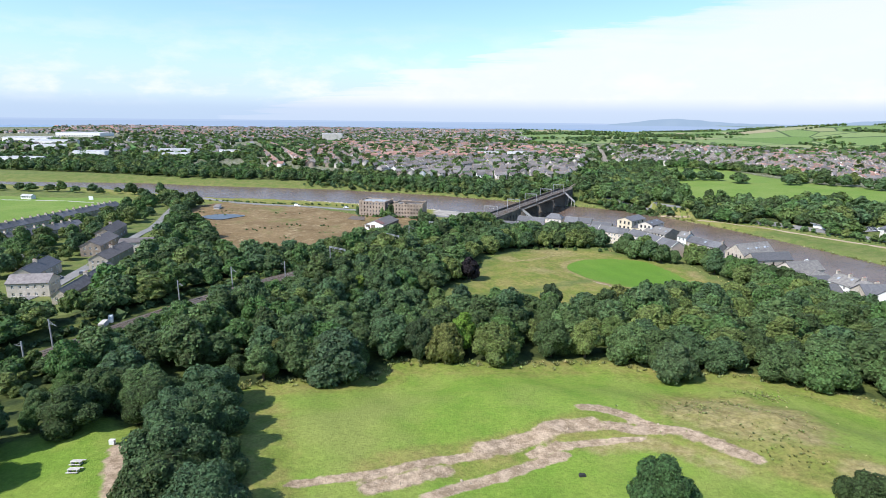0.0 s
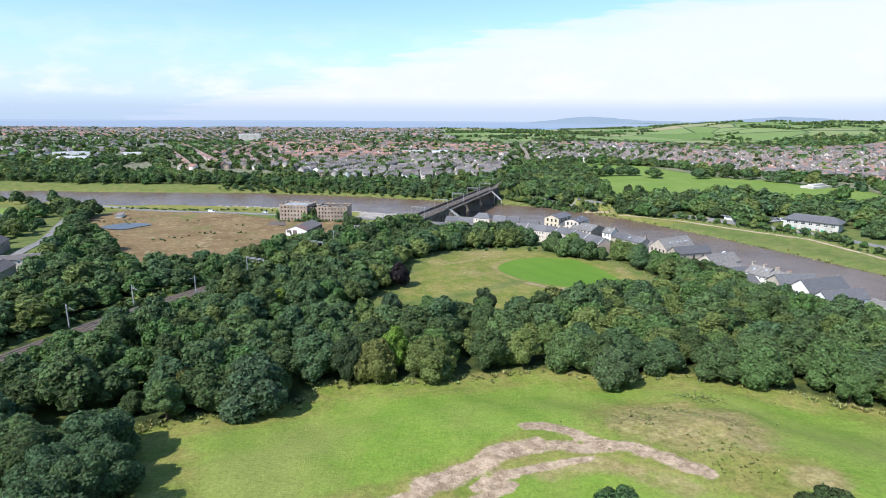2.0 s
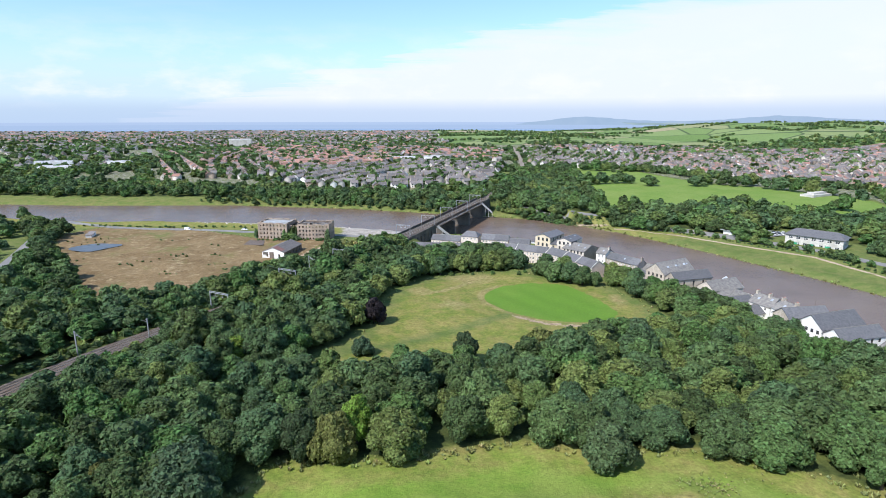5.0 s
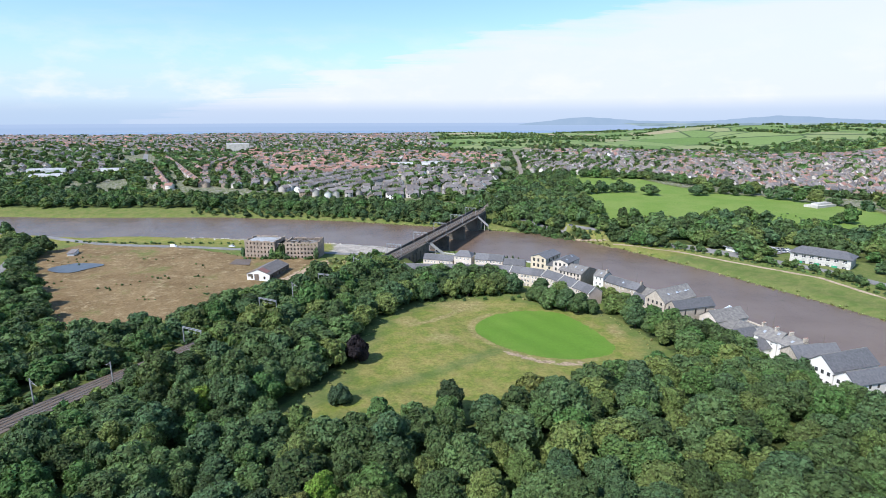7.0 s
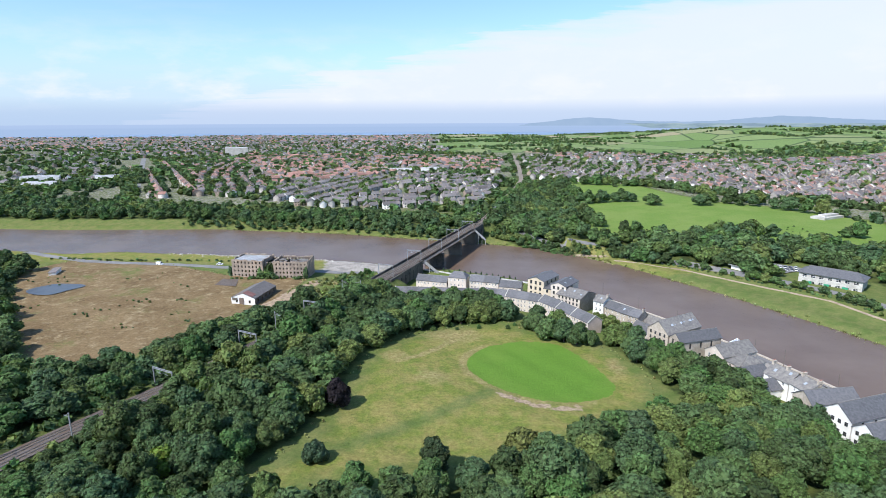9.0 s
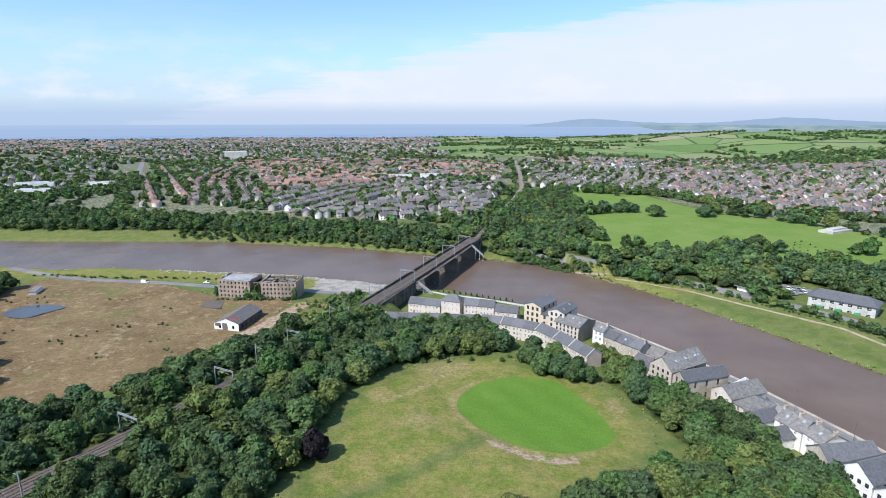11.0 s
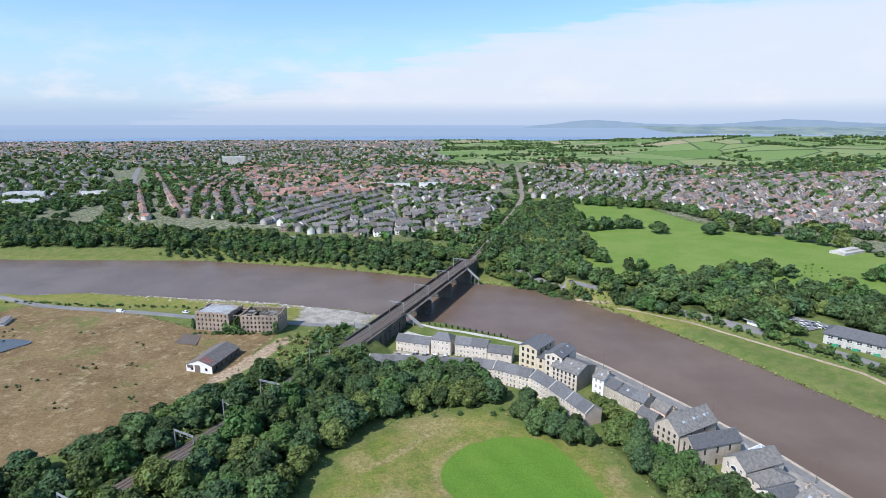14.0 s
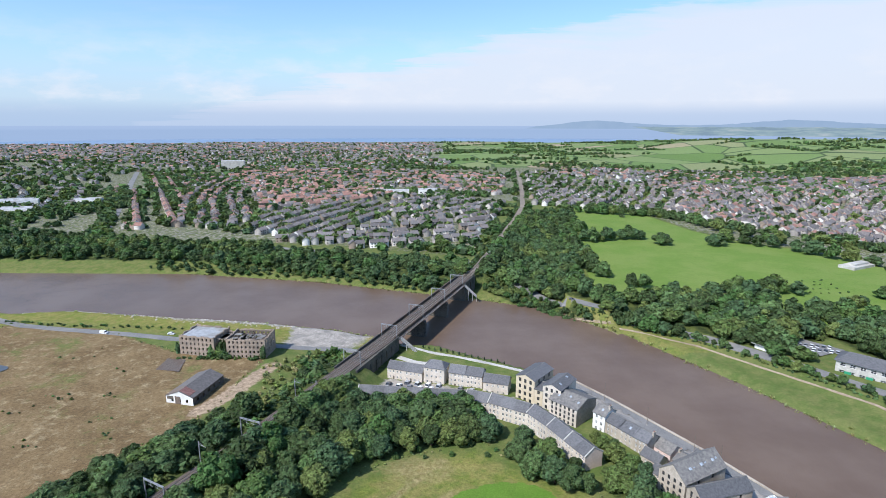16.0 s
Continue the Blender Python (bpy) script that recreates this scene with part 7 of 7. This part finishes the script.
for (x, y, a, k, r, q), z in zip(places[280:], zs[280:]):
    grow = 1.0 if math.hypot(x, y) < 2400 else 1.2
    c, s = math.cos(a) * grow, math.sin(a) * grow
    w = 0 if q < (0.12 if x > 330 else 0.08) else 1 if q < 0.74 else 2
    for j, (v, f) in enumerate(KINDS[k]):
        if j == 2 and math.hypot(x, y) > 1300:
            continue
        far_v.append(np.stack([v[:, 0] * c - v[:, 1] * s + x, v[:, 0] * s + v[:, 1] * c + y, v[:, 2] * grow + z], 1))
        far_f.append(f + count)
        far_m.append(np.full(len(f), (w, 3 + r, 2)[j]))
        count += len(v)
me = mesh_from(np.concatenate(far_v), np.concatenate(far_f), "town_houses", [M[m] for m in MATS])
me.polygons.foreach_set("material_index", np.concatenate(far_m).astype(np.int32))
tagged(new("town_houses", me), "dense rows of red and grey roofed houses of the far town", "houses", kind="stuff")
# garden trees between the houses
gardens, yards = [], []
for x, y, a, k, r, q in places:
    near_by = math.hypot(x, y) < 1100
    for side in (-1, 1):
        if town_rnd.random() < (0.2 if x > 330 else 0.8 if x < -430 else 0.5):
            off = side * town_rnd.uniform(7, 12)
            (yards if near_by else gardens).append((x - math.sin(a) * off + town_rnd.uniform(-5, 5), y + math.cos(a) * off + town_rnd.uniform(-5, 5)))
shrubs("garden_trees", yards, 0.55, 1.6, "garden trees and hedges between the nearer town houses", 60, forms=TINY)
shrubs("garden_trees", gardens, 0.8, 2.0, "garden trees and hedges between the far town houses", 61)
belts = []
for line, n, w in (([(70, 690), (110, 800), (140, 945), (175, 1250), (205, 1560)], 150, 14), ([(-345, 690), (-440, 870), (-570, 1120)], 120, 9), ([(-560, 700), (-500, 900), (-700, 1150)], 180, 60),
                   ([(-900, 800), (-700, 760), (-480, 740)], 200, 60), ([(300, 870), (420, 700), (520, 560)], 120, 14), ([(500, 1000), (700, 1420), (860, 1450)], 120, 30),
                   ([(-60, 840), (60, 860)], 40, 20), ([(-140, 1090), (60, 1010)], 50, 18), ([(-200, 1500), (150, 1440)], 80, 30), ([(460, 560), (600, 480), (760, 420)], 260, 60), ([(-760, 900), (-560, 830), (-480, 960)], 260, 90), ([(-120, 700), (20, 655), (60, 640)], 40, 10), ([(-60, 1140), (100, 1060)], 60, 16),
                   ([(-700, 1480), (-300, 1620), (60, 1600)], 130, 24), ([(130, 1560), (-400, 1760)], 120, 30), ([(520, 1330), (760, 1360), (1000, 1400)], 200, 50), ([(-205, 740), (-300, 800), (-330, 900)], 50, 12)):
    pts = np.array(line, float)
    for i in range(n):
        u = town_rnd.random() * (len(line) - 1)
        j = int(u)
        p = pts[j] + (pts[j + 1] - pts[j]) * (u - j)
        belts.append((p[0] + town_rnd.gauss(0, w / 2), p[1] + town_rnd.gauss(0, w / 2)))
for i in range(64):
    cx, cy, n, w = town_rnd.uniform(-1300, 700), town_rnd.uniform(820, 2600), town_rnd.randint(8, 26), town_rnd.uniform(10, 34)
    belts += [(cx + town_rnd.gauss(0, w * 1.6), cy + town_rnd.gauss(0, w * 0.6)) for j in range(n)]
belts = [p for p, g in zip(belts, away([q[0] for q in belts], [q[1] for q in belts], RAIL)) if g > 9]
shrubs("tree_belts", belts, 0.8, 1.5, "belts and clumps of trees between the town's quarters", 62, forms=TINY)
# copses and hedgerows of the farmland
copse = []
for i in range(170):
    x, y = town_rnd.uniform(-300, 2600), town_rnd.uniform(1500, 3600)
    if math.hypot(x, y) > 3650:
        continue
    n, ang = town_rnd.randint(8, 26), town_rnd.choice((0.3, 0.4, 1.7, 1.9))
    for j in range(n):
        s = (j - n / 2) * 11
        copse.append((x + s * math.cos(ang) + town_rnd.gauss(0, 4), y + s * math.sin(ang) + town_rnd.gauss(0, 4)))
for cx, cy, n, w in ((712, 1391, 280, 110), (1050, 1480, 160, 120), (420, 1660, 90, 80), (620, 1500, 90, 70), (950, 1600, 120, 90), (1500, 1500, 120, 110), (300, 2300, 80, 120), (1900, 2200, 100, 110), (-500, 1700, 60, 90)):
    copse += [(town_rnd.gauss(cx, w), town_rnd.gauss(cy, w * 0.4)) for i in range(n)]
shrubs("copses", copse, 1.0, 1.7, "hedgerows and copses on the distant farmland", 63)
# works and sheds of the western edge, and three long school blocks
for x, y, w, d, h, a in ((-720, 726, 60, 26, 7, 0.1), (-694, 832, 50, 22, 8, 0.2), (-1261, 1315, 120, 60, 10, 0.1), (-1080, 1180, 90, 50, 9, 0.15), (-1350, 1600, 140, 70, 10, 0.1), (-900, 980, 60, 30, 8, 0.3), (-560, 1640, 60, 14, 22, 0.2), (-62, 1098, 46, 14, 6, 0.1), (-6, 1108, 34, 16, 7, 0.1), (-96, 1122, 40, 24, 5, 0.15), (-560, 860, 44, 24, 6, 0.2), (-610, 930, 52, 26, 7, 0.4), (-520, 950, 36, 20, 6, 0.1)):
    b = Build()
    c, s = math.cos(a), math.sin(a)
    z = ground_z(x, y)
    u, v = Vector((c, s, 0)), Vector((-s, c, 0))
    o = Vector((x, y, z - 1)) - u * w / 2 - v * d / 2
    b.box(o, u * w, v * d, UP * (h + 1), "render_white" if h < 20 else "concrete")
    n = max(2, int(d // 12))
    for i in range(n):
        b.poly([o + v * (d * i / n) + UP * (h + 1.05), o + v * (d * i / n) + u * w + UP * (h + 1.05), o + v * (d * (i + 0.5) / n) + u * w + UP * (h + 3), o + v * (d * (i + 0.5) / n) + UP * (h + 3)], "sheet_metal")
        b.poly([o + v * (d * (i + 0.5) / n) + UP * (h + 3), o + v * (d * (i + 0.5) / n) + u * w + UP * (h + 3), o + v * (d * (i + 1) / n) + u * w + UP * (h + 1.05), o + v * (d * (i + 1) / n) + UP * (h + 1.05)], "sheet_metal")
    for i in range(int(w // 8)):
        b.box(o + u * (3 + 8 * i) - v * 0.1 + UP * 2, u * 3, v * 0.15, UP * 2.5, "glass")
    tagged(b.put("industrial_shed"), "large pale works or school building with a metal roof" if h < 20 else "tall pale slab block in the town", "shed" if h < 20 else "tower block", "works")


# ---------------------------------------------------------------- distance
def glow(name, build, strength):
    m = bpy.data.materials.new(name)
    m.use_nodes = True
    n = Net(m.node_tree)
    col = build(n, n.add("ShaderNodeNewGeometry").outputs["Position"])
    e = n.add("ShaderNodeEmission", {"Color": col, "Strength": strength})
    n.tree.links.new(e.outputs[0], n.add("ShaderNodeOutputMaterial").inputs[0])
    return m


# the bay's haze, painted as glowing colour on a ring at the horizon
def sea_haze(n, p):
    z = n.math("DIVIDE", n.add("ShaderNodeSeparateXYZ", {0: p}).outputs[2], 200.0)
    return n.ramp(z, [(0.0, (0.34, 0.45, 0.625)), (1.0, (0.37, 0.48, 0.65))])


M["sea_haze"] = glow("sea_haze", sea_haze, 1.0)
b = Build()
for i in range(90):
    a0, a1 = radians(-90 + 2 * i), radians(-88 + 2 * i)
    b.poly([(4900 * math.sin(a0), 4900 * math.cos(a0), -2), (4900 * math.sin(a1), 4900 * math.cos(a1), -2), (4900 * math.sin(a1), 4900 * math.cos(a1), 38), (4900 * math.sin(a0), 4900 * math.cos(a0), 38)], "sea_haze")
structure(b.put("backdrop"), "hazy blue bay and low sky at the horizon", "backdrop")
